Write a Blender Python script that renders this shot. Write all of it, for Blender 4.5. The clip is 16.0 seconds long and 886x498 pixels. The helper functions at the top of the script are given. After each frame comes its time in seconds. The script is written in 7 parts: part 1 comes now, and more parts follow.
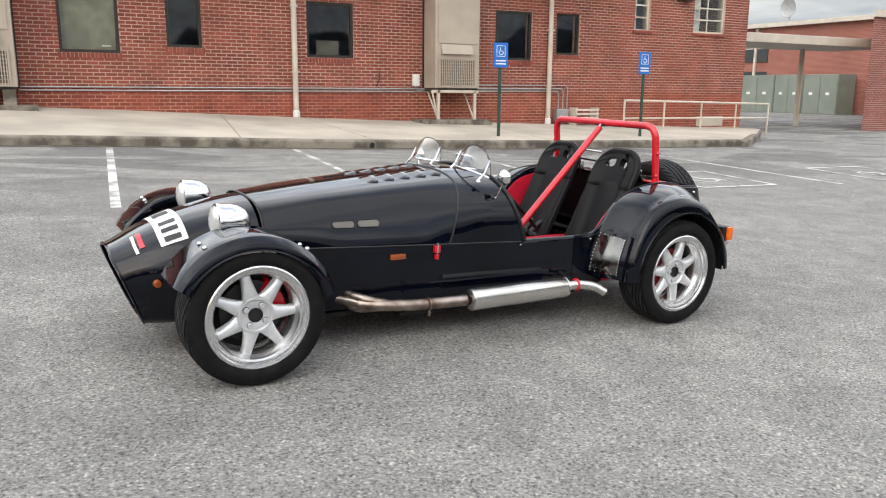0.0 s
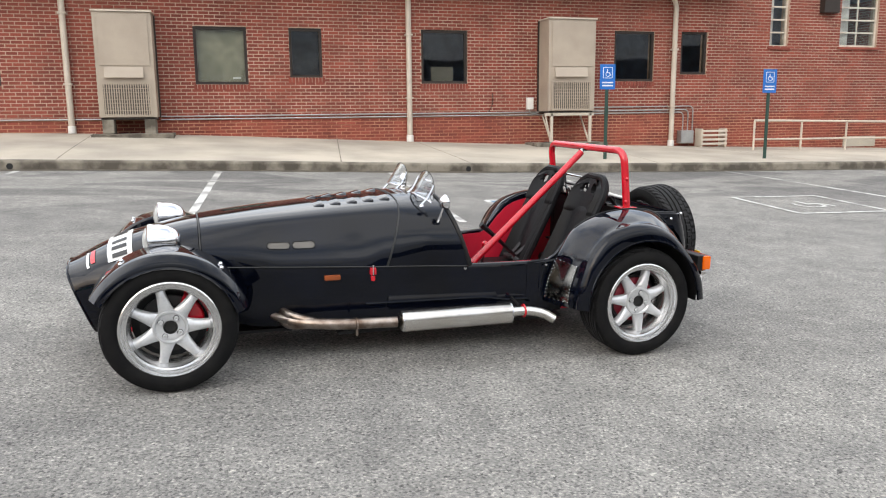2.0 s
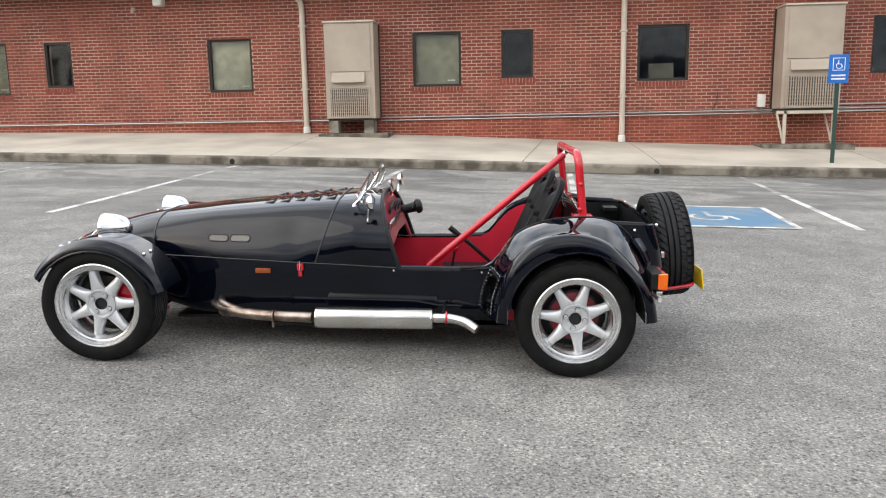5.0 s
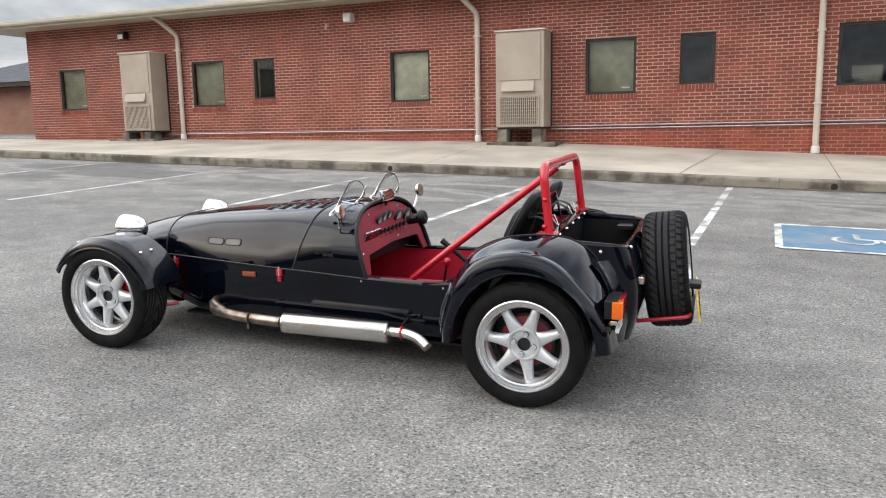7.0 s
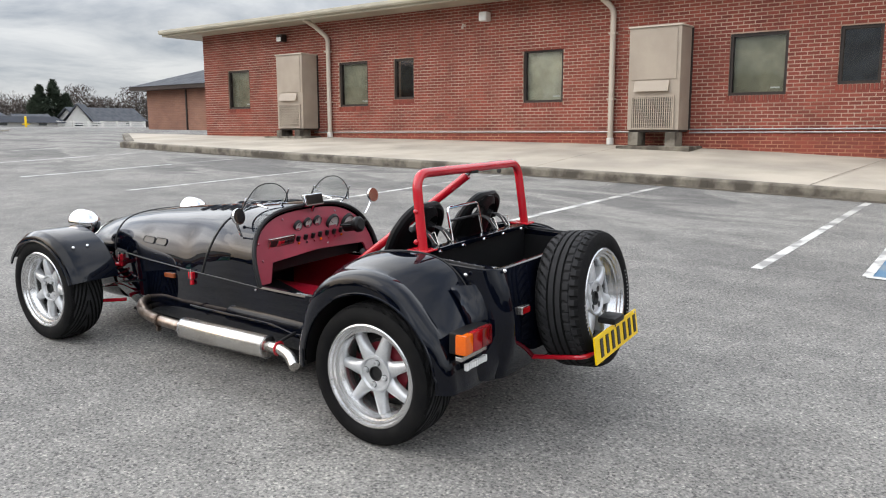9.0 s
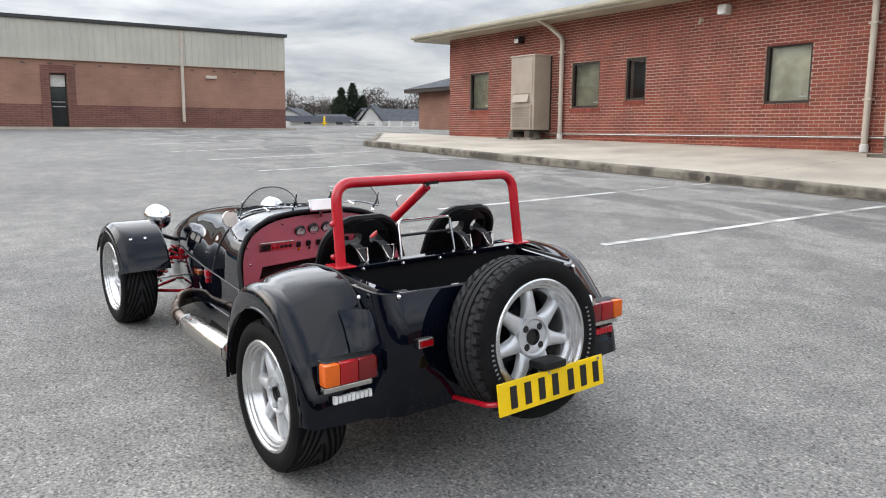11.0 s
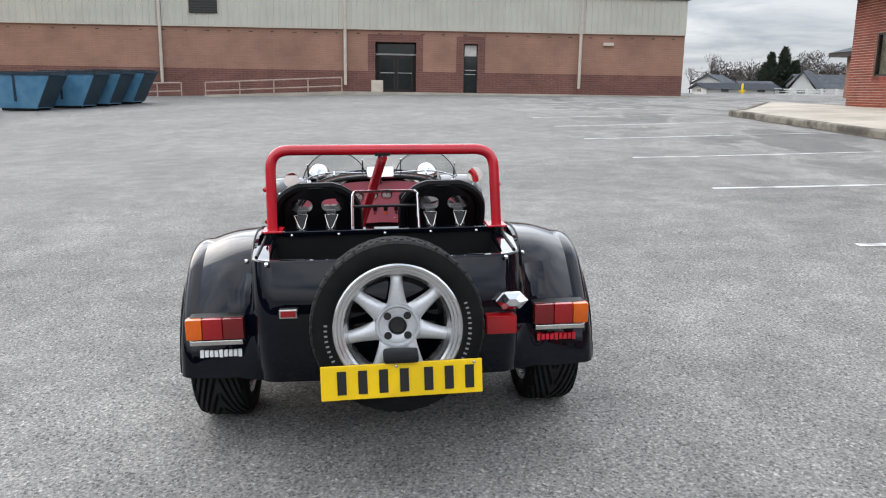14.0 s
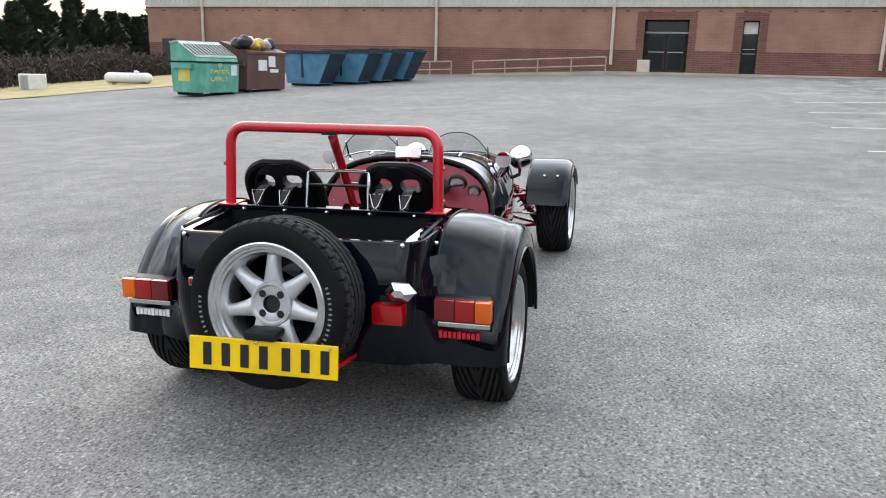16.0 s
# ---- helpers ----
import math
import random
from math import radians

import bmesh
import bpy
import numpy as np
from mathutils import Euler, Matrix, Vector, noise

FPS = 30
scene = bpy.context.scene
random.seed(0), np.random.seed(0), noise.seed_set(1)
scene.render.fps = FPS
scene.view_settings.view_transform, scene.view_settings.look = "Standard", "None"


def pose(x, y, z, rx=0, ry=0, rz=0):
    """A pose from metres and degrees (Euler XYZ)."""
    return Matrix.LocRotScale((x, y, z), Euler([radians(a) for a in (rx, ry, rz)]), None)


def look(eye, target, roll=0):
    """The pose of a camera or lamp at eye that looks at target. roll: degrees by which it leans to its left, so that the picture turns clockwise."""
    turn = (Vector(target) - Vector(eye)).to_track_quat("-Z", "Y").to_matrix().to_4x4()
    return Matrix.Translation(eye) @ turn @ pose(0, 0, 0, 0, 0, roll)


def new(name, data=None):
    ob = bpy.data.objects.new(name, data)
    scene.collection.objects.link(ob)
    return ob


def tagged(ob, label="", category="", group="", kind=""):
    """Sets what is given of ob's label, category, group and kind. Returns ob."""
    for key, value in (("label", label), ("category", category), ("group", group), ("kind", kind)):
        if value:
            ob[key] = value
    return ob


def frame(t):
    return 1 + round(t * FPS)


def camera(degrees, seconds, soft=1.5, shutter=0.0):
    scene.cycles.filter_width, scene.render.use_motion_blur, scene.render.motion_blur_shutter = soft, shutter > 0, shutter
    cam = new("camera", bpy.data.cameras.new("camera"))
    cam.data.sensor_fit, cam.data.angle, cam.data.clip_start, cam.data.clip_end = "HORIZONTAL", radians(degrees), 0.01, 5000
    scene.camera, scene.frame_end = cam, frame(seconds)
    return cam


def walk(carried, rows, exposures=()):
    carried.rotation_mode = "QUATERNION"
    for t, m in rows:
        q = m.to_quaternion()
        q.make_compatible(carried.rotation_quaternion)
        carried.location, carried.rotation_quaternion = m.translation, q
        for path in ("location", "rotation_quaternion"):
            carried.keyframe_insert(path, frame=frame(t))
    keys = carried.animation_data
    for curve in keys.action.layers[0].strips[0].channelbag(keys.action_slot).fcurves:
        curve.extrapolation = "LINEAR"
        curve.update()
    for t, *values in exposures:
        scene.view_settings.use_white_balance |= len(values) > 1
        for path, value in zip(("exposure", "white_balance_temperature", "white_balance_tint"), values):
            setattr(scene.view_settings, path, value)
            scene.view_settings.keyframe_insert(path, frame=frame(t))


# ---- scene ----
cam = camera(59.5, 16.0, soft=1.1)
PATH = [
    (0, (0.357, 1.677, 1.666), (1.271, 3.41, 1.261), 0.5),
    (0.5, (0.595, 1.522, 1.672), (1.432, 3.293, 1.269), 0.7),
    (1, (0.833, 1.421, 1.664), (1.594, 3.227, 1.264), 0.8),
    (1.5, (1.072, 1.338, 1.676), (1.729, 3.19, 1.302), -0.2),
    (2, (1.343, 1.193, 1.688), (1.879, 3.088, 1.339), -0.5),
    (2.5, (1.613, 1.129, 1.669), (2.047, 3.052, 1.333), -1.0),
    (3, (1.88, 1.079, 1.675), (2.207, 3.025, 1.347), -1.3),
    (3.2, (2.004, 1.056, 1.689), (2.276, 3.009, 1.359), -1.0),
    (5.3, (3.335, 1.11, 1.667), (3.042, 3.059, 1.327), -1.0),
    (5.5, (3.449, 1.141, 1.67), (3.086, 3.079, 1.335), -0.9),
    (6, (3.788, 1.206, 1.664), (3.259, 3.106, 1.333), -0.6),
    (6.5, (4.103, 1.322, 1.646), (3.46, 3.188, 1.319), -0.7),
    (7, (4.388, 1.516, 1.655), (3.631, 3.342, 1.345), -1.0),
    (7.5, (4.719, 1.699, 1.651), (3.842, 3.471, 1.35), -0.6),
    (8, (4.961, 1.937, 1.636), (4.001, 3.665, 1.333), -0.4),
    (8.2, (5.052, 2.051, 1.646), (4.053, 3.758, 1.344), -0.3),
    (10.3, (5.905, 3.32, 1.642), (4.421, 4.622, 1.321), 0.1),
    (10.5, (5.967, 3.438, 1.643), (4.436, 4.683, 1.32), 0.3),
    (11, (6.094, 3.751, 1.667), (4.441, 4.836, 1.365), 0.4),
    (11.5, (6.256, 4.077, 1.672), (4.502, 4.988, 1.366), 0.4),
    (12, (6.332, 4.361, 1.667), (4.516, 5.128, 1.328), 0.2),
    (12.5, (6.362, 4.636, 1.672), (4.497, 5.262, 1.313), -0.2),
    (13, (6.473, 4.94, 1.68), (4.557, 5.375, 1.311), -0.2),
    (13.5, (6.501, 5.232, 1.678), (4.555, 5.494, 1.294), 0.3),
    (14, (6.489, 5.53, 1.697), (4.53, 5.626, 1.302), 0.9),
    (14.5, (6.496, 5.864, 1.705), (4.541, 5.769, 1.296), 1.2),
    (15, (6.416, 6.166, 1.704), (4.48, 5.899, 1.279), 1.6),
    (15.5, (6.31, 6.474, 1.716), (4.408, 6.041, 1.275), 1.7),
    (16, (6.195, 6.804, 1.723), (4.343, 6.207, 1.265), 1.4),
]
walk(cam, [(t, look(eye, target, roll)) for t, eye, target, roll in PATH], [(0.0, 0.52, 6860, 10), (5.0, 0.46, 6830, 10), (10.0, 0.40, 6650, 10), (16.0, 0.45, 6500, 10)])

# ---- world and sun: a broken grey overcast with a low veiled sun ----
SUN_DIR = Vector((-0.62, -0.62, 0.62)).normalized()
world = bpy.data.worlds.new("sky")
scene.world = world
world.use_nodes = True
wn, wl = world.node_tree.nodes, world.node_tree.links
wn.clear()
w_out = wn.new("ShaderNodeOutputWorld")
w_bg = wn.new("ShaderNodeBackground")
w_sky = wn.new("ShaderNodeTexSky")
w_sky.sky_type = "NISHITA"
w_sky.sun_disc = False
w_sky.sun_elevation = math.asin(SUN_DIR.z)
w_sky.sun_rotation = math.atan2(SUN_DIR.x, SUN_DIR.y)
w_co = wn.new("ShaderNodeTexCoord")
w_sep = wn.new("ShaderNodeSeparateXYZ")
wl.new(w_co.outputs["Generated"], w_sep.inputs[0])


def wmath(op, a, b, clamp=False):
    n = wn.new("ShaderNodeMath")
    n.operation, n.use_clamp = op, clamp
    for i, v in enumerate((a, b)):
        if isinstance(v, (int, float)):
            n.inputs[i].default_value = v
        else:
            wl.new(v, n.inputs[i])
    return n.outputs[0]


# the cloud sheet is a flat layer overhead, so it is drawn on x/z, y/z
w_up = wmath("MAXIMUM", wmath("ADD", w_sep.outputs[2], 0.10), 0.05)
w_cmb = wn.new("ShaderNodeCombineXYZ")
wl.new(wmath("DIVIDE", w_sep.outputs[0], w_up), w_cmb.inputs[0])
wl.new(wmath("DIVIDE", w_sep.outputs[1], w_up), w_cmb.inputs[1])
w_n = wn.new("ShaderNodeTexNoise")
w_n.inputs["Scale"].default_value, w_n.inputs["Detail"].default_value = 0.95, 8.0
w_n.inputs["Roughness"].default_value = 0.58
w_n.inputs["Distortion"].default_value = 0.35
wl.new(w_cmb.outputs[0], w_n.inputs["Vector"])
w_r = wn.new("ShaderNodeValToRGB")
w_r.color_ramp.elements[0].position, w_r.color_ramp.elements[0].color = 0.42, (3.9, 4.5, 5.5, 1)
w_r.color_ramp.elements[1].position, w_r.color_ramp.elements[1].color = 0.60, (9.8, 10.1, 10.5, 1)
# the layer flattens into haze towards the horizon
w_haze = wmath("ADD", wmath("MULTIPLY", w_sep.outputs[2], 2.4), 0.30, True)
wl.new(wmath("ADD", wmath("MULTIPLY", wmath("SUBTRACT", w_n.outputs["Fac"], 0.5), w_haze), 0.535), w_r.inputs["Fac"])
w_mix = wn.new("ShaderNodeMixRGB")
w_mix.inputs[0].default_value = 0.82
wl.new(w_sky.outputs[0], w_mix.inputs[1])
wl.new(w_r.outputs[0], w_mix.inputs[2])
# warm glow low down round the veiled sun
w_dot = wn.new("ShaderNodeVectorMath")
w_dot.operation = "DOT_PRODUCT"
wl.new(w_co.outputs["Generated"], w_dot.inputs[0])
w_dot.inputs[1].default_value = Vector((-0.76, -0.64, 0.10)).normalized()
w_gl = wmath("POWER", wmath("MAXIMUM", w_dot.outputs["Value"], 0.0), 26.0)
w_add = wn.new("ShaderNodeMixRGB")
w_add.blend_type = "ADD"
wl.new(w_gl, w_add.inputs[0])
wl.new(w_mix.outputs[0], w_add.inputs[1])
w_add.inputs[2].default_value = (11.0, 7.2, 3.0, 1)
# a broad bright part of the cloud sheet to the west, where the sun stands behind it
w_dot2 = wn.new("ShaderNodeVectorMath")
w_dot2.operation = "DOT_PRODUCT"
wl.new(w_co.outputs["Generated"], w_dot2.inputs[0])
w_dot2.inputs[1].default_value = Vector((-0.78, -0.28, 0.56)).normalized()
w_gl2 = wmath("MULTIPLY", wmath("POWER", wmath("MAXIMUM", w_dot2.outputs["Value"], 0.0), 5.0), w_n.outputs["Fac"])
w_add2 = wn.new("ShaderNodeMixRGB")
w_add2.blend_type = "ADD"
wl.new(w_gl2, w_add2.inputs[0])
wl.new(w_add.outputs[0], w_add2.inputs[1])
w_add2.inputs[2].default_value = (11.0, 11.4, 12.1, 1)
# the overcast is brightest overhead
w_rise = wn.new("ShaderNodeMapRange")
w_rise.interpolation_type = "SMOOTHSTEP"
for w_key, w_v in (("From Min", 0.12), ("From Max", 0.34), ("To Min", 0.84), ("To Max", 2.65)):
    w_rise.inputs[w_key].default_value = w_v
wl.new(w_sep.outputs[2], w_rise.inputs["Value"])
w_grad = w_rise.outputs[0]
w_scl = wn.new("ShaderNodeMixRGB")
w_scl.blend_type, w_scl.inputs[0].default_value = "MULTIPLY", 1.0
wl.new(w_add2.outputs[0], w_scl.inputs[1])
wl.new(w_grad, w_scl.inputs[2])
wl.new(w_scl.outputs[0], w_bg.inputs["Color"])
w_bg.inputs["Strength"].default_value = 0.075
wl.new(w_bg.outputs[0], w_out.inputs["Surface"])
sun = new("sun", bpy.data.lights.new("sun", "SUN"))
sun.data.energy, sun.data.angle, sun.data.color = 0.5, radians(42), (1.0, 0.93, 0.84)
sun.matrix_world = look(SUN_DIR * 50, (0, 0, 0))


# ---- materials ----
def mat(name, base, rough=0.5, metal=0.0, second=None, scale=5.0, sharp=(0.35, 0.65), fine=90.0, bump=0.0, coat=0.0,
        island=0.0, spread=0.0, spec=0.5, place="Object", clear=0.0, emit=0.0, grain=0.12):
    """Base and second colour mixed by soft patches, fine grain on colour and roughness, relief, and variation piece by piece."""
    m = bpy.data.materials.new(name)
    m.use_nodes = True
    n, l = m.node_tree.nodes, m.node_tree.links
    b = n["Principled BSDF"]
    co = n.new("ShaderNodeTexCoord").outputs["Object"] if place == "Object" else n.new("ShaderNodeNewGeometry").outputs["Position"]
    big, small = n.new("ShaderNodeTexNoise"), n.new("ShaderNodeTexNoise")
    big.inputs["Scale"].default_value, big.inputs["Detail"].default_value = scale, 5
    small.inputs["Scale"].default_value, small.inputs["Detail"].default_value = fine, 3
    l.new(co, big.inputs["Vector"]), l.new(co, small.inputs["Vector"])
    ramp = n.new("ShaderNodeValToRGB")
    ramp.color_ramp.elements[0].position, ramp.color_ramp.elements[1].position = sharp
    ramp.color_ramp.elements[0].color = (*base, 1)
    ramp.color_ramp.elements[1].color = (*(second or [c * 0.82 for c in base]), 1)
    l.new(big.outputs["Fac"], ramp.inputs["Fac"])
    hsv = n.new("ShaderNodeHueSaturation")
    l.new(ramp.outputs[0], hsv.inputs["Color"])

    def ma(op, a, b2):
        k = n.new("ShaderNodeMath")
        k.operation = op
        for i, v in enumerate((a, b2)):
            if isinstance(v, (int, float)):
                k.inputs[i].default_value = v
            else:
                l.new(v, k.inputs[i])
        return k.outputs[0]

    value = ma("ADD", ma("MULTIPLY", small.outputs["Fac"], 2 * grain), 1 - grain)
    if island:
        value = ma("MULTIPLY", value, ma("ADD", ma("MULTIPLY", n.new("ShaderNodeNewGeometry").outputs["Random Per Island"], island), 1 - island / 2))
    if spread:
        value = ma("MULTIPLY", value, ma("ADD", ma("MULTIPLY", n.new("ShaderNodeObjectInfo").outputs["Random"], spread), 1 - spread / 2))
    l.new(value, hsv.inputs["Value"])
    l.new(hsv.outputs[0], b.inputs["Base Color"])
    l.new(ma("ADD", ma("MULTIPLY", small.outputs["Fac"], 0.3 * rough), rough * 0.85), b.inputs["Roughness"])
    b.inputs["Metallic"].default_value, b.inputs["Coat Weight"].default_value = metal, coat
    b.inputs["Coat Roughness"].default_value = 0.03
    b.inputs["Specular IOR Level"].default_value = spec
    if clear:
        b.inputs["Transmission Weight"].default_value, b.inputs["IOR"].default_value = clear, 1.45
    if emit:
        b.inputs["Emission Color"].default_value, b.inputs["Emission Strength"].default_value = (*base, 1), emit
    if bump:
        bp = n.new("ShaderNodeBump")
        bp.inputs["Strength"].default_value, bp.inputs["Distance"].default_value = bump, 0.01
        l.new(small.outputs["Fac"], bp.inputs["Height"])
        l.new(bp.outputs[0], b.inputs["Normal"])
    return m


def asphalt_material():
    """Worn asphalt: coarse pale stones in a dark binder, open pits, broad grey blotches, drifts of dust, tar spots."""
    m = mat("asphalt", (0.205, 0.199, 0.189), 0.85, second=(0.165, 0.160, 0.153), scale=0.35, sharp=(0.38, 0.68), fine=60, bump=0.0, place="world", grain=0.05)
    n, l = m.node_tree.nodes, m.node_tree.links
    b = n["Principled BSDF"]
    co = n.new("ShaderNodeNewGeometry").outputs["Position"]
    b.inputs["Specular IOR Level"].default_value = 0.3

    def noise(scale, detail, rough=0.5, distort=0.0, vec=co):
        k = n.new("ShaderNodeTexNoise")
        k.inputs["Scale"].default_value, k.inputs["Detail"].default_value = scale, detail
        k.inputs["Roughness"].default_value, k.inputs["Distortion"].default_value = rough, distort
        l.new(vec, k.inputs["Vector"])
        return k.outputs["Fac"]

    def ramp(fac, *stops):
        k = n.new("ShaderNodeValToRGB")
        el = k.color_ramp.elements
        while len(el) < len(stops):
            el.new(0.5)
        for e, (at, c) in zip(el, sorted(stops)):
            e.position = at
        for e, (at, c) in zip(el, sorted(stops)):
            e.color = (*c, 1) if isinstance(c, tuple) else (c, c, c, 1)
        l.new(fac, k.inputs["Fac"])
        return k.outputs[0]

    def times(a, c, amount=1.0):
        k = n.new("ShaderNodeMixRGB")
        k.blend_type = "MULTIPLY"
        if isinstance(amount, float):
            k.inputs[0].default_value = amount
        else:
            l.new(amount, k.inputs[0])
        l.new(a, k.inputs[1]), l.new(c, k.inputs[2])
        return k.outputs[0]

    def cells(scale):
        k = n.new("ShaderNodeTexVoronoi")
        k.inputs["Scale"].default_value = scale
        l.new(co, k.inputs["Vector"])
        sep = n.new("ShaderNodeSeparateColor")
        l.new(k.outputs["Color"], sep.inputs[0])
        return sep.outputs[0]

    def mapped(scale, turn=0.0):
        k = n.new("ShaderNodeMapping")
        k.inputs["Scale"].default_value, k.inputs["Rotation"].default_value = scale, (0, 0, turn)
        l.new(co, k.inputs["Vector"])
        return k.outputs[0]

    col = b.inputs["Base Color"].links[0].from_socket
    # stones of about a centimetre, with open dark pits between them
    rock = noise(76, 3, 0.62)
    col = times(col, ramp(rock, (0.33, (0.30, 0.30, 0.31)), (0.44, (0.84, 0.84, 0.84)), (0.55, (1.08, 1.075, 1.06)), (0.68, (1.75, 1.73, 1.68))), 0.78)
    one = cells(105)
    col = times(col, ramp(one, (0.05, (0.36, 0.36, 0.37)), (0.14, 0.94), (0.86, 1.03), (0.93, (1.62, 1.60, 1.54))), 0.78)
    # patches where the fine binder has worn away and the stones stand out paler
    col = times(col, ramp(noise(3.1, 5, 0.6), (0.36, (0.86, 0.86, 0.86)), (0.64, (1.14, 1.14, 1.13))))
    # a few tar spots
    col = times(col, ramp(noise(11, 2), (0.73, 1.0), (0.78, (0.45, 0.45, 0.46))))
    # long soft drifts of wear and pale dust, drawn out along the bays
    col = times(col, ramp(noise(0.9, 7, 0.5, 1.1, mapped((0.32, 1.15, 1.0), 0.22)), (0.32, (0.93, 0.93, 0.935)), (0.72, (1.08, 1.078, 1.07))))
    # dried puddle marks along the kerb side of the bays
    yz = n.new("ShaderNodeSeparateXYZ")
    l.new(co, yz.inputs[0])
    near = n.new("ShaderNodeMapRange")
    near.inputs["From Min"].default_value, near.inputs["From Max"].default_value = 8.0, 11.5
    l.new(yz.outputs[1], near.inputs["Value"])
    pud = noise(1.0, 5, 0.5, 0.8, mapped((0.35, 0.8, 1.0)))
    col = times(col, ramp(pud, (0.44, (0.72, 0.72, 0.73)), (0.52, (1.22, 1.22, 1.20)), (0.62, 0.98)), near.outputs[0])
    l.new(col, b.inputs["Base Color"])
    bp = n.new("ShaderNodeBump")
    bp.inputs["Strength"].default_value, bp.inputs["Distance"].default_value = 0.7, 0.008
    l.new(rock, bp.inputs["Height"])
    l.new(bp.outputs[0], b.inputs["Normal"])
    return m


def brick_pattern(name, brick, brick2, mortar, along, size=(0.203, 0.0677)):
    """Brickwork seen from afar, laid out in metres along x or y."""
    m = mat(name, brick, 0.85, place="world", scale=1.2)
    n, l = m.node_tree.nodes, m.node_tree.links
    b = n["Principled BSDF"]
    geo = n.new("ShaderNodeNewGeometry").outputs["Position"]
    sep, cmb = n.new("ShaderNodeSeparateXYZ"), n.new("ShaderNodeCombineXYZ")
    l.new(geo, sep.inputs[0])
    l.new(sep.outputs[along], cmb.inputs[0]), l.new(sep.outputs[2], cmb.inputs[1])
    t = n.new("ShaderNodeTexBrick")
    t.inputs["Scale"].default_value = 1.0
    t.inputs["Brick Width"].default_value, t.inputs["Row Height"].default_value = size
    t.inputs["Mortar Size"].default_value = 0.006
    t.inputs["Color1"].default_value, t.inputs["Color2"].default_value, t.inputs["Mortar"].default_value = (*brick, 1), (*brick2, 1), (*mortar, 1)
    l.new(cmb.outputs[0], t.inputs["Vector"])
    mul = n.new("ShaderNodeMixRGB")
    mul.blend_type, mul.inputs[0].default_value = "MULTIPLY", 0.6
    big = n.new("ShaderNodeTexNoise")
    big.inputs["Scale"].default_value, big.inputs["Detail"].default_value = 0.8, 6
    l.new(geo, big.inputs["Vector"])
    rr = n.new("ShaderNodeValToRGB")
    rr.color_ramp.elements[0].position, rr.color_ramp.elements[0].color = 0.3, (0.6, 0.6, 0.6, 1)
    rr.color_ramp.elements[1].position, rr.color_ramp.elements[1].color = 0.7, (1.15, 1.15, 1.15, 1)
    l.new(big.outputs["Fac"], rr.inputs["Fac"])
    l.new(t.outputs["Color"], mul.inputs[1]), l.new(rr.outputs[0], mul.inputs[2])
    l.new(mul.outputs[0], b.inputs["Base Color"])
    return m


def gloss_paint(name, base):
    """Deep lacquer over black: mirror-sharp, its gloss rising steeply towards grazing views, a faint dust film."""
    m = mat(name, base, 0.03, fine=300, grain=0.05, second=[c * 2.2 for c in base], scale=4.0)
    n, l = m.node_tree.nodes, m.node_tree.links
    b = n["Principled BSDF"]
    lw = n.new("ShaderNodeLayerWeight")
    lw.inputs["Blend"].default_value = 0.5
    r = n.new("ShaderNodeMapRange")
    r.interpolation_type = "SMOOTHSTEP"
    for key, v in (("From Min", 0.22), ("From Max", 0.68), ("To Min", 0.30), ("To Max", 0.85)):
        r.inputs[key].default_value = v
    l.new(lw.outputs["Facing"], r.inputs["Value"])
    l.new(r.outputs[0], b.inputs["Specular IOR Level"])
    b.inputs["Roughness"].default_value = 0.02
    for k in list(b.inputs["Roughness"].links):
        l.remove(k)
    return m


ASPHALT = asphalt_material()
CONCRETE = mat("pavement_concrete", (0.46, 0.41, 0.335), 0.9, second=(0.31, 0.277, 0.23), scale=0.8, fine=40, bump=0.25, place="world")
KERB = mat("kerb_concrete", (0.225, 0.20, 0.16), 0.92, second=(0.075, 0.064, 0.05), scale=3.2, sharp=(0.40, 0.60), fine=30, bump=0.4, place="world")
LINE = mat("worn_white_paint", (0.54, 0.535, 0.51), 0.8, second=(0.27, 0.265, 0.255), scale=4.5, sharp=(0.47, 0.60), fine=90, place="world", bump=0.2)
LINE_OLD = mat("faded_white_paint", (0.46, 0.45, 0.42), 0.85, second=(0.215, 0.21, 0.2), scale=2.6, sharp=(0.42, 0.56), fine=90, place="world", bump=0.2)
BLUE = mat("worn_blue_paint", (0.075, 0.165, 0.26), 0.8, second=(0.15, 0.20, 0.24), scale=3, sharp=(0.44, 0.64), fine=90, place="world", bump=0.2)
BRICK = mat("red_brick", (0.262, 0.062, 0.041), 0.9, second=(0.175, 0.042, 0.030), scale=1.6, fine=70, bump=0.3, island=0.36, place="world")
BRICK_ONE = mat("red_brick_single", (0.262, 0.062, 0.041), 0.9, second=(0.175, 0.042, 0.030), scale=1.6, fine=70, bump=0.3, spread=0.36, place="world")
MORTAR = mat("pale_mortar", (0.50, 0.37, 0.29), 0.95, second=(0.33, 0.22, 0.165), scale=1.2, fine=60, bump=0.3, place="world")
MORTAR_LOW = mat("stained_mortar", (0.36, 0.14, 0.085), 0.95, second=(0.50, 0.28, 0.18), scale=1.4, fine=60, bump=0.3, place="world")
CREAM = mat("cream_paint", (0.55, 0.49, 0.41), 0.45, second=(0.47, 0.41, 0.34), scale=3, bump=0.05)
BEIGE = mat("beige_enamel", (0.385, 0.325, 0.26), 0.5, second=(0.33, 0.275, 0.22), scale=2.2, bump=0.05)
DARK_METAL = mat("dark_bronze_metal", (0.035, 0.026, 0.022), 0.5, metal=0.3)
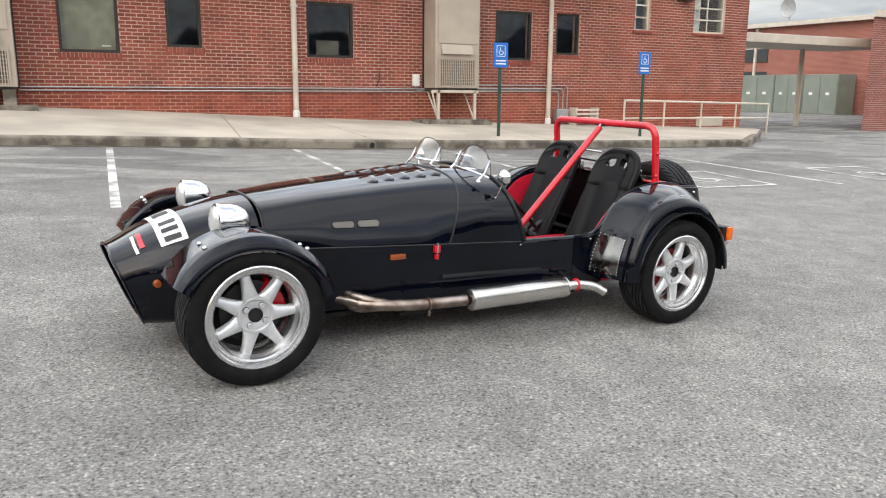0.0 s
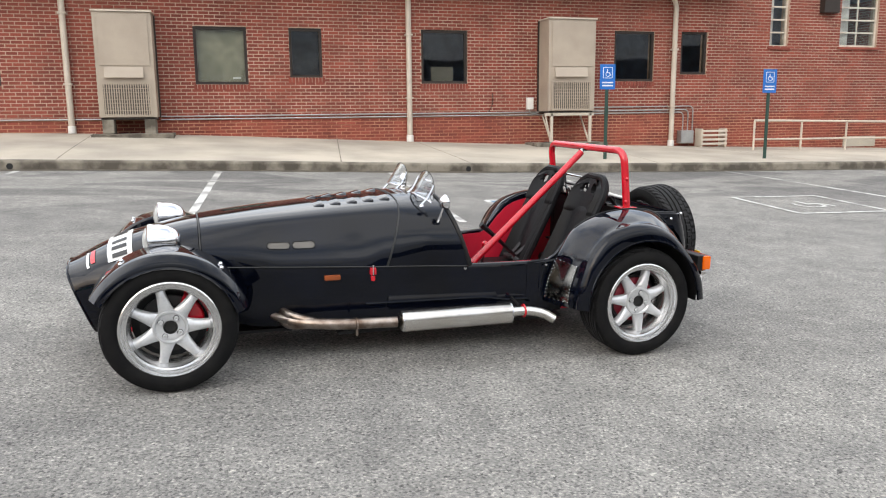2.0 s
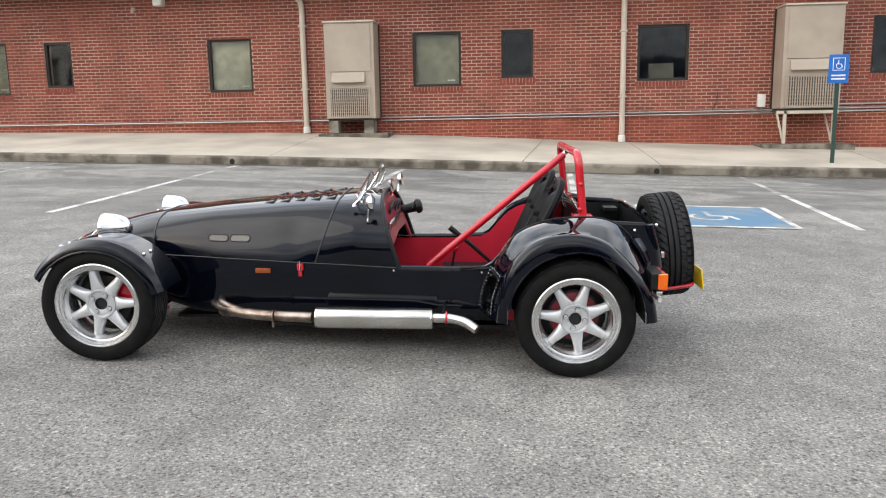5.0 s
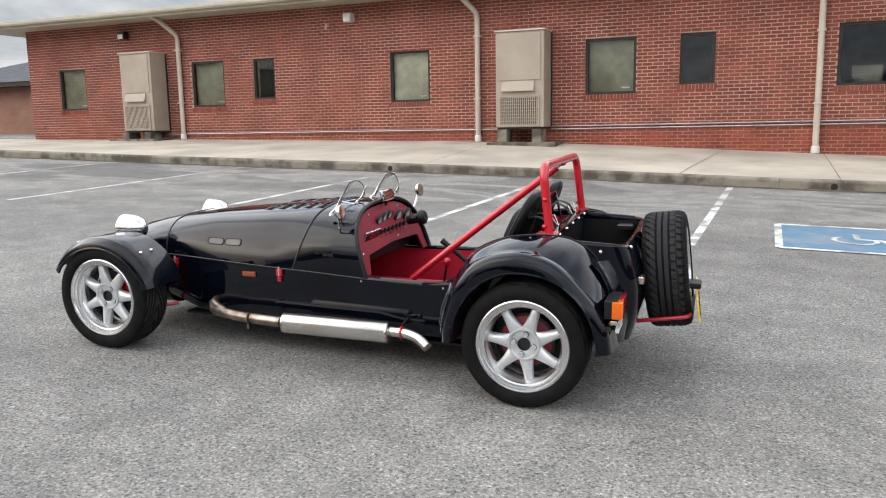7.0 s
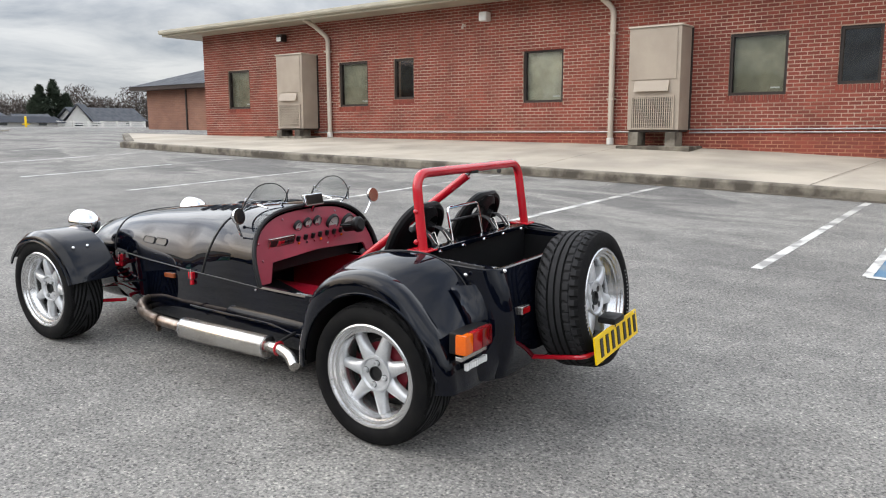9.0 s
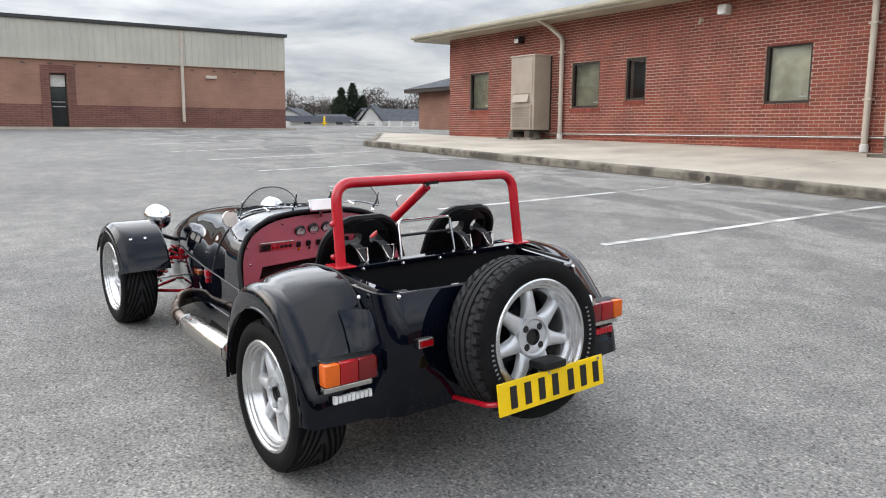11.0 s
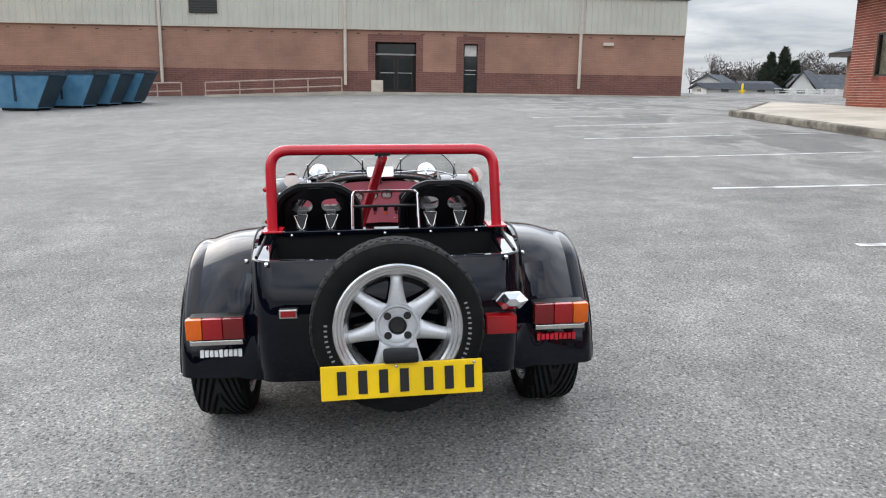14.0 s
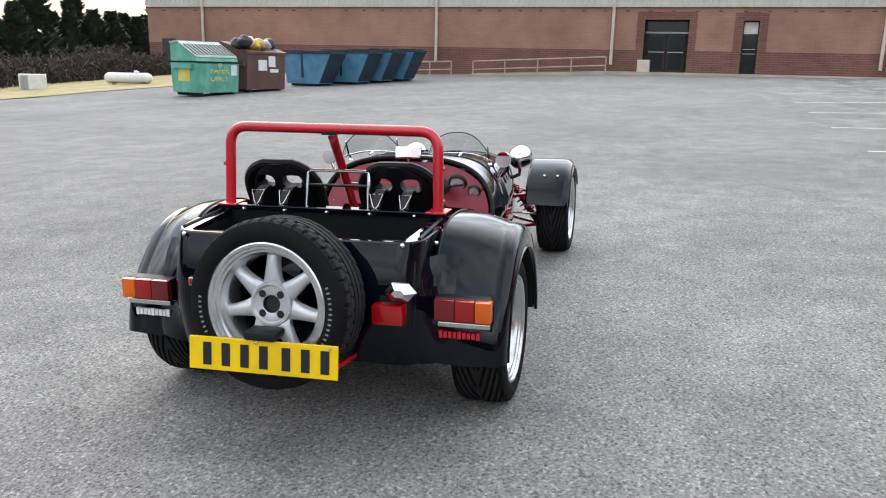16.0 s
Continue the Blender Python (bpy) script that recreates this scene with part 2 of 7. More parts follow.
GALV = mat("galvanised_steel", (0.42, 0.42, 0.41), 0.45, metal=0.7)
GLASS = mat("window_glass", (0.9, 0.95, 0.95), 0.02, clear=1.0, grain=0.0)
# paler copy of the blind: sky reflected in the glass put into its colour
SKY_BLIND = mat("sky_paled_blind", (0.50, 0.455, 0.33), 0.7, second=(0.34, 0.325, 0.26), scale=1.1)
# paper whose dimness behind the glass is put into its colour
DIM_PAPER = mat("dimmed_paper", (0.15, 0.14, 0.115), 0.8, second=(0.12, 0.11, 0.09), scale=3)
BLIND = mat("grey_green_blind", (0.29, 0.265, 0.18), 0.7, second=(0.21, 0.195, 0.135), scale=1.5)
WHITE = mat("white_paint", (0.72, 0.70, 0.66), 0.5)
# blue in the plaster stands in for sky reflected by the panes
INSIDE = mat("sky_tinted_plaster", (0.16, 0.20, 0.30), 0.9)
GREEN_POST = mat("green_steel_post", (0.03, 0.07, 0.055), 0.5, metal=0.3)
SIGN_BLUE = mat("sign_blue", (0.005, 0.14, 0.52), 0.4)
SIGN_WHITE = mat("sign_white", (0.8, 0.82, 0.85), 0.4)
ROOF = mat("grey_shingle", (0.10, 0.105, 0.115), 0.9, spec=0.1, second=(0.07, 0.075, 0.085), scale=2, fine=30, bump=0.4)
FASCIA = mat("fascia_cream", (0.46, 0.43, 0.34), 0.5, second=(0.38, 0.355, 0.28), scale=1.5)
BLACK_PAINT = gloss_paint("black_gloss_paint", (0.0009, 0.0014, 0.0034))
BLACK_SATIN = mat("satin_black", (0.007, 0.007, 0.0075), 0.45, spec=0.3)
TREAD = mat("worn_tread_over_groove_shade", (0.028, 0.028, 0.029), 0.8, spec=0.15, second=(0.019, 0.019, 0.020), scale=14, fine=120, bump=0.1)
RUBBER = mat("tyre_rubber", (0.006, 0.006, 0.0065), 0.72, spec=0.10, second=(0.010, 0.0098, 0.0095), scale=14, fine=120, bump=0.12)
ALLOY = mat("silver_alloy", (0.60, 0.61, 0.62), 0.34, metal=0.45, second=(0.50, 0.51, 0.52), scale=12)
ALLOY_LIP = mat("polished_rim_lip", (0.68, 0.68, 0.68), 0.24, metal=0.9)
CHROME = mat("chrome", (0.74, 0.74, 0.76), 0.06, metal=1.0, grain=0.02)
STAINLESS = mat("brushed_stainless", (0.62, 0.60, 0.57), 0.25, metal=1.0, second=(0.55, 0.52, 0.48), scale=9)
HOT_STEEL = mat("heat_tinted_steel", (0.15, 0.105, 0.08), 0.36, metal=1.0, second=(0.38, 0.33, 0.29), scale=14)
RED = mat("red_gloss_paint", (0.50, 0.007, 0.018), 0.25, coat=0.4, grain=0.05)
MAROON = mat("maroon_panel", (0.27, 0.018, 0.038), 0.4, second=(0.22, 0.014, 0.030), scale=6)
RED_TRIM = mat("red_trim", (0.52, 0.008, 0.03), 0.5)
LEATHER = mat("black_vinyl", (0.006, 0.006, 0.0068), 0.44, spec=0.14, fine=220, bump=0.15)
AMBER = mat("amber_lens", (0.72, 0.12, 0.003), 0.12, coat=0.3)
AMBER_DULL = mat("dull_amber_lens", (0.24, 0.055, 0.012), 0.2, coat=0.2)
RED_LENS = mat("red_lens", (0.33, 0.003, 0.006), 0.12, coat=0.3)
PLATE_Y = mat("yellow_plate", (0.92, 0.60, 0.0), 0.35, grain=0.04)
PLATE_W = mat("white_plate", (0.74, 0.74, 0.72), 0.4, grain=0.04)
INK = mat("black_ink", (0.01, 0.01, 0.01), 0.4)
PERSPEX = mat("clear_perspex", (0.95, 0.97, 0.97), 0.02, clear=1.0, grain=0.0)


# ---- mesh helpers ----
def mesh_of(name, bm, material, smooth=False):
    me = bpy.data.meshes.new(name)
    bmesh.ops.recalc_face_normals(bm, faces=bm.faces[:])
    bm.to_mesh(me)
    bm.free()
    for m in (material if isinstance(material, (list, tuple)) else [material]):
        me.materials.append(m)
    if smooth:
        me.shade_smooth()
        try:
            me.set_sharp_from_angle(angle=radians(smooth if smooth is not True else 40))
        except AttributeError:
            pass
    return me


def thing(name, label, category, m=None, group="", kind=""):
    ob = new(name)
    ob.empty_display_size = 0.2
    if m is not None:
        ob.matrix_basis = m
    return tagged(ob, label, category, group, kind)


def solid(name, bm, material, label="", category="", m=None, smooth=False, kind="", group=""):
    ob = new(name, mesh_of(name, bm, material, smooth))
    if m is not None:
        ob.matrix_basis = m
    return tagged(ob, label, category, group, kind)


def part(name, bm, material, parent, label="", smooth=False, m=None, kind=""):
    ob = new(name, mesh_of(name, bm, material, smooth))
    ob.parent = parent
    if m is not None:
        ob.matrix_basis = m
    return tagged(ob, label, kind=kind)


def box(x0, x1, y0, y1, z0, z1, bevel=0.0, bm=None, m=None):
    own = bmesh.new()
    bmesh.ops.create_cube(own, size=1)
    for v in own.verts:
        v.co = Vector(((x0 + x1) / 2 + v.co.x * (x1 - x0), (y0 + y1) / 2 + v.co.y * (y1 - y0), (z0 + z1) / 2 + v.co.z * (z1 - z0)))
    if bevel:
        bmesh.ops.bevel(own, geom=own.edges[:], offset=bevel, segments=2, affect="EDGES", profile=0.6)
    return join(bm, own, m)


def join(bm, own, m=None):
    if m is not None:
        bmesh.ops.transform(own, matrix=m, verts=own.verts[:])
    if bm is None:
        return own
    me = bpy.data.meshes.new("tmp")
    own.to_mesh(me)
    own.free()
    bm.from_mesh(me)
    bpy.data.meshes.remove(me)
    return bm


def grid_mesh(rows, close_u=False, close_v=False, bm=None, caps=False):
    """Rows of points joined into quads."""
    own = bmesh.new()
    vs = [[own.verts.new(p) for p in r] for r in rows]
    nu, nv = len(vs), len(vs[0])
    for i in range(nu if close_u else nu - 1):
        for j in range(nv if close_v else nv - 1):
            a, b, c, d = vs[i][j], vs[(i + 1) % nu][j], vs[(i + 1) % nu][(j + 1) % nv], vs[i][(j + 1) % nv]
            if len({a, b, c, d}) == 4:
                own.faces.new((a, b, c, d))
    if caps:
        own.faces.new(vs[0][::-1]), own.faces.new(vs[-1])
    return join(bm, own)


def lathe(profile, n=32, axis="y", bm=None, m=None, closed=False):
    """Turn (radius, along) pairs about the axis."""
    rows = []
    for i in range(n):
        a = 2 * math.pi * i / n
        c, s = math.cos(a), math.sin(a)
        rows.append([{"x": (h, r * c, r * s), "y": (r * c, h, r * s), "z": (r * c, r * s, h)}[axis] for r, h in profile])
    own = grid_mesh(rows, close_u=True, close_v=closed)
    bmesh.ops.remove_doubles(own, verts=own.verts[:], dist=1e-5)
    return join(bm, own, m)


def tube(points, r, n=10, bm=None, closed=False):
    """A round tube along points, with capped ends."""
    pts = [Vector(p) for p in points]
    rows, side = [], None
    for i, p in enumerate(pts):
        a = pts[i - 1] if i or closed else p
        b = pts[(i + 1) % len(pts)] if i < len(pts) - 1 or closed else p
        d = (b - a).normalized()
        if side is None:
            side = d.orthogonal().normalized()
        side = (side - d * side.dot(d)).normalized()
        up = d.cross(side)
        rr = r[i] if isinstance(r, (list, tuple)) else r
        rows.append([p + (side * math.cos(t) + up * math.sin(t)) * rr for t in (2 * math.pi * k / n for k in range(n))])
    return grid_mesh(rows, close_u=closed, close_v=True, bm=bm, caps=not closed)


def bend(points, radius=0.06, steps=5):
    """Round the corners of a polyline."""
    pts = [Vector(p) for p in points]
    out = [pts[0]]
    for a, p, b in zip(pts, pts[1:], pts[2:]):
        k = min(radius, (a - p).length * 0.45, (b - p).length * 0.45)
        s, e = p + (a - p).normalized() * k, p + (b - p).normalized() * k
        out += [s.lerp(p, t).lerp(p.lerp(e, t), t) for t in (i / steps for i in range(steps + 1))]
    return out + [pts[-1]]


def sheet(points, thick, bm=None):
    """A flat polygon given thickness along its normal."""
    own = bmesh.new()
    f = own.faces.new([own.verts.new(p) for p in points])
    f.normal_update()
    nrm = f.normal.copy()
    r = bmesh.ops.extrude_face_region(own, geom=[f])
    bmesh.ops.translate(own, vec=nrm * thick, verts=[v for v in r["geom"] if isinstance(v, bmesh.types.BMVert)])
    return join(bm, own)


def words(text, size, material, m, parent=None, name="lettering", depth=0.002):
    cu = bpy.data.curves.new(name, "FONT")
    cu.body, cu.size, cu.align_x, cu.align_y, cu.extrude = text, size, "CENTER", "CENTER", depth
    tmp = bpy.data.objects.new("tmp", cu)
    scene.collection.objects.link(tmp)
    me = bpy.data.meshes.new_from_object(tmp.evaluated_get(bpy.context.evaluated_depsgraph_get()))
    bpy.data.objects.remove(tmp)
    me.materials.clear()
    me.materials.append(material)
    ob = new(name, me)
    ob.parent, ob.matrix_basis = parent, m
    return ob


# ---- the lie of the land ----
GX = np.array([-60, -32, -13.1, -6.4, -0.26, 1.08, 3.43, 4.33, 8.17, 11, 14.3, 20, 40, 80])
GZ = np.array([1.75, 1.45, 0.90, 0.69, 0.532, 0.488, 0.398, 0.362, 0.255, 0.2, 0.14, 0.05, -0.1, -0.15])
GY = np.array([-60, -30, -8, -3, 4.7, 9, 13.6, 22, 60])
GYZ = np.array([-1.2, -0.9, -0.365, -0.24, 0, 0.135, 0.355, 0.5, 0.6])


def soft_interp(v, xs, zs):
    return float(np.mean([np.interp(v + 1.2 * k, xs, zs) for k in np.linspace(-1, 1, 9)]))


def ground_z(x, y):
    w = min(1.0, max(0.1, (x + 34) / 20))
    across = soft_interp(y, GY, GYZ)
    return soft_interp(x, GX, GZ) + across * (w if across > 0 else max(w, 0.92)) + (1 - w) * 0.22


def ground_sheet():
    xs = np.unique(np.concatenate([np.linspace(-60, 40, 101), [-2000, -900, -400, -200, -120, -80, 50, 80, 160, 400, 900, 2000]]))
    ys = np.unique(np.concatenate([np.linspace(-40, 40, 81), [-2000, -900, -400, -200, -100, -60, 60, 100, 200, 400, 900, 2000]]))
    bm = grid_mesh([[(x, y, ground_z(x, y)) for y in ys] for x in xs])
    return solid("ground", bm, ASPHALT, "worn pale grey asphalt car park with faded markings", "ground", kind="structure", smooth=80)


ground_sheet()


def draped(name, x0, y0, x1, y1, width, material, label, lift=0.004):
    n = max(2, int(math.hypot(x1 - x0, y1 - y0) / 0.25))
    d = Vector((x1 - x0, y1 - y0, 0)).normalized()
    s = Vector((-d.y, d.x, 0)) * width / 2
    rows = []
    for i in range(n + 1):
        x, y = x0 + (x1 - x0) * i / n, y0 + (y1 - y0) * i / n
        rows.append([(x + k * s.x, y + k * s.y, ground_z(x + k * s.x, y + k * s.y) + lift) for k in (-1, -0.33, 0.33, 1)])
    return solid(name, grid_mesh(rows), material, label, "road marking", kind="structure")


for bx, lean in ((-21.3, 0.4), (-18.1, 0.5), (-14.5, 0.5), (-11.35, 0.5), (-8.2, 0.45), (-5.0, 0.45), (-1.87, 0.4), (0.95, 0.35)):
    end = 13.5 if bx > -13 else 12.6
    draped("bay_line", bx, 8.9, bx + lean * 0.6, 8.9 + (end - 8.9) * 0.6, 0.088, LINE, "worn white painted parking bay line")
    draped("bay_line", bx + lean * 0.6, 8.9 + (end - 8.9) * 0.6, bx + lean, end, 0.088, LINE_OLD, "faded white parking bay line near the kerb")
for bx, bt, y0, y1 in ((3.78, 3.95, 9.0, 13.5), (6.6, 6.56, 9.2, 13.5), (10.85, 10.25, 9.0, 13.5)):
    draped("bay_line", bx, y0, bx + (bt - bx) * 0.55, y0 + (y1 - y0) * 0.55, 0.085, LINE, "worn white painted parking bay line")
    draped("bay_line", bx + (bt - bx) * 0.55, y0 + (y1 - y0) * 0.55, bt, y1, 0.085, LINE_OLD, "faded white parking bay line near the kerb")


def badge(name, x0, x1, y0, y1, fill, label):
    """A painted square on the ground: border, blue field, wheelchair mark."""
    if fill:
        rows = [[(x, y, ground_z(x, y) + 0.004) for y in np.linspace(y0, y1, 6)] for x in np.linspace(x0, x1, 6)]
        solid("painted_field", grid_mesh(rows), BLUE, label, "road marking", kind="structure")
    for a in ((x0, y0, x1, y0), (x0, y1, x1, y1), (x0, y0, x0, y1), (x1, y0, x1, y1)):
        draped("painted_border", *a, 0.07, LINE, "worn white border of a painted parking symbol", 0.008)
    cx, cy, s = (x0 + x1) / 2, (y0 + y1) / 2, (y1 - y0) * 0.19
    ring = [(cx + s * 0.75 * math.cos(a) - 0.05, cy - s * 0.25 + s * 0.75 * math.sin(a)) for a in np.linspace(2.2, 6.6, 14)]
    for (ax, ay), (bx2, by2) in zip(ring, ring[1:]):
        draped("wheelchair_mark", ax, ay, bx2, by2, 0.05, LINE, "worn white wheelchair symbol stroke", 0.008)
    for ax, ay, bx2, by2 in ((cx - 0.02, cy + s * 1.1, cx - 0.02, cy - 0.05), (cx, cy, cx + s * 0.8, cy), (cx + s * 0.75, cy, cx + s * 1.0, cy - s * 0.8)):
        draped("wheelchair_mark", ax, ay, bx2, by2, 0.055, LINE, "worn white wheelchair symbol stroke", 0.008)


badge("symbol", 4.55, 6.0, 9.2, 10.5, True, "worn blue painted square with a wheelchair symbol")
badge("symbol", 8.2, 9.6, 9.15, 10.5, False, "")
badge("symbol", 12.0, 13.4, 9.15, 10.5, False, "")

# ---- pavement and kerb along the brick building ----
KERB_Y, WALL_Y = 13.6, 17.6
PAVE_X0, PAVE_X1 = -12.9, 14.1
BASE_X = np.array([-20, -14.7, -9.35, -1.37, 1.1, 4.6, 7.5, 10.5, 12.9, 18, 24])
BASE_Z = np.array([1.56, 1.50, 1.47, 1.345, 1.265, 1.09, 0.965, 0.88, 0.80, 0.66, 0.55])


def base_z(x):
    return soft_interp(x, BASE_X, BASE_Z)


def pavement():
    xs = np.arange(PAVE_X0 + 0.14, PAVE_X1, 0.5).tolist() + [PAVE_X1]
    rows = []
    for x in xs:
        k = ground_z(x, KERB_Y) + 0.145
        rows.append([(x, KERB_Y + 0.15 + (WALL_Y + 0.02 - KERB_Y - 0.15) * t, k + (base_z(x) - k) * t ** 0.9) for t in np.linspace(0, 1, 9)])
    e = rows[-1]
    for dx, cut in ((2.2, 0.36), (4.1, 0.72)):
        rows.append([(e[j][0] + dx, max(e[j][1], e[0][1] + cut * 4.2), base_z(e[j][0] + dx) + (e[j][2] - e[-1][2]) * (1 - cut)) for j in range(len(e))])
    s = rows[0]
    rows.insert(0, [(s[j][0] - 6.5 * t ** 1.0, p[1], p[2] + 0.10 * t) for j, p in enumerate(s) for t in [j / 8]])
    solid("pavement", grid_mesh(rows), CONCRETE, "pale tan concrete pavement sloping up to the brick wall", "pavement", kind="structure", smooth=60)
    # expansion joints
    for i, x in enumerate((-9.6, -5.4, -1.0, 3.2, 5.4, 9.0, 12.4)):
        k = ground_z(x, KERB_Y) + 0.145
        r2 = [[(x + o + 0.5 * t * (i % 2), KERB_Y + 0.16 + 3.9 * t, k + (base_z(x) - k) * t ** 0.9 + 0.004) for o in (-0.008, 0.008)] for t in np.linspace(0, 1, 9)]
        solid("pavement_joint", grid_mesh(r2), KERB, "dark narrow joint in the concrete pavement", "joint", kind="structure")


pavement()


def kerb():
    path = [(x, KERB_Y) for x in (-12.9, -10.3, -6.9, -4.1, -1.2, 1.9, 4.6, 7.9, 11.2, 14.1)] + [(14.35, 13.75), (16.3, 15.2), (18.3, 16.8)]
    root = thing("kerb", "weathered grey concrete kerb beside the pavement", "kerb", kind="structure")
    for i, ((xa, ya), (xb, yb)) in enumerate(zip(path, path[1:])):
        d = Vector((xb - xa, yb - ya, 0)).normalized()
        nrm = Vector((-d.y, d.x, 0))
        rows = []
        for x, y, e in ((xa, ya, 0.002), (xb, yb, -0.002)):
            g = ground_z(x, y)
            p = Vector((x, y, 0)) + d * e
            rows.append([p + nrm * a + Vector((0, 0, g + h)) for a, h in ((0, -0.1), (0, 0.115), (0.012, 0.14), (0.03, 0.15), (0.155, 0.152), (0.155, -0.1))])
        part("kerb_stone", grid_mesh(rows, close_v=True, caps=True), KERB, root)
    rows = []
    for t in np.linspace(0, 1, 7):
        x, y = PAVE_X0 - 5.6 * t, KERB_Y + 0.2 + 3.3 * t
        rows.append([(x, y, ground_z(x, y) - 0.1), (x, y, ground_z(x, y) + 0.14), (x + 0.12, y + 0.14, ground_z(x, y) + 0.152)])
    part("kerb_stone", grid_mesh(rows), KERB, root)
    for x in (5.31, -1.585):
        bm = lathe([(0.0, 0.0), (0.045, 0.0), (0.05, 0.012)], 14, "y")
        part("drain_hole", bm, INK, root, m=pose(x, KERB_Y - 0.004, ground_z(x, KERB_Y) + 0.06))


kerb()


def gutter_dirt():
    """Dark silt and leaf litter lying in the angle at the foot of the kerb, in uneven drifts."""
    rows = []
    for x in np.arange(-12.8, 14.0, 0.12):
        k = noise.noise(Vector((x * 0.9, 3.0, 0))) + 0.6 * noise.noise(Vector((x * 4.5, 9.0, 0)))
        w = max(0.012, 0.055 + 0.11 * k)
        rows.append([(x, KERB_Y + 0.004, ground_z(x, KERB_Y) + 0.018), (x, KERB_Y - w * 0.5, ground_z(x, KERB_Y - w * 0.5) + 0.012), (x, KERB_Y - w, ground_z(x, KERB_Y - w) + 0.003)])
    solid("gutter_dirt", grid_mesh(rows), mat("silt_and_leaves", (0.06, 0.05, 0.038), 0.95, second=(0.12, 0.10, 0.075), scale=9, fine=60, bump=0.5, place="world"), "dark silt and leaf litter along the kerb", "dirt", kind="stuff")


gutter_dirt()

# ---- the brick building ----
# opening: x0, x1, sill z, head z, kind
OPENINGS = [
    (-13.58, -12.62, 2.28, 3.38, "blind"), (-9.06, -8.06, 2.26, 3.39, "blind"), (-7.20, -6.57, 2.40, 3.38, "dark"), (-3.50, -2.52, 2.23, 3.36, "sky"),
    (0.93, 1.95, 2.26, 3.38, "blind"), (2.78, 3.44, 2.40, 3.38, "dark"), (5.54, 6.57, 2.28, 3.40, "dark"), (10.08, 11.10, 2.34, 3.46, "dark"),
    (11.80, 12.50, 2.50, 3.48, "dark"), (14.22, 14.74, 3.16, 4.46, "sash"), (16.26, 17.41, 3.19, 4.50, "sash"),
]
BX0, BX1, STEP_X = -14.68, 18.3, 13.2
TOP_LOW, TOP_HIGH = 4.45, 6.6
COURSE, LONG, JOINT = 0.0677, 0.203, 0.0155


def wall_blocks():
    """Backing walls with real openings, and mortar as their face."""
    root = thing("wall_south", "red brick outer wall with pale mortar and dark windows", "brick wall", kind="structure")
    cuts = sorted({BX0, BX1, STEP_X, *[o[0] for o in OPENINGS], *[o[1] for o in OPENINGS]})
    up, low = bmesh.new(), bmesh.new()
    for a, b in zip(cuts, cuts[1:]):
        top = TOP_LOW if b <= STEP_X else TOP_HIGH
        hole = next((o for o in OPENINGS if o[0] <= a and b <= o[1]), None)
        spans = [(1.62, top)] if hole is None else [(1.62, hole[2]), (hole[3], top)]
        for z0, z1 in spans:
            up = box(a, b, WALL_Y, WALL_Y + 0.28, z0, z1, bm=up)
        low = box(a, b, WALL_Y, WALL_Y + 0.28, -0.3, 1.62, bm=low)
    part("upper_backing", up, MORTAR, root, "pale mortar behind the bricks")
    part("lower_backing", low, MORTAR_LOW, root, "rust-stained mortar of the lower courses")
    return root


SOUTH = wall_blocks()


def other_walls():
    bm = box(BX0, BX0 + 0.28, WALL_Y + 0.28, 34, -0.3, TOP_LOW)
    solid("wall_west", bm, brick_pattern("brick_end_wall", (0.25, 0.066, 0.048), (0.19, 0.05, 0.038), (0.44, 0.33, 0.27), 1), "red brick end wall of the building", "brick wall", kind="structure")
    bm = box(BX1 - 0.28, BX1, WALL_Y + 0.28, 34, -0.3, TOP_HIGH)
    solid("wall_east", bm, brick_pattern("brick_east_wall", (0.25, 0.066, 0.048), (0.19, 0.05, 0.038), (0.44, 0.33, 0.27), 1), "red brick end wall beside the passage", "brick wall", kind="structure")
    solid("wall_north", box(BX0, BX1, 34, 34.28, -0.3, TOP_LOW), MORTAR, "plain rear wall of the building", "wall", kind="structure")
    solid("floor", box(BX0 + 0.3, BX1 - 0.3, WALL_Y + 0.3, 33.9, 1.3, 1.45), INSIDE, "interior floor tinted blue for sky on the panes", "floor", kind="structure")
    solid("ceiling", box(BX0 + 0.3, BX1 - 0.3, WALL_Y + 0.3, 33.9, 4.46, 4.52), INSIDE, "interior ceiling tinted blue for sky on the panes", "ceiling", kind="structure")
    solid("wall_inner", box(BX0 + 0.3, BX1 - 0.3, WALL_Y + 2.6, WALL_Y + 2.7, 1.45, 4.45), INSIDE, "interior partition tinted blue for sky on the panes", "wall", kind="structure")


other_walls()


def brick_mesh(length):
    """A brick proud of the mortar, with worn front edges."""
    h, d, e = (COURSE - JOINT) / 2, 0.009, 0.003
    a = length / 2
    v = [(-a, 0, -h), (a, 0, -h), (a, 0, h), (-a, 0, h), (-a + e, -d, -h + e), (a - e, -d, -h + e), (a - e, -d, h - e), (-a + e, -d, h - e)]
    f = [(4, 5, 6, 7), (0, 1, 5, 4), (1, 2, 6, 5), (2, 3, 7, 6), (3, 0, 4, 7)]
    return v, f


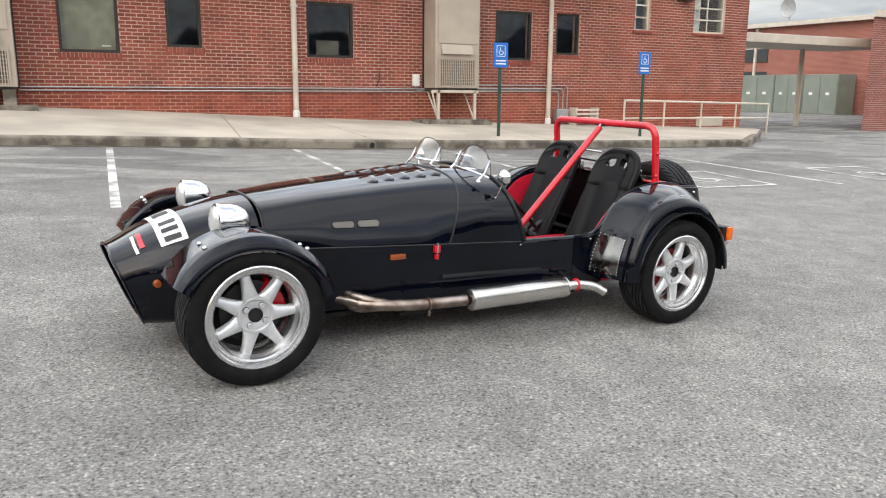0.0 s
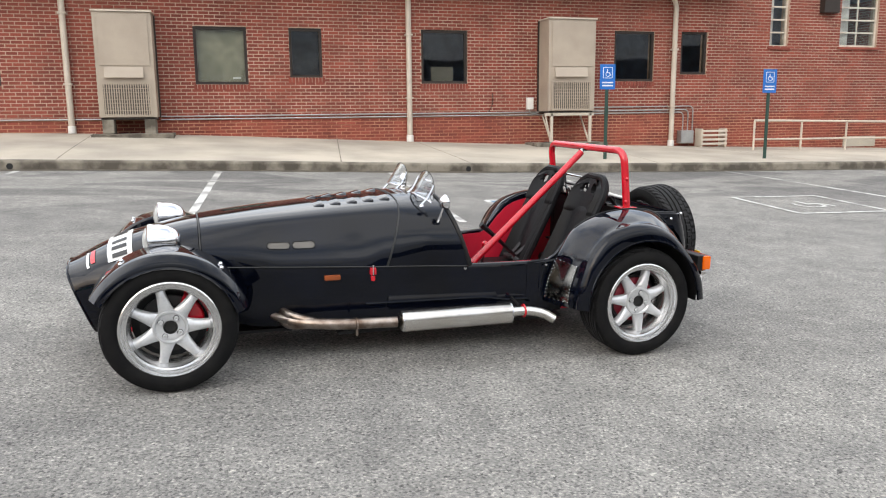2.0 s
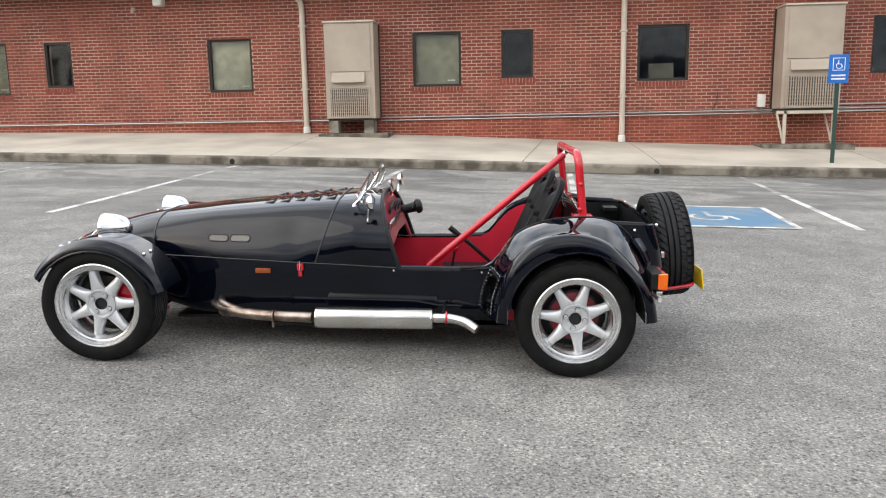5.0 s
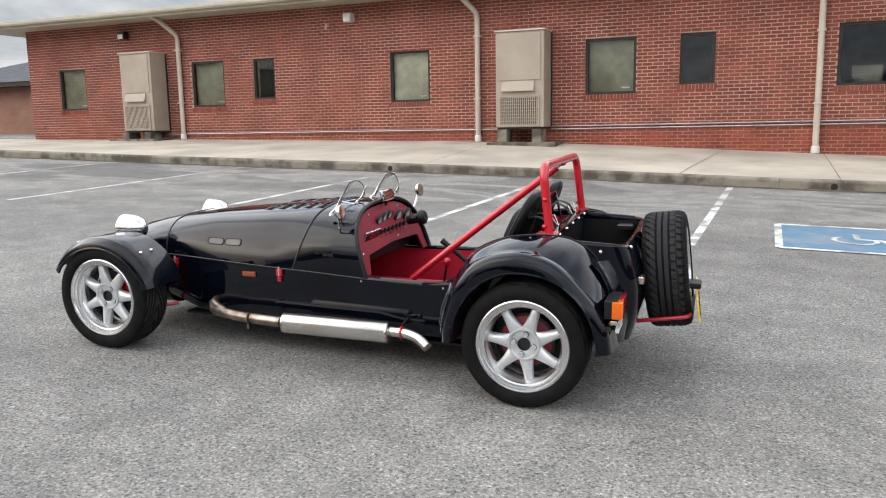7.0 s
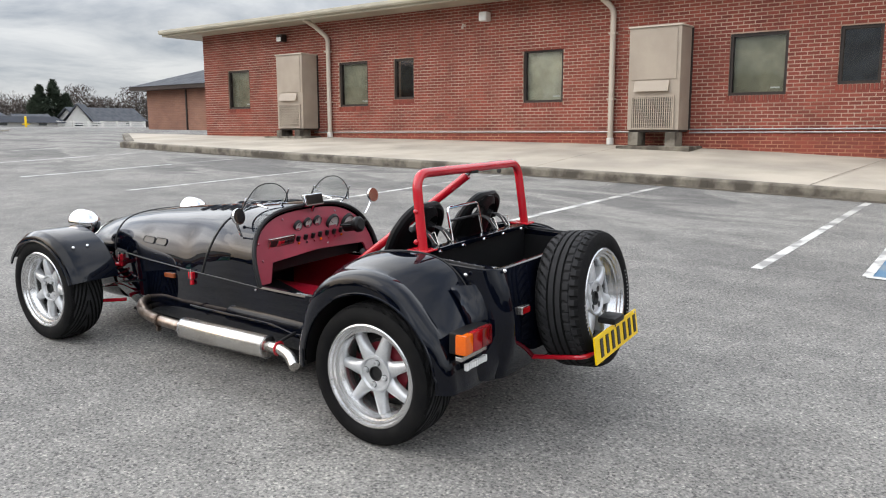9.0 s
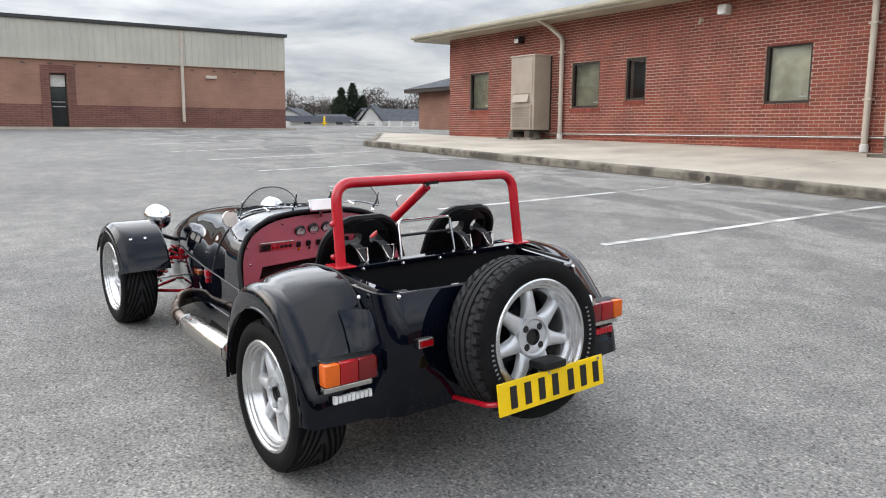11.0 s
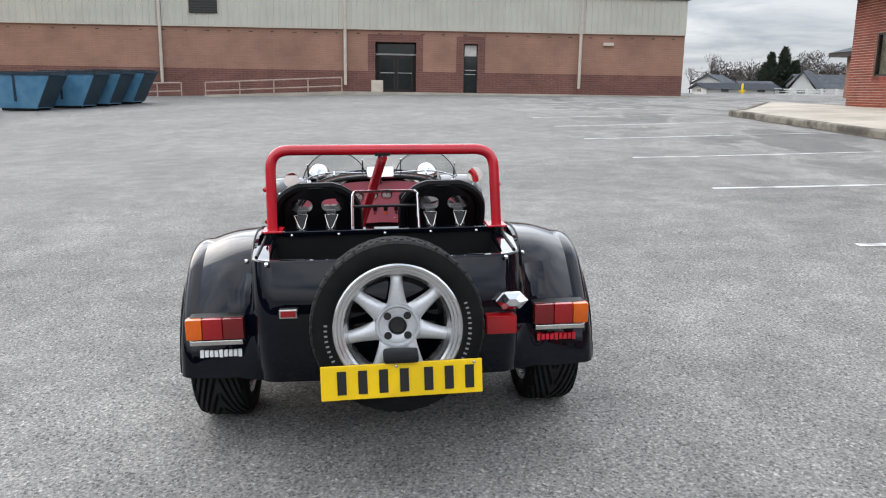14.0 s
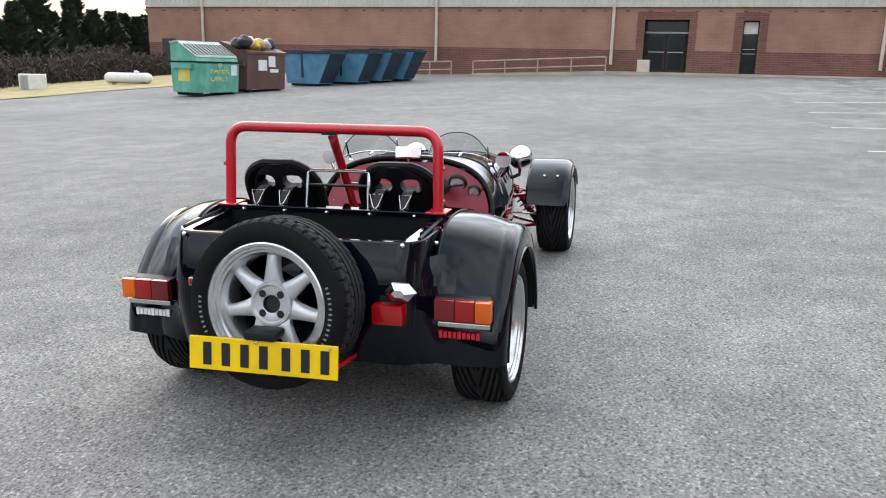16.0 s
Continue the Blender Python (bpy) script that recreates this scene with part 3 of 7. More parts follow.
def lay_bricks():
    rng = random.Random(4)
    whole, rest_v, rest_f = [], [], []
    row, z = 0, 0.62
    while z < TOP_HIGH:
        x = BX0 + (0.0 if row % 2 else -LONG / 2)
        while x < BX1:
            spans = [(max(x + JOINT / 2, BX0), min(x + LONG - JOINT / 2, BX1))]
            x += LONG
            zc = z + COURSE / 2
            top = TOP_LOW if spans[0][1] <= STEP_X else TOP_HIGH
            if zc > top or zc < base_z(spans[0][0]) - 0.08:
                continue
            for o in OPENINGS:
                rl = 0.0 if o[4] == "sash" else 0.105
                if o[2] - rl < zc < o[3] + 0.0:
                    nxt = []
                    for a, b in spans:
                        if b <= o[0] or a >= o[1]:
                            nxt.append((a, b))
                        else:
                            if a < o[0]:
                                nxt.append((a, o[0]))
                            if b > o[1]:
                                nxt.append((o[1], b))
                    spans = nxt
            for a, b in spans:
                if b - a < 0.03:
                    continue
                c = ((a + b) / 2, zc, b - a)
                if abs(b - a - (LONG - JOINT)) < 1e-4 and 1.98 < c[0] < 3.9 and 1.75 < zc < 3.95 and len(whole) < 300:
                    whole.append(c)
                else:
                    v, f = brick_mesh(b - a)
                    k = len(rest_v)
                    dy = rng.uniform(-0.0015, 0.002)
                    rest_v += [(p[0] + c[0], WALL_Y + p[1] + dy * (p[1] < 0), p[2] + zc) for p in v]
                    rest_f += [tuple(i + k for i in q) for q in f]
        row, z = row + 1, z + COURSE
    # rowlock sills
    for o in OPENINGS:
        if o[4] == "sash":
            continue
        n = int((o[1] - o[0] + 0.1) / 0.068)
        for i in range(n):
            xa = o[0] - 0.03 + i * 0.068
            k = len(rest_v)
            zb, zt = o[2] - 0.105, o[2] - 0.004
            rest_v += [(xa, WALL_Y, zb), (xa + 0.057, WALL_Y, zb), (xa + 0.057, WALL_Y, zt), (xa, WALL_Y, zt),
                       (xa + 0.002, WALL_Y - 0.016, zb), (xa + 0.055, WALL_Y - 0.016, zb), (xa + 0.055, WALL_Y - 0.014, zt), (xa + 0.002, WALL_Y - 0.014, zt)]
            rest_f += [tuple(j + k for j in q) for q in ((4, 5, 6, 7), (0, 1, 5, 4), (1, 2, 6, 5), (2, 3, 7, 6), (3, 0, 4, 7))]
    me = bpy.data.meshes.new("brick_courses")
    me.from_pydata(rest_v, [], rest_f)
    me.materials.append(BRICK)
    ob = new("brick_courses", me)
    ob.parent = SOUTH
    tagged(ob, kind="stuff")
    v, f = brick_mesh(LONG - JOINT)
    one = bpy.data.meshes.new("brick")
    one.from_pydata(v, [], f)
    one.materials.append(BRICK_ONE)
    for x, z, _ in whole:
        b = new("brick", one)
        b.parent, b.location = SOUTH, (x, WALL_Y, z)


def window(i, o):
    x0, x1, z0, z1, kind = o
    w = thing("window_%d" % (i + 1), {"blind": "dark-framed window with a grey-green blind drawn", "dark": "dark-framed window with dim glass",
                                      "sky": "dark-framed window, its blind paled for reflected sky", "sash": "cream-framed sash window with small panes"}[kind], "window", kind="structure")
    frame_mat = CREAM if kind == "sash" else DARK_METAL
    t, y = (0.05, WALL_Y + 0.06) if kind == "sash" else (0.055, WALL_Y + 0.035)
    bm = box(x0, x0 + t, y, y + 0.09, z0, z1)
    bm = box(x1 - t, x1, y, y + 0.09, z0, z1, bm=bm)
    bm = box(x0 + t, x1 - t, y, y + 0.09, z0, z0 + t, bm=bm)
    bm = box(x0 + t, x1 - t, y, y + 0.09, z1 - t, z1, bm=bm)
    part("window_frame", bm, frame_mat, w)
    if kind == "sash":
        zs = np.linspace(z0 + t, z1 - t, 5)
        xs = [x0 + t, x1 - t] if x1 - x0 < 0.7 else [x0 + t, (x0 + x1) / 2, x1 - t]
        for z in zs[1:-1]:
            part("glazing_bar", box(x0 + t, x1 - t, y + 0.02, y + 0.06, z - 0.018, z + 0.018), CREAM, w)
        for x in xs[1:-1]:
            part("glazing_bar", box(x - 0.015, x + 0.015, y + 0.022, y + 0.058, z0 + t, z1 - t), CREAM, w)
        for za, zb in zip(zs, zs[1:]):
            for xa, xb in zip(xs, xs[1:]):
                p = part("pane", box(xa, xb, y + 0.036, y + 0.042, za, zb), GLASS, w)
                p.visible_shadow = False
        part("window_sill", box(x0 - 0.05, x1 + 0.05, WALL_Y - 0.05, WALL_Y + 0.1, z0 - 0.06, z0 - 0.004), BRICK_ONE, w, "red sill")
        part("curtain", box(x0 + t, x0 + t + 0.3 * (x1 - x0), y + 0.12, y + 0.13, z0, z1), WHITE, w, "pale curtain")
    else:
        p = part("pane", box(x0 + t, x1 - t, y + 0.04, y + 0.046, z0 + t, z1 - t), GLASS, w)
        p.visible_shadow = False
        if kind != "dark":
            part("blind", box(x0 + t * 0.5, x1 - t * 0.5, y + 0.10, y + 0.106, z0 + 0.02, z1 - 0.02), SKY_BLIND if kind == "sky" else BLIND, w, "roller blind paled for sky in the glass" if kind == "sky" else "grey-green roller blind")
            part("blind_pull", box(x1 - 0.30, x1 - 0.14, y + 0.085, y + 0.099, z0 + 0.12, z0 + 0.145), WHITE, w)
        elif x0 == 5.54:
            part("paper", box(x0 + 0.26, x1 - 0.27, y + 0.16, y + 0.164, z0 + 0.06, z0 + 0.36), DIM_PAPER, w, "paper sheet dimmed in colour behind the glass")
    return w


for i, o in enumerate(OPENINGS):
    window(i, o)


def roof():
    r = thing("roof", "low roof with a cream metal fascia and overhanging eave", "roof", kind="structure")
    x0, x1 = BX0 - 0.95, STEP_X
    part("soffit", box(x0 + 0.03, x1, WALL_Y - 0.72, WALL_Y + 0.3, TOP_LOW + 0.002, TOP_LOW + 0.03), FASCIA, r, "pale soffit")
    part("soffit", box(x0 + 0.03, BX0, WALL_Y + 0.3, 34.5, TOP_LOW + 0.002, TOP_LOW + 0.03), FASCIA, r)
    part("fascia", box(x0, x1, WALL_Y - 0.75, WALL_Y - 0.72, TOP_LOW - 0.01, TOP_LOW + 0.15, 0.006), FASCIA, r)
    part("fascia", box(x0, x0 + 0.03, WALL_Y - 0.72, 34.5, TOP_LOW - 0.01, TOP_LOW + 0.15), FASCIA, r)
    rows = []
    for x in (x0 - 0.02, x1):
        rows.append([(x, WALL_Y - 0.75 - a, TOP_LOW + h) for a, h in ((0.0, 0.05), (0.09, 0.05), (0.115, 0.09), (0.115, 0.16), (0.10, 0.165), (0.0, 0.165))])
    part("gutter", grid_mesh(rows, close_v=True, caps=True), FASCIA, r, "cream metal gutter", smooth=30)
    bm = bmesh.new()
    own = grid_mesh([[(x, WALL_Y - 0.72, TOP_LOW + 0.15), (x, 26.0, TOP_LOW + 0.75), (x, 34.5, TOP_LOW + 0.15)] for x in (x0, x1)], bm=bm)
    part("deck", own, ROOF, r)
    part("parapet", box(STEP_X, BX1 + 0.05, WALL_Y - 0.05, 34.4, TOP_HIGH, TOP_HIGH + 0.12), FASCIA, r)


roof()


def downpipe(x, elbow=True, top=None):
    d = thing("downpipe", "cream painted metal downpipe on the brick wall", "downpipe", m=pose(x, WALL_Y, 0), group="downpipes on the brick building")
    z0, z1 = base_z(x), TOP_LOW
    pts = [(0, -0.085, z0 + 0.1), (0, -0.085, z1 - 0.42), (-0.26, -0.3, z1 - 0.12), (-0.26, -0.68, z1 + 0.02)] if elbow else [(0, -0.085, z0 + 0.1), (0, -0.085, z1 + 0.05), (0, -0.6, z1 + 0.05)]
    part("pipe", tube(bend(pts, 0.1), 0.058, 12), CREAM, d, smooth=True)
    part("collar", lathe([(0.0, 0.0), (0.075, 0.0), (0.075, 0.13), (0.055, 0.14)], 14, "z"), WHITE, d, "white plastic boot", m=pose(0, -0.085, z0 + 0.0), smooth=True)
    for z in (z0 + 0.9, z0 + 2.2):
        part("strap", box(-0.075, 0.075, -0.15, -0.009, z, z + 0.035), CREAM, d)


for x in (-9.36, -1.37, 5.25, 11.58):
    downpipe(x)


def wall_unit(x0, x1, z0, z1, legs):
    """A tall wall-hung air conditioner with a service panel, hood and louvred grille."""
    u = thing("air_conditioner", "tall beige wall-mounted air conditioner, " + ("on a steel bracket" if legs == "bracket" else "standing on concrete blocks"), "air conditioner", group="air conditioners on the wall")
    yf, yb = WALL_Y - 0.60, WALL_Y - 0.012
    w = x1 - x0
    part("cabinet", box(x0, x1, yf + 0.02, yb, z0, z1, 0.012), BEIGE, u)
    part("top_cap", box(x0 - 0.02, x1 + 0.02, yf - 0.01, yb, z1, z1 + 0.03, 0.006), CREAM, u)
    part("service_panel", box(x0 + 0.07, x1 - 0.07, yf + 0.004, yf + 0.018, z0 + 0.95, z1 - 0.05, 0.005), BEIGE, u)
    bm = grid_mesh([[(x, yf + 0.018, z0 + 0.93), (x, yf + 0.002, z0 + 0.93), (x, yf - 0.06, z0 + 0.73), (x, yf + 0.018, z0 + 0.73)] for x in (x0 + 0.14, x1 - 0.2)], close_v=True, caps=True)
    part("hood", bm, BEIGE, u, "sheet-metal rain hood")
    part("grille_recess", box(x0 + 0.1, x1 - 0.12, yf + 0.012, yf + 0.018, z0 + 0.04, z0 + 0.62), DARK_METAL, u, "dark opening behind the louvres")
    bm = None
    for k in range(19):
        x = x0 + 0.12 + (w - 0.26) * k / 18
        bm = box(x - 0.009, x + 0.009, yf - 0.006, yf + 0.012, z0 + 0.045, z0 + 0.615, bm=bm)
    for k in range(9):
        z = z0 + 0.06 + 0.54 * k / 8
        bm = box(x0 + 0.1, x1 - 0.12, yf - 0.001, yf + 0.01, z - 0.006, z + 0.006, bm=bm)
    part("louvres", bm, BEIGE, u, "beige louvred grille")
    bm = box(x0 + 0.07, x1 - 0.09, yf - 0.012, yf + 0.018, z0 + 0.615, z0 + 0.645)
    bm = box(x0 + 0.07, x1 - 0.09, yf - 0.012, yf + 0.018, z0 + 0.015, z0 + 0.045, bm=bm)
    bm = box(x0 + 0.07, x0 + 0.1, yf - 0.012, yf + 0.018, z0 + 0.045, z0 + 0.615, bm=bm)
    bm = box(x1 - 0.12, x1 - 0.09, yf - 0.012, yf + 0.018, z0 + 0.045, z0 + 0.615, bm=bm)
    part("grille_frame", bm, BEIGE, u)
    for s in (-1, 1):
        xs = x0 if s < 0 else x1
        bm = None
        for k in range(12):
            z = z0 + 0.1 + 0.5 * k / 11
            bm = box(xs - 0.006, xs + 0.006, yf + 0.12, yb - 0.1, z - 0.012, z + 0.012, bm=bm)
        part("side_louvres", bm, BEIGE, u)
        part("flange", box(xs - 0.03, xs + 0.03, yb - 0.03, yb, z0, z1), DARK_METAL, u)
    part("base_pan", box(x0 + 0.02, x1 - 0.02, yf + 0.06, yb, z0 - 0.04, z0), DARK_METAL, u, "dark base pan")
    if legs == "bracket":
        for x in (x0 + 0.1, x1 - 0.08):
            g = base_z(x) + 0.06
            part("leg", box(x - 0.03, x + 0.03, yf + 0.03, yf + 0.09, g, z0 - 0.04, 0.004), CREAM, u)
            part("brace", tube([(x, yf + 0.1, g + 0.04), (x, yb - 0.02, z0 - 0.08)], 0.02, 8), CREAM, u)
        part("brace", tube([(x0 - 0.05, yf + 0.06, z0 - 0.08), (x0 + 0.09, yf + 0.06, base_z(x0) + 0.08)], 0.02, 8), CREAM, u)
        part("rail", box(x0 - 0.06, x1, yf + 0.03, yf + 0.09, z0 - 0.10, z0 - 0.04), CREAM, u)
    return u


wall_unit(-10.82, -9.84, 1.70, 3.62, "blocks")
wall_unit(-0.80, 0.22, 1.63, 3.55, "blocks")
wall_unit(8.22, 9.32, 1.68, 3.62, "bracket")


def concrete_block(x, y, z, turn=0):
    bm = box(-0.1, 0.1, -0.2, 0.2, 0, 0.2, 0.008)
    for k in (-1, 1):
        bm = box(-0.102, -0.098, k * 0.09 - 0.055, k * 0.09 + 0.055, 0.03, 0.17, bm=bm)
    return solid("concrete_block", bm, KERB, "weathered hollow concrete block propping the unit", "concrete block", m=pose(x, y, z, 0, 0, turn), group="blocks under the units")


for x in (-10.75, -10.05, -0.66, 0.08):
    z = base_z(x)
    z0 = 1.66 if x < -5 else 1.59
    ob = concrete_block(x, WALL_Y - 0.42, z + 0.015)
    ob.scale = (1, 1, max(0.3, (z0 - z - 0.015) / 0.2))
solid("ground_slab", box(-0.95, 0.5, WALL_Y - 0.75, WALL_Y - 0.02, base_z(-0.2) - 0.1, base_z(-0.2) + 0.02, 0.01), KERB, "low concrete slab under an air conditioner", "slab")
solid("ground_slab", box(-11.2, -9.75, WALL_Y - 0.75, WALL_Y - 0.02, base_z(-10.6) - 0.1, base_z(-10.6) + 0.02, 0.01), KERB, "low concrete slab under an air conditioner", "slab")
solid("ground_slab", box(7.9, 9.6, WALL_Y - 0.75, WALL_Y - 0.02, base_z(8.8) - 0.1, base_z(8.8) + 0.065, 0.01), KERB, "low concrete slab under an air conditioner", "slab")


def conduit(name, pts, r=0.014, label="pale grey electrical conduit run along the bricks"):
    c = thing(name, label, "conduit")
    part("pipe", tube(bend(pts, 0.12), r, 8), GALV, c, smooth=True)
    return c


y = WALL_Y - 0.03
conduit("conduit", [(0.24, y, 1.64), (8.15, y, 1.66), (12.05, y, 1.69), (12.05, y, 1.15)])
conduit("conduit", [(0.24, y, 1.58), (8.0, y, 1.60), (11.92, y, 1.63), (11.92, y, 1.15)])
conduit("conduit", [(9.34, y, 1.75), (12.18, y, 1.77), (12.18, y, 1.15)])
conduit("conduit", [(-10.0, y, 1.60), (-0.82, y, 1.595)], 0.016)


def small_fixtures():
    b = thing("meter_box", "small grey metal junction box on the wall", "junction box")
    part("case", box(11.78, 12.12, WALL_Y - 0.2, WALL_Y - 0.01, 0.9, 1.2, 0.01), GALV, b)
    part("lid", box(11.8, 12.1, WALL_Y - 0.212, WALL_Y - 0.202, 0.92, 1.18, 0.003), GALV, b)
    c = thing("wooden_crate", "cream slatted crate beside the wall", "crate")
    for z in (0.86, 0.96, 1.06, 1.16):
        part("slat", box(12.25, 12.95, WALL_Y - 0.33, WALL_Y - 0.31, z, z + 0.05), CREAM, c)
    for x in (12.25, 12.9):
        part("post", box(x, x + 0.05, WALL_Y - 0.31, WALL_Y - 0.05, 0.8, 1.24), CREAM, c)
    d = thing("isolator_box", "small white electrical box with a grey cable", "switch box")
    part("case", box(7.93, 8.08, WALL_Y - 0.1, WALL_Y - 0.01, 1.72, 1.98, 0.01), WHITE, d)
    part("cable", tube(bend([(8.0, WALL_Y - 0.05, 1.72), (8.02, WALL_Y - 0.05, 1.62), (8.2, WALL_Y - 0.05, 1.64)], 0.05), 0.012, 6), GALV, d)
    part("cable", tube(bend([(7.14, WALL_Y - 0.02, 2.08), (7.15, WALL_Y - 0.02, 1.85), (7.05, WALL_Y - 0.02, 1.67)], 0.1), 0.007, 6), BLACK_SATIN, d, "black loose cable")
    for x in (-4.44, -11.08):
        e = thing("wall_light", "white wall floodlight under the eave", "wall light", group="wall lights")
        part("body", box(x - 0.105, x + 0.105, WALL_Y - 0.22, WALL_Y - 0.02, 4.04, 4.24, 0.03), WHITE if x > -5 else DARK_METAL, e, smooth=50)
        part("lens", box(x - 0.08, x + 0.08, WALL_Y - 0.235, WALL_Y - 0.222, 4.05, 4.16, 0.005), PLATE_W, e)
    f = thing("pipe_stub", "small cream pipe stub on the bricks", "pipe")
    part("stub", tube([(-5.05, WALL_Y, 4.0), (-5.05, WALL_Y - 0.09, 4.02), (-5.05, WALL_Y - 0.12, 3.93)], 0.03, 8), CREAM, f)
    g = thing("vent_box", "dark window air vent high on the wall", "vent")
    part("case", box(15.6, 16.05, WALL_Y - 0.18, WALL_Y - 0.01, 3.98, 4.3, 0.01), DARK_METAL, g)
    h = thing("foundation_vent", "pale concrete vent panel low on the wall", "vent")
    part("panel", box(16.6, 17.6, WALL_Y - 0.025, WALL_Y - 0.01, 0.72, 0.98), CONCRETE, h)


small_fixtures()


def parking_sign(x, y, h):
    s = thing("parking_sign", "blue disabled parking sign on a green steel post", "sign", m=pose(x, y, 0), group="disabled parking signs")
    t = (y - KERB_Y - 0.15) / 3.87
    k = ground_z(x, KERB_Y) + 0.145
    z0 = k + (base_z(x) - k) * t ** 0.9
    zt = z0 + h
    part("post", box(-0.03, 0.03, -0.015, 0.015, z0 - 0.05, zt - 0.05, 0.004), GREEN_POST, s)
    bm = box(-0.155, 0.155, -0.024, -0.018, zt - 0.45, zt, 0.0)
    part("plate", bm, SIGN_BLUE, s, "blue sign plate")
    for a in ((-0.095, 0.095, zt - 0.06, zt - 0.05), (-0.095, 0.095, zt - 0.25, zt - 0.24), (-0.095, -0.085, zt - 0.24, zt - 0.06), (0.085, 0.095, zt - 0.24, zt - 0.06)):
        part("border", box(a[0], a[1], -0.028, -0.0245, a[2], a[3]), SIGN_WHITE, s)
    part("wheelchair_mark", tube([(0.005 + 0.045 * math.cos(q), -0.0255, zt - 0.175 + 0.045 * math.sin(q)) for q in np.linspace(2.0, 6.3, 12)], 0.006, 5), SIGN_WHITE, s)
    part("wheelchair_mark", tube([(-0.01, -0.0255, zt - 0.085), (-0.005, -0.0255, zt - 0.15), (0.035, -0.0255, zt - 0.15), (0.055, -0.0255, zt - 0.2)], 0.009, 5), SIGN_WHITE, s)
    for k2 in range(2):
        part("caption_bar", box(-0.11, 0.11, -0.028, -0.0245, zt - 0.34 - k2 * 0.055, zt - 0.315 - k2 * 0.055), SIGN_WHITE, s)


parking_sign(8.26, 14.43, 1.73)
parking_sign(11.8, 14.45, 1.74)


def ramp_rail():
    r = thing("handrail", "cream tubular handrail beside the ramp", "railing")
    for xa, xb, ya, yb in ((13.1, 18.6, 16.5, 16.9),):
        n = 5
        for i in range(n):
            t = i / (n - 1)
            x, yy = xa + (xb - xa) * t, ya + (yb - ya) * t
            part("post", tube([(x, yy, base_z(x) - 0.15), (x, yy, 1.43 - 0.1 * t)], 0.024, 8), CREAM, r, smooth=True)
        part("top_rail", tube([(xa, ya, 1.43), (xb, yb, 1.33)], 0.026, 8), CREAM, r, smooth=True)
        part("mid_rail", tube([(xa, ya, 1.0), (xb, yb, 0.95)], 0.022, 8), CREAM, r, smooth=True)


ramp_rail()
lay_bricks()

# ---- the gymnasium across the car park ----
GYM_X = -32.0
GYM_LOW = brick_pattern("gym_dark_brick", (0.17, 0.072, 0.055), (0.135, 0.055, 0.043), (0.24, 0.15, 0.12), 1, (0.4, 0.1))
GYM_MID = brick_pattern("gym_tan_brick", (0.31, 0.165, 0.115), (0.285, 0.15, 0.105), (0.34, 0.21, 0.155), 1, (0.4, 0.1))
SIDING = mat("cream_steel_siding", (0.50, 0.48, 0.41), 0.5, second=(0.44, 0.42, 0.36), scale=0.6, place="world")
GYM_CAP = mat("dark_roof_trim", (0.035, 0.036, 0.035), 0.6)


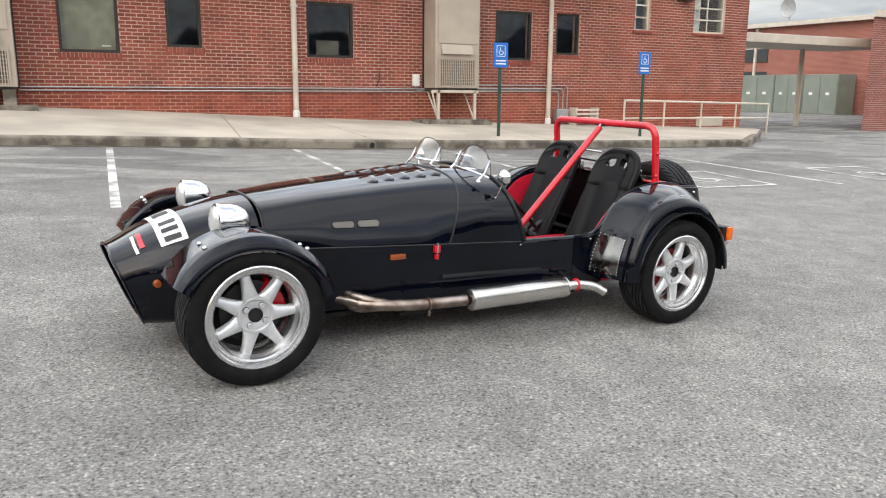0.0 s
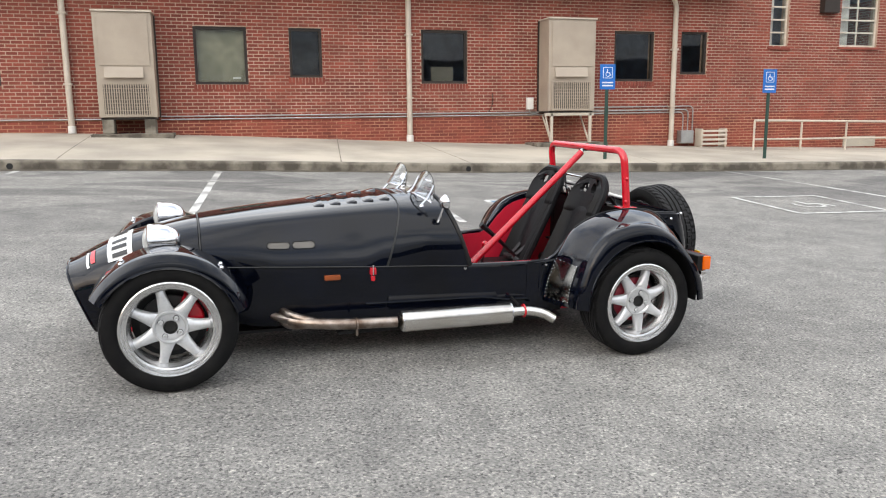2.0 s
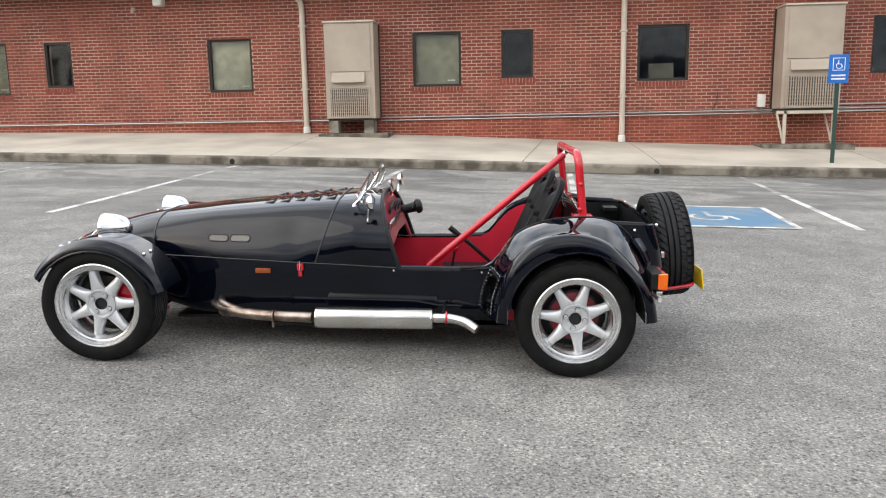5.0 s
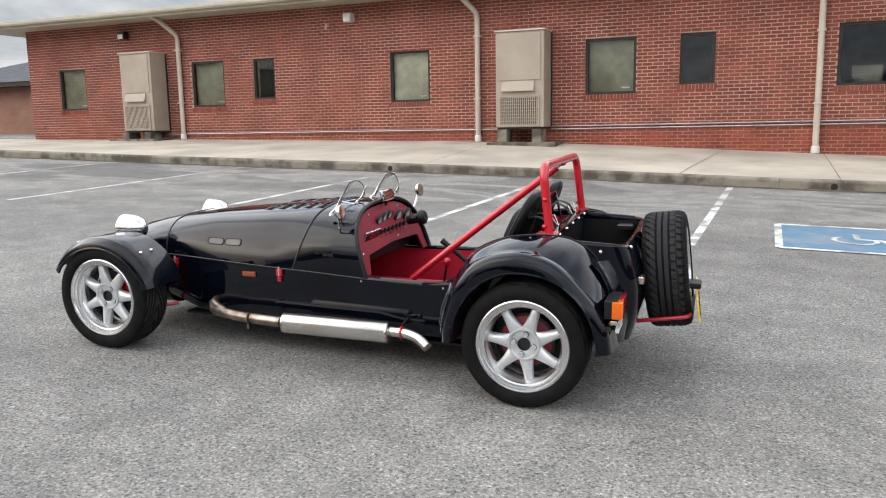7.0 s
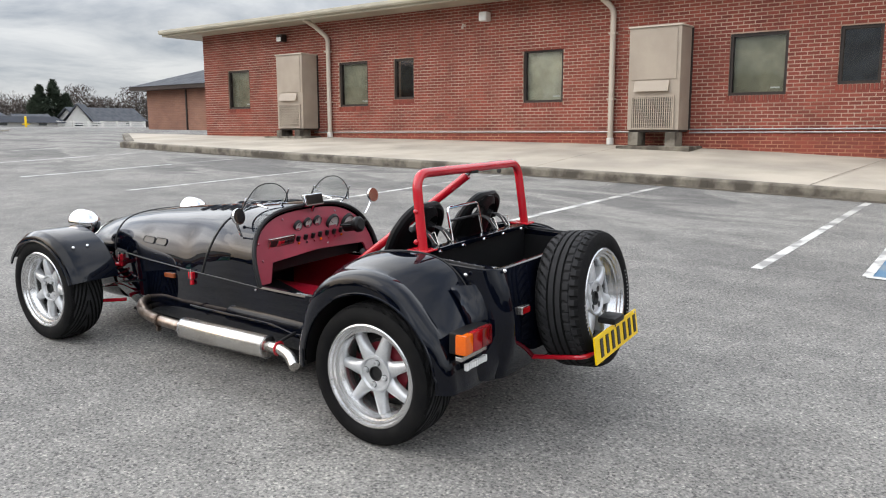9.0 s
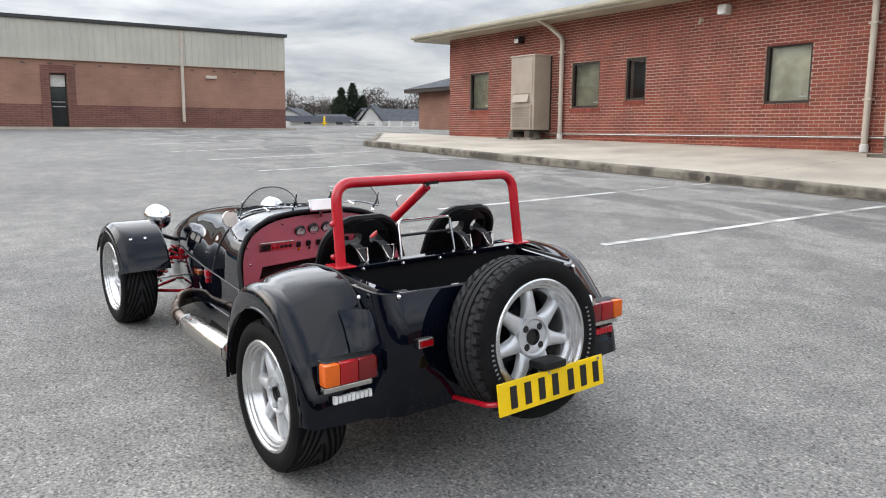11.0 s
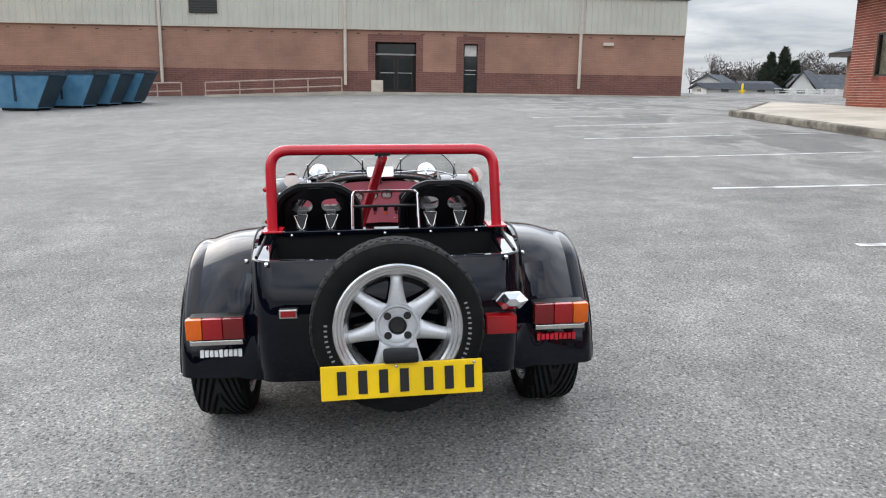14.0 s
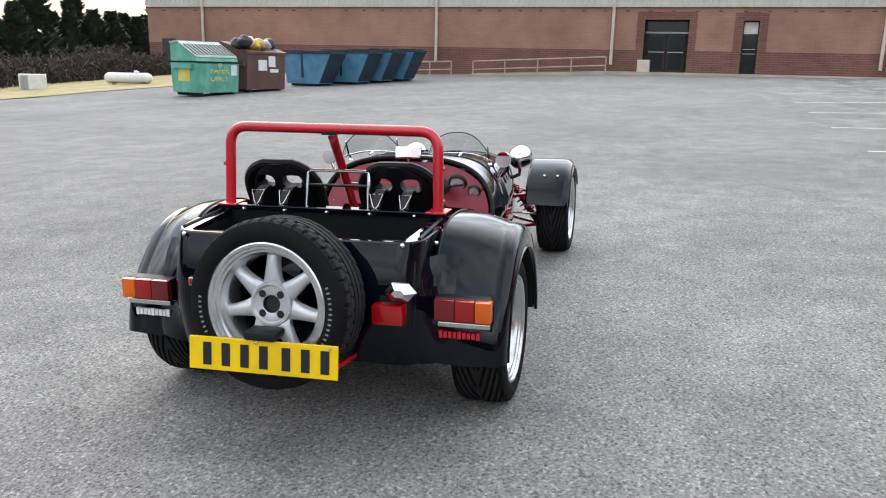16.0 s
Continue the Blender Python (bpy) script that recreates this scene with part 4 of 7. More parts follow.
def gymnasium():
    g = thing("gymnasium", "large tan brick hall with cream steel siding above", "building", kind="")
    y0, y1, x1 = -23.4, 19.06, GYM_X - 30
    holes = [(4.0, 5.98, 4.05), (8.28, 8.96, 4.03)]
    cuts = [y0, 4.0, 5.98, 8.28, 8.96, y1]
    low, mid = bmesh.new(), bmesh.new()
    for a, b in zip(cuts, cuts[1:]):
        door = any(h[0] == a for h in holes)
        if not door:
            low = box(GYM_X - 0.3, GYM_X, a, b, -0.5, 2.68, bm=low)
            mid = box(GYM_X - 0.3, GYM_X, a, b, 2.68, 4.05, bm=mid)
        mid = box(GYM_X - 0.3, GYM_X, a, b, 4.05, 4.64, bm=mid)
    part("plinth_wall", low, GYM_LOW, g, "dark red-brown brick plinth")
    part("wall", mid, GYM_MID, g, "tan brick wall")
    for a, b, s in ((3.66, 4.0, 4.4), (5.98, 6.3, 4.4), (7.92, 8.28, 4.36), (8.96, 9.3, 4.36)):
        part("brick_surround", box(GYM_X, GYM_X + 0.025, a, b, 1.4, s), GYM_LOW, g)
    for a, b, s in ((4.0, 5.98, 4.05), (8.28, 8.96, 4.03)):
        part("brick_surround", box(GYM_X, GYM_X + 0.025, a, b, s, s + 0.35), GYM_LOW, g)
    rows = []
    yy = y0 - 0.02
    while yy < y1 + 0.02:
        for dy, dx in ((0.0, 0.05), (0.03, 0.085), (0.07, 0.085), (0.10, 0.05)):
            rows.append([(GYM_X + dx, yy + dy, 4.64), (GYM_X + dx, yy + dy, 6.22)])
        yy += 0.305
    part("siding", grid_mesh(rows), SIDING, g, "cream ribbed steel siding")
    part("siding_back", box(GYM_X - 0.3, GYM_X + 0.04, y0, y1, 4.64, 6.25), SIDING, g)
    part("base_flashing", box(GYM_X, GYM_X + 0.11, y0, y1, 4.60, 4.64), CREAM, g)
    part("side_wall", box(x1, GYM_X - 0.3, y1 - 0.3, y1, -0.5, 6.25), GYM_MID, g)
    part("side_wall", box(x1, GYM_X - 0.3, y0, y0 + 0.3, -0.5, 6.25), GYM_MID, g)
    part("side_wall", box(x1, x1 + 0.3, y0 + 0.3, y1 - 0.3, -0.5, 6.25), GYM_MID, g)
    part("roof", box(x1 - 0.1, GYM_X + 0.16, y0 - 0.12, y1 + 0.12, 6.25, 6.40, 0.01), GYM_CAP, g, "dark roof edge trim")
    rng = random.Random(2)
    for yk in (-19.7, -6.1, 2.58, 13.92):
        part("downpipe", tube(bend([(GYM_X + 0.13, yk, 2.0), (GYM_X + 0.13, yk, 6.1), (GYM_X + 0.16, yk, 6.2)], 0.05), 0.075, 8), CREAM, g, "cream downpipe", smooth=True)
    for k in range(1, 42):
        yk = y0 + k * 1.02
        part("weep_mark", box(GYM_X, GYM_X + 0.012, yk, yk + 0.1 + 0.12 * rng.random(), 4.40, 4.43 + 0.02 * rng.random()), GYM_CAP, g)
    # double door in its dark recess
    d = part("door_recess", box(GYM_X - 0.9, GYM_X - 0.85, 3.9, 6.05, 1.4, 4.1), DARK_METAL, g, "dark bronze entrance recess")
    part("recess_side", box(GYM_X - 0.85, GYM_X - 0.3, 3.9, 4.0, 1.4, 4.1), DARK_METAL, g)
    part("recess_side", box(GYM_X - 0.85, GYM_X - 0.3, 5.98, 6.05, 1.4, 4.1), DARK_METAL, g)
    for a, b in ((4.16, 4.98), (5.02, 5.84)):
        leaf = part("door", box(GYM_X - 0.8, GYM_X - 0.75, a, b, 1.66, 3.45, 0.004), DARK_METAL, g, "dark bronze glazed door leaf")
        part("pane", box(GYM_X - 0.752, GYM_X - 0.745, a + 0.1, b - 0.1, 1.85, 3.33), GYM_GLASS, leaf)
        part("push_bar", tube([(GYM_X - 0.70, a + 0.06, 2.62), (GYM_X - 0.70, b - 0.06, 2.62)], 0.025, 6), GALV, leaf)
    part("transom_bar", box(GYM_X - 0.84, GYM_X - 0.74, 4.0, 5.98, 3.47, 3.55), GALV, g)
    part("transom_pane", box(GYM_X - 0.8, GYM_X - 0.78, 4.1, 5.9, 3.58, 4.0), GYM_GLASS, g)
    part("side_pane", box(GYM_X - 0.32, GYM_X - 0.28, 8.28, 8.96, 1.4, 4.03), DARK_METAL, g, "dark narrow glazed opening")
    part("side_pane", box(GYM_X - 0.27, GYM_X - 0.26, 8.33, 8.91, 3.46, 3.97), WHITE, g, "pale upper panel")
    part("side_pane", box(GYM_X - 0.27, GYM_X - 0.26, 8.33, 8.91, 1.75, 3.4), GYM_GLASS, g)
    for z in (2.58, 2.78):
        part("push_bar", box(GYM_X - 0.25, GYM_X - 0.22, 8.36, 8.88, z, z + 0.035), GALV, g)
    part("wall_pack", box(GYM_X, GYM_X + 0.14, 15.03, 15.55, 4.05, 4.2, 0.02), CREAM, g, "pale wall light")
    part("vent", box(GYM_X + 0.086, GYM_X + 0.12, -4.7, -3.4, 5.2, 5.85), DARK_METAL, g, "dark louvred vent")
    for k in range(5):
        part("vent_slat", box(GYM_X + 0.12, GYM_X + 0.14, -4.66, -3.44, 5.25 + 0.12 * k, 5.31 + 0.12 * k), GYM_CAP, g)
    part("door", box(GYM_X - 0.01, GYM_X + 0.03, -22.5, -21.6, 0.3, 2.9), GYM_CAP, g, "dark side door")
    part("bin", box(GYM_X + 0.3, GYM_X + 0.75, 3.85, 4.4, 1.5, 2.24, 0.02), CREAM, g)
    return g


GYM_GLASS = mat("dark_door_glass", (0.03, 0.036, 0.036), 0.08, spec=0.8)
gymnasium()


RAIL_TAN = mat("faded_tan_paint", (0.40, 0.31, 0.26), 0.6, second=(0.32, 0.22, 0.18), scale=4)


def gym_ramp():
    r = thing("gym_handrail", "pale tubular handrail along the entrance ramp", "railing")
    x = GYM_X + 1.3
    for ya, yb, za, zb in ((-3.8, 2.5, 2.0, 2.33), (-7.1, -4.9, 1.9, 1.98)):
        n = 5 if yb - ya > 4 else 3
        for i in range(n):
            t = i / (n - 1)
            yk = ya + (yb - ya) * t
            part("post", tube([(x, yk, 1.0), (x, yk, za + (zb - za) * t)], 0.03, 6), RAIL_TAN, r)
        part("top_rail", tube([(x, ya, za), (x, yb, zb)], 0.035, 6), RAIL_TAN, r)
        part("mid_rail", tube([(x, ya, za - 0.38), (x, yb, zb - 0.38)], 0.03, 6), RAIL_TAN, r)
    bm = grid_mesh([[(GYM_X + 1.5, y, 1.0), (GYM_X + 1.5, y, z), (GYM_X, y, z), (GYM_X, y, 1.0)] for y, z in ((-3.8, 1.44), (2.5, 1.70), (6.5, 1.71), (19.0, 1.72))], close_v=True, caps=True)
    solid("gym_walk", bm, CONCRETE, "pale concrete walk and ramp along the hall", "pavement", kind="structure")


gym_ramp()

# ---- dumpsters ----
GREEN = mat("green_enamel", (0.08, 0.30, 0.21), 0.45, second=(0.15, 0.42, 0.32), scale=3, sharp=(0.4, 0.7), bump=0.05)
GREEN_LID = mat("pale_green_lid", (0.33, 0.42, 0.35), 0.5)
BROWN = mat("brown_enamel", (0.115, 0.055, 0.042), 0.6, second=(0.085, 0.04, 0.032), scale=3)
SKIP_BLUE = mat("blue_enamel", (0.045, 0.155, 0.265), 0.5, second=(0.085, 0.22, 0.33), scale=2.5)
# dark blue of rims and ribs, also painting the shade on the ends
SKIP_DARK = mat("dark_blue_rim_and_end_shade", (0.022, 0.036, 0.05), 0.7, spec=0.2, second=(0.03, 0.05, 0.068), scale=4)


def prism(profile, x0, x1):
    """A side profile of (y, z) pairs drawn out along x."""
    return grid_mesh([[(x, yy, z) for yy, z in profile] for x in (x0, x1)], close_v=True, caps=True)


def green_dumpster(m):
    d = thing("dumpster", "green steel paper dumpster with a pale sloping lid", "dumpster", m=m)
    w = 0.92
    part("body", prism([(-0.62, 0.1), (-0.70, 1.02), (-0.66, 1.08), (0.66, 1.08), (0.7, 1.02), (0.62, 0.1)], -w, w), GREEN, d)
    part("hopper", prism([(-0.66, 1.09), (-0.62, 1.20), (0.32, 1.66), (0.66, 1.62), (0.66, 1.09)], -w, w), GREEN, d)
    lid = part("lid", prism([(-0.64, 1.215), (-0.60, 1.27), (0.32, 1.72), (0.32, 1.675)], -w + 0.02, w - 0.02), GREEN_LID, d, "pale ribbed lid")
    for k in range(11):
        x = -w + 0.12 + k * (2 * w - 0.24) / 10
        part("lid_rib", prism([(-0.58, 1.285), (-0.56, 1.31), (0.1, 1.635), (0.1, 1.61)], x - 0.035, x + 0.035), BLACK_SATIN, lid)
    part("top", prism([(0.325, 1.665), (0.325, 1.73), (0.7, 1.69), (0.7, 1.63)], -w - 0.02, w + 0.02), GREEN_LID, d)
    for s in (-1, 1):
        part("fork_pocket", box(s * (w + 0.05) - 0.05, s * (w + 0.05) + 0.05, -0.5, 0.5, 0.85, 1.0, 0.008), GREEN, d)
        part("skid", box(s * 0.7 - 0.06, s * 0.7 + 0.06, -0.6, 0.6, 0.0, 0.1), BLACK_SATIN, d)
    part("rim", prism([(-0.73, 1.04), (-0.73, 1.09), (0.72, 1.09), (0.72, 1.04)], -w - 0.02, w + 0.02), BLACK_SATIN, d)
    yl = mat("yellow_lettering", (0.65, 0.55, 0.12), 0.5)
    t = words("PAPER", 0.3, yl, pose(0.05, -0.685, 0.80, 85, 0, 0), d)
    t2 = words("ONLY", 0.3, yl, pose(0.05, -0.665, 0.55, 85, 0, 0), d)
    part("sticker", box(0.55, 0.8, -0.712, -0.70, 0.65, 0.98), PLATE_W, d, "white notice")
    part("emblem", lathe([(0, 0), (0.11, 0), (0.11, 0.012)], 10, "y"), GREEN_LID, d, m=pose(0.05, -0.715, 0.98))
    part("side_mark", box(-w - 0.008, -w, -0.3, 0.3, 0.45, 0.85), yl, d, "faded yellow lettering patch")
    return d


def brown_dumpster(m):
    d = thing("dumpster", "brown steel dumpster heaped with rubbish bags", "dumpster", m=m)
    part("body", prism([(-0.55, 0.08), (-0.62, 1.30), (0.70, 1.62), (0.70, 0.08)], -0.9, 0.9), BROWN, d)
    part("rim", prism([(-0.66, 1.28), (-0.66, 1.35), (0.73, 1.69), (0.73, 1.61)], -0.94, 0.94), BROWN, d)
    for s in (-1, 1):
        part("fork_pocket", box(s * 0.95 - 0.05, s * 0.95 + 0.05, -0.5, 0.5, 0.85, 1.02, 0.008), BROWN, d)
        part("skid", box(s * 0.7 - 0.06, s * 0.7 + 0.06, -0.5, 0.6, 0.0, 0.08), BLACK_SATIN, d)
    part("sticker", box(-0.4, 0.0, -0.615, -0.6, 0.72, 1.08), PLATE_W, d, "white notice")
    part("sticker", box(0.08, 0.4, -0.625, -0.608, 0.85, 1.22), PLATE_W, d, "white notice")
    part("sticker", box(0.15, 0.55, -0.61, -0.59, 0.66, 0.78), PLATE_W, d, "white notice")
    return d


def rubbish(cx, cy, cz):
    rng = random.Random(8)
    cols = [("white_bag", (0.62, 0.60, 0.55)), ("yellow_bag", (0.66, 0.42, 0.03)), ("blue_bag", (0.30, 0.45, 0.65)), ("black_bag", (0.02, 0.02, 0.022)), ("brown_box", (0.38, 0.22, 0.11)), ("grey_bag", (0.3, 0.3, 0.31))]
    mats = [(n, mat(n, c, 0.4)) for n, c in cols]
    spots = [(-0.6, -0.1, 3), (-0.25, -0.25, 0), (0.0, -0.1, 1), (0.3, -0.05, 2), (0.25, 0.25, 1), (0.55, -0.2, 4), (-0.35, 0.25, 5), (0.8, 0.0, 3), (0.85, 0.25, 3), (0.55, 0.15, 0), (-0.65, 0.25, 3), (0.05, 0.35, 4)]
    for dx, dy, k in spots:
        bm = bmesh.new()
        bmesh.ops.create_icosphere(bm, subdivisions=3, radius=0.24)
        for v in bm.verts:
            v.co *= 1 + 0.35 * noise.noise(v.co * 6 + Vector((dx * 9, dy * 7, k)))
            v.co.z *= 0.8
        bmesh.ops.transform(bm, matrix=pose(cx + dx, cy + dy, cz + 0.04 + 0.12 * rng.random(), rng.uniform(-30, 30), rng.uniform(-30, 30), rng.uniform(0, 180)), verts=bm.verts[:])
        name, m = mats[k]
        solid("rubbish_bag", bm, m, name.replace("_", " ").replace("box", "carton") + " crumpled on the heaped rubbish", "rubbish bag", smooth=60, group="rubbish in the brown dumpster")


def skip(m, n):
    d = thing("skip", "dark blue steel skip with sloping ends", "dumpster", m=m, group="row of blue skips")
    bm = grid_mesh([[(-0.85, -0.5, 0.08), (0.55, -0.5, 0.08), (0.55, 0.5, 0.08), (-0.85, 0.5, 0.08)], [(-1.0, -0.56, 1.22), (1.1, -0.56, 1.22), (1.1, 0.56, 1.22), (-1.0, 0.56, 1.22)]], close_v=True, caps=True)
    part("body", bm, SKIP_BLUE, d)
    for (x0, y0, x1, y1) in ((-1.04, -0.60, 1.14, -0.54), (-1.04, 0.54, 1.14, 0.60), (-1.04, -0.54, -0.98, 0.54), (1.08, -0.54, 1.14, 0.54)):
        part("rim", box(x0, x1, y0, y1, 1.18, 1.27), SKIP_DARK, d)
    part("lid", box(-0.96, 1.06, -0.53, 0.53, 1.23, 1.30, 0.01), BLACK_SATIN, d, "black plastic lid")
    # plate over the sloping end, its shade and grime put into the colour
    part("end_panel", grid_mesh([[(0.585, -0.5, 0.12), (0.585, 0.5, 0.12), (1.112, 0.555, 1.17), (1.112, -0.555, 1.17)], [(0.555, -0.5, 0.12), (0.555, 0.5, 0.12), (1.08, 0.555, 1.17), (1.08, -0.555, 1.17)]], close_v=True, caps=True), SKIP_DARK, d, "sloping end panel, shade and grime put into its dark blue")
    for x in (-0.15,):
        part("rib", grid_mesh([[(x - 0.04, -0.535, 0.3), (x + 0.04, -0.535, 0.3), (x + 0.04, -0.58, 1.16), (x - 0.04, -0.58, 1.16)], [(x - 0.04, -0.50, 0.3), (x + 0.04, -0.50, 0.3), (x + 0.04, -0.55, 1.16), (x - 0.04, -0.55, 1.16)]], close_v=True, caps=True), SKIP_DARK, d)
    for s in (-1, 1):
        part("skid", box(-0.7, 0.5, s * 0.38 - 0.06, s * 0.38 + 0.06, 0.0, 0.08), BLACK_SATIN, d)
    return d


def on_ground(x, y, turn, dz=0.0):
    return pose(x, y, ground_z(x, y) + dz, 0, 0, turn)


GREEN_AT, BROWN_AT = (-15.67, -8.4), (-17.74, -7.84)
green_dumpster(on_ground(GREEN_AT[0], GREEN_AT[1], 164) @ Matrix.Diagonal((0.90, 0.92, 0.97, 1.0)))
brown_dumpster(on_ground(BROWN_AT[0], BROWN_AT[1], 164) @ Matrix.Diagonal((0.95, 0.95, 0.97, 1.0)))
rubbish(BROWN_AT[0], BROWN_AT[1] - 0.1, ground_z(*BROWN_AT) + 1.47)
for i, (sx, sy) in enumerate(((-21.13, -7.38), (-22.47, -6.42), (-23.72, -5.95), (-24.97, -5.5))):
    skip(on_ground(sx, sy, 85), i)

# ---- grass, hedge and trees at the edge of the car park ----
GRASS = mat("winter_grass", (0.40, 0.31, 0.15), 0.95, second=(0.28, 0.24, 0.12), scale=1.5, fine=25, bump=0.5, place="world")
rows = []
for t in np.linspace(0, 1, 16):
    xa, ya = -4 - 26 * t, -15.4 + 4.3 * t
    rows.append([(xa - 3.5 * s * 0.35, ya - 10 * s, ground_z(xa, ya - 10 * s) + 0.02 + 0.10 * math.sin(s * 3)) for s in np.linspace(0, 1, 8)])
solid("grass_bank", grid_mesh(rows), GRASS, "strip of straw-coloured winter grass", "grass", kind="stuff", smooth=80)
BARK = mat("bark", (0.10, 0.075, 0.06), 0.95, second=(0.06, 0.045, 0.036), scale=6, fine=40, bump=0.5)
NEEDLE = mat("dark_evergreen", (0.045, 0.068, 0.036), 0.8, second=(0.07, 0.095, 0.05), scale=3, island=0.7)
# far conifers: distance haze put into a paler needle colour
NEEDLE_FAR = mat("haze_paled_evergreen", (0.06, 0.085, 0.055), 0.85, second=(0.08, 0.10, 0.07), scale=3, island=0.6)
TWIG = mat("bare_twigs", (0.13, 0.10, 0.085), 0.95, island=0.4)


def evergreen(x, y, h, w, seed, needles=None):
    """A conifer: a trunk and many flat sprays of foliage."""
    rng = random.Random(seed)
    t = thing("evergreen_tree", "dense dark green conifer in a tall screen", "tree", m=pose(x, y, ground_z(x, y)), group="evergreen screen")
    part("trunk", tube([(0, 0, -0.1), (0.03, 0, h * 0.5), (0, 0.02, h * 0.96)], [0.13, 0.08, 0.02], 6), BARK, t)
    vs, fs = [], []
    for _ in range(1500):
        z = h * (0.03 + 0.97 * rng.random() ** 0.85)
        env = w * (1 - (z / h) ** 1.6) * (0.75 + 0.25 * math.sin(z * 3 + seed)) + 0.12
        a = rng.uniform(0, 2 * math.pi)
        r = env * math.sqrt(rng.uniform(0.25, 1.1))
        c = Vector((r * math.cos(a), r * math.sin(a), z))
        s = rng.uniform(0.18, 0.42)
        u = Vector((math.cos(a), math.sin(a), rng.uniform(0.2, 1.0))).normalized() * s
        v = Vector((-math.sin(a), math.cos(a), rng.uniform(-0.4, 0.4))).normalized() * s * 0.6
        k = len(vs)
        vs += [c - u * 0.6, c + v - u * 0.1, c + u, c - v - u * 0.1]
        fs.append((k, k + 1, k + 2, k + 3))
    me = bpy.data.meshes.new("crown")
    me.from_pydata(vs, [], fs)
    me.materials.append(needles or NEEDLE)
    ob = new("crown", me)
    ob.parent = t


def bare_tree(x, y, h, seed, label="bare winter tree with fine branches"):
    rng = random.Random(seed)
    t = thing("bare_tree", label, "tree", m=pose(x, y, ground_z(x, y)), group="bare trees")
    bm = tube([(0, 0, -0.1), (0.05, 0, h * 0.3), (0, 0.1, h * 0.45)], [h * 0.022, h * 0.017, h * 0.013], 6)
    ends = [(Vector((0, 0.1, h * 0.45)), Vector((0, 0, 1)), h * 0.013), (Vector((0.03, 0.05, h * 0.35)), Vector((0.4, 0.2, 1)).normalized(), h * 0.01)]
    twigs = None
    for level in range(5):
        nxt = []
        for p, d, r in ends:
            for _ in range(3 if level < 3 else 2):
                nd = (d + Vector((rng.uniform(-1, 1), rng.uniform(-1, 1), rng.uniform(-0.2, 0.6))) * 0.62).normalized()
                q = p + nd * h * rng.uniform(0.09, 0.17) * (0.92 ** level)
                r2 = r * 0.6
                if level < 2:
                    bm = tube([p, q], [r, r2], 4, bm=bm)
                else:
                    twigs = twigs or ([], [])
                    k = len(twigs[0])
                    sd = nd.orthogonal().normalized() * max(r, 0.012)
                    twigs[0].extend([p - sd, p + sd, q])
                    twigs[1].append((k, k + 1, k + 2))
                    sd2 = nd.cross(sd)
                    twigs[0].extend([p - sd2, p + sd2, q])
                    twigs[1].append((k + 3, k + 4, k + 5))
                nxt.append((q, nd, r2))
        ends = nxt
    part("trunk", bm, BARK, t)
    me = bpy.data.meshes.new("crown")
    me.from_pydata(twigs[0], [], twigs[1])
    me.materials.append(TWIG)
    ob = new("crown", me)
    ob.parent = t


for i in range(30):
    rr = random.Random(i)
    evergreen(-22 - i * 1.05, -29.5 - 2.2 * (i % 2) + rr.uniform(-0.6, 0.6), rr.uniform(3.0, 4.0) if i % 5 != 3 else 5.6, rr.uniform(1.1, 1.6), i)
for i, (x, y, h) in enumerate(((-27, -38, 10), (-34, -42, 11), (-22, -36, 9))):
    bare_tree(x, y, h, 40 + i)
t = thing("propane_tank", "white horizontal gas tank beyond the grass", "tank", m=pose(-20.0, -15.0, ground_z(-20, -15) + 0.3, 0, 0, 130))
part("shell", lathe([(0.0, -0.9), (0.14, -0.86), (0.21, -0.74), (0.21, 0.74), (0.14, 0.86), (0.0, 0.9)], 16, "x"), WHITE, t, smooth=50)
part("dome", lathe([(0.10, 0.15), (0.10, 0.27), (0.0, 0.31)], 10, "z"), WHITE, t, m=pose(0.3, 0, 0))
for s in (-0.55, 0.55):
    part("foot", box(s - 0.08, s + 0.08, -0.18, 0.18, -0.4, -0.14), KERB, t)
u = thing("utility_cabinet", "pale grey outdoor utility cabinet on the grass", "cabinet", m=pose(-16.5, -16.3, ground_z(-16.5, -16.3) + 0.05, 0, 0, 135))
part("case", box(-0.45, 0.45, -0.35, 0.35, -0.1, 0.55, 0.02), WHITE, u)
part("door", box(-0.40, -0.15, -0.37, -0.352, 0.02, 0.5), GALV, u)

# ---- beyond: house roofs, fence, trees and a low brick wing ----
TAN_FAR = brick_pattern("far_tan_brick", (0.30, 0.15, 0.10), (0.26, 0.13, 0.09), (0.33, 0.2, 0.15), 0, (0.4, 0.1))


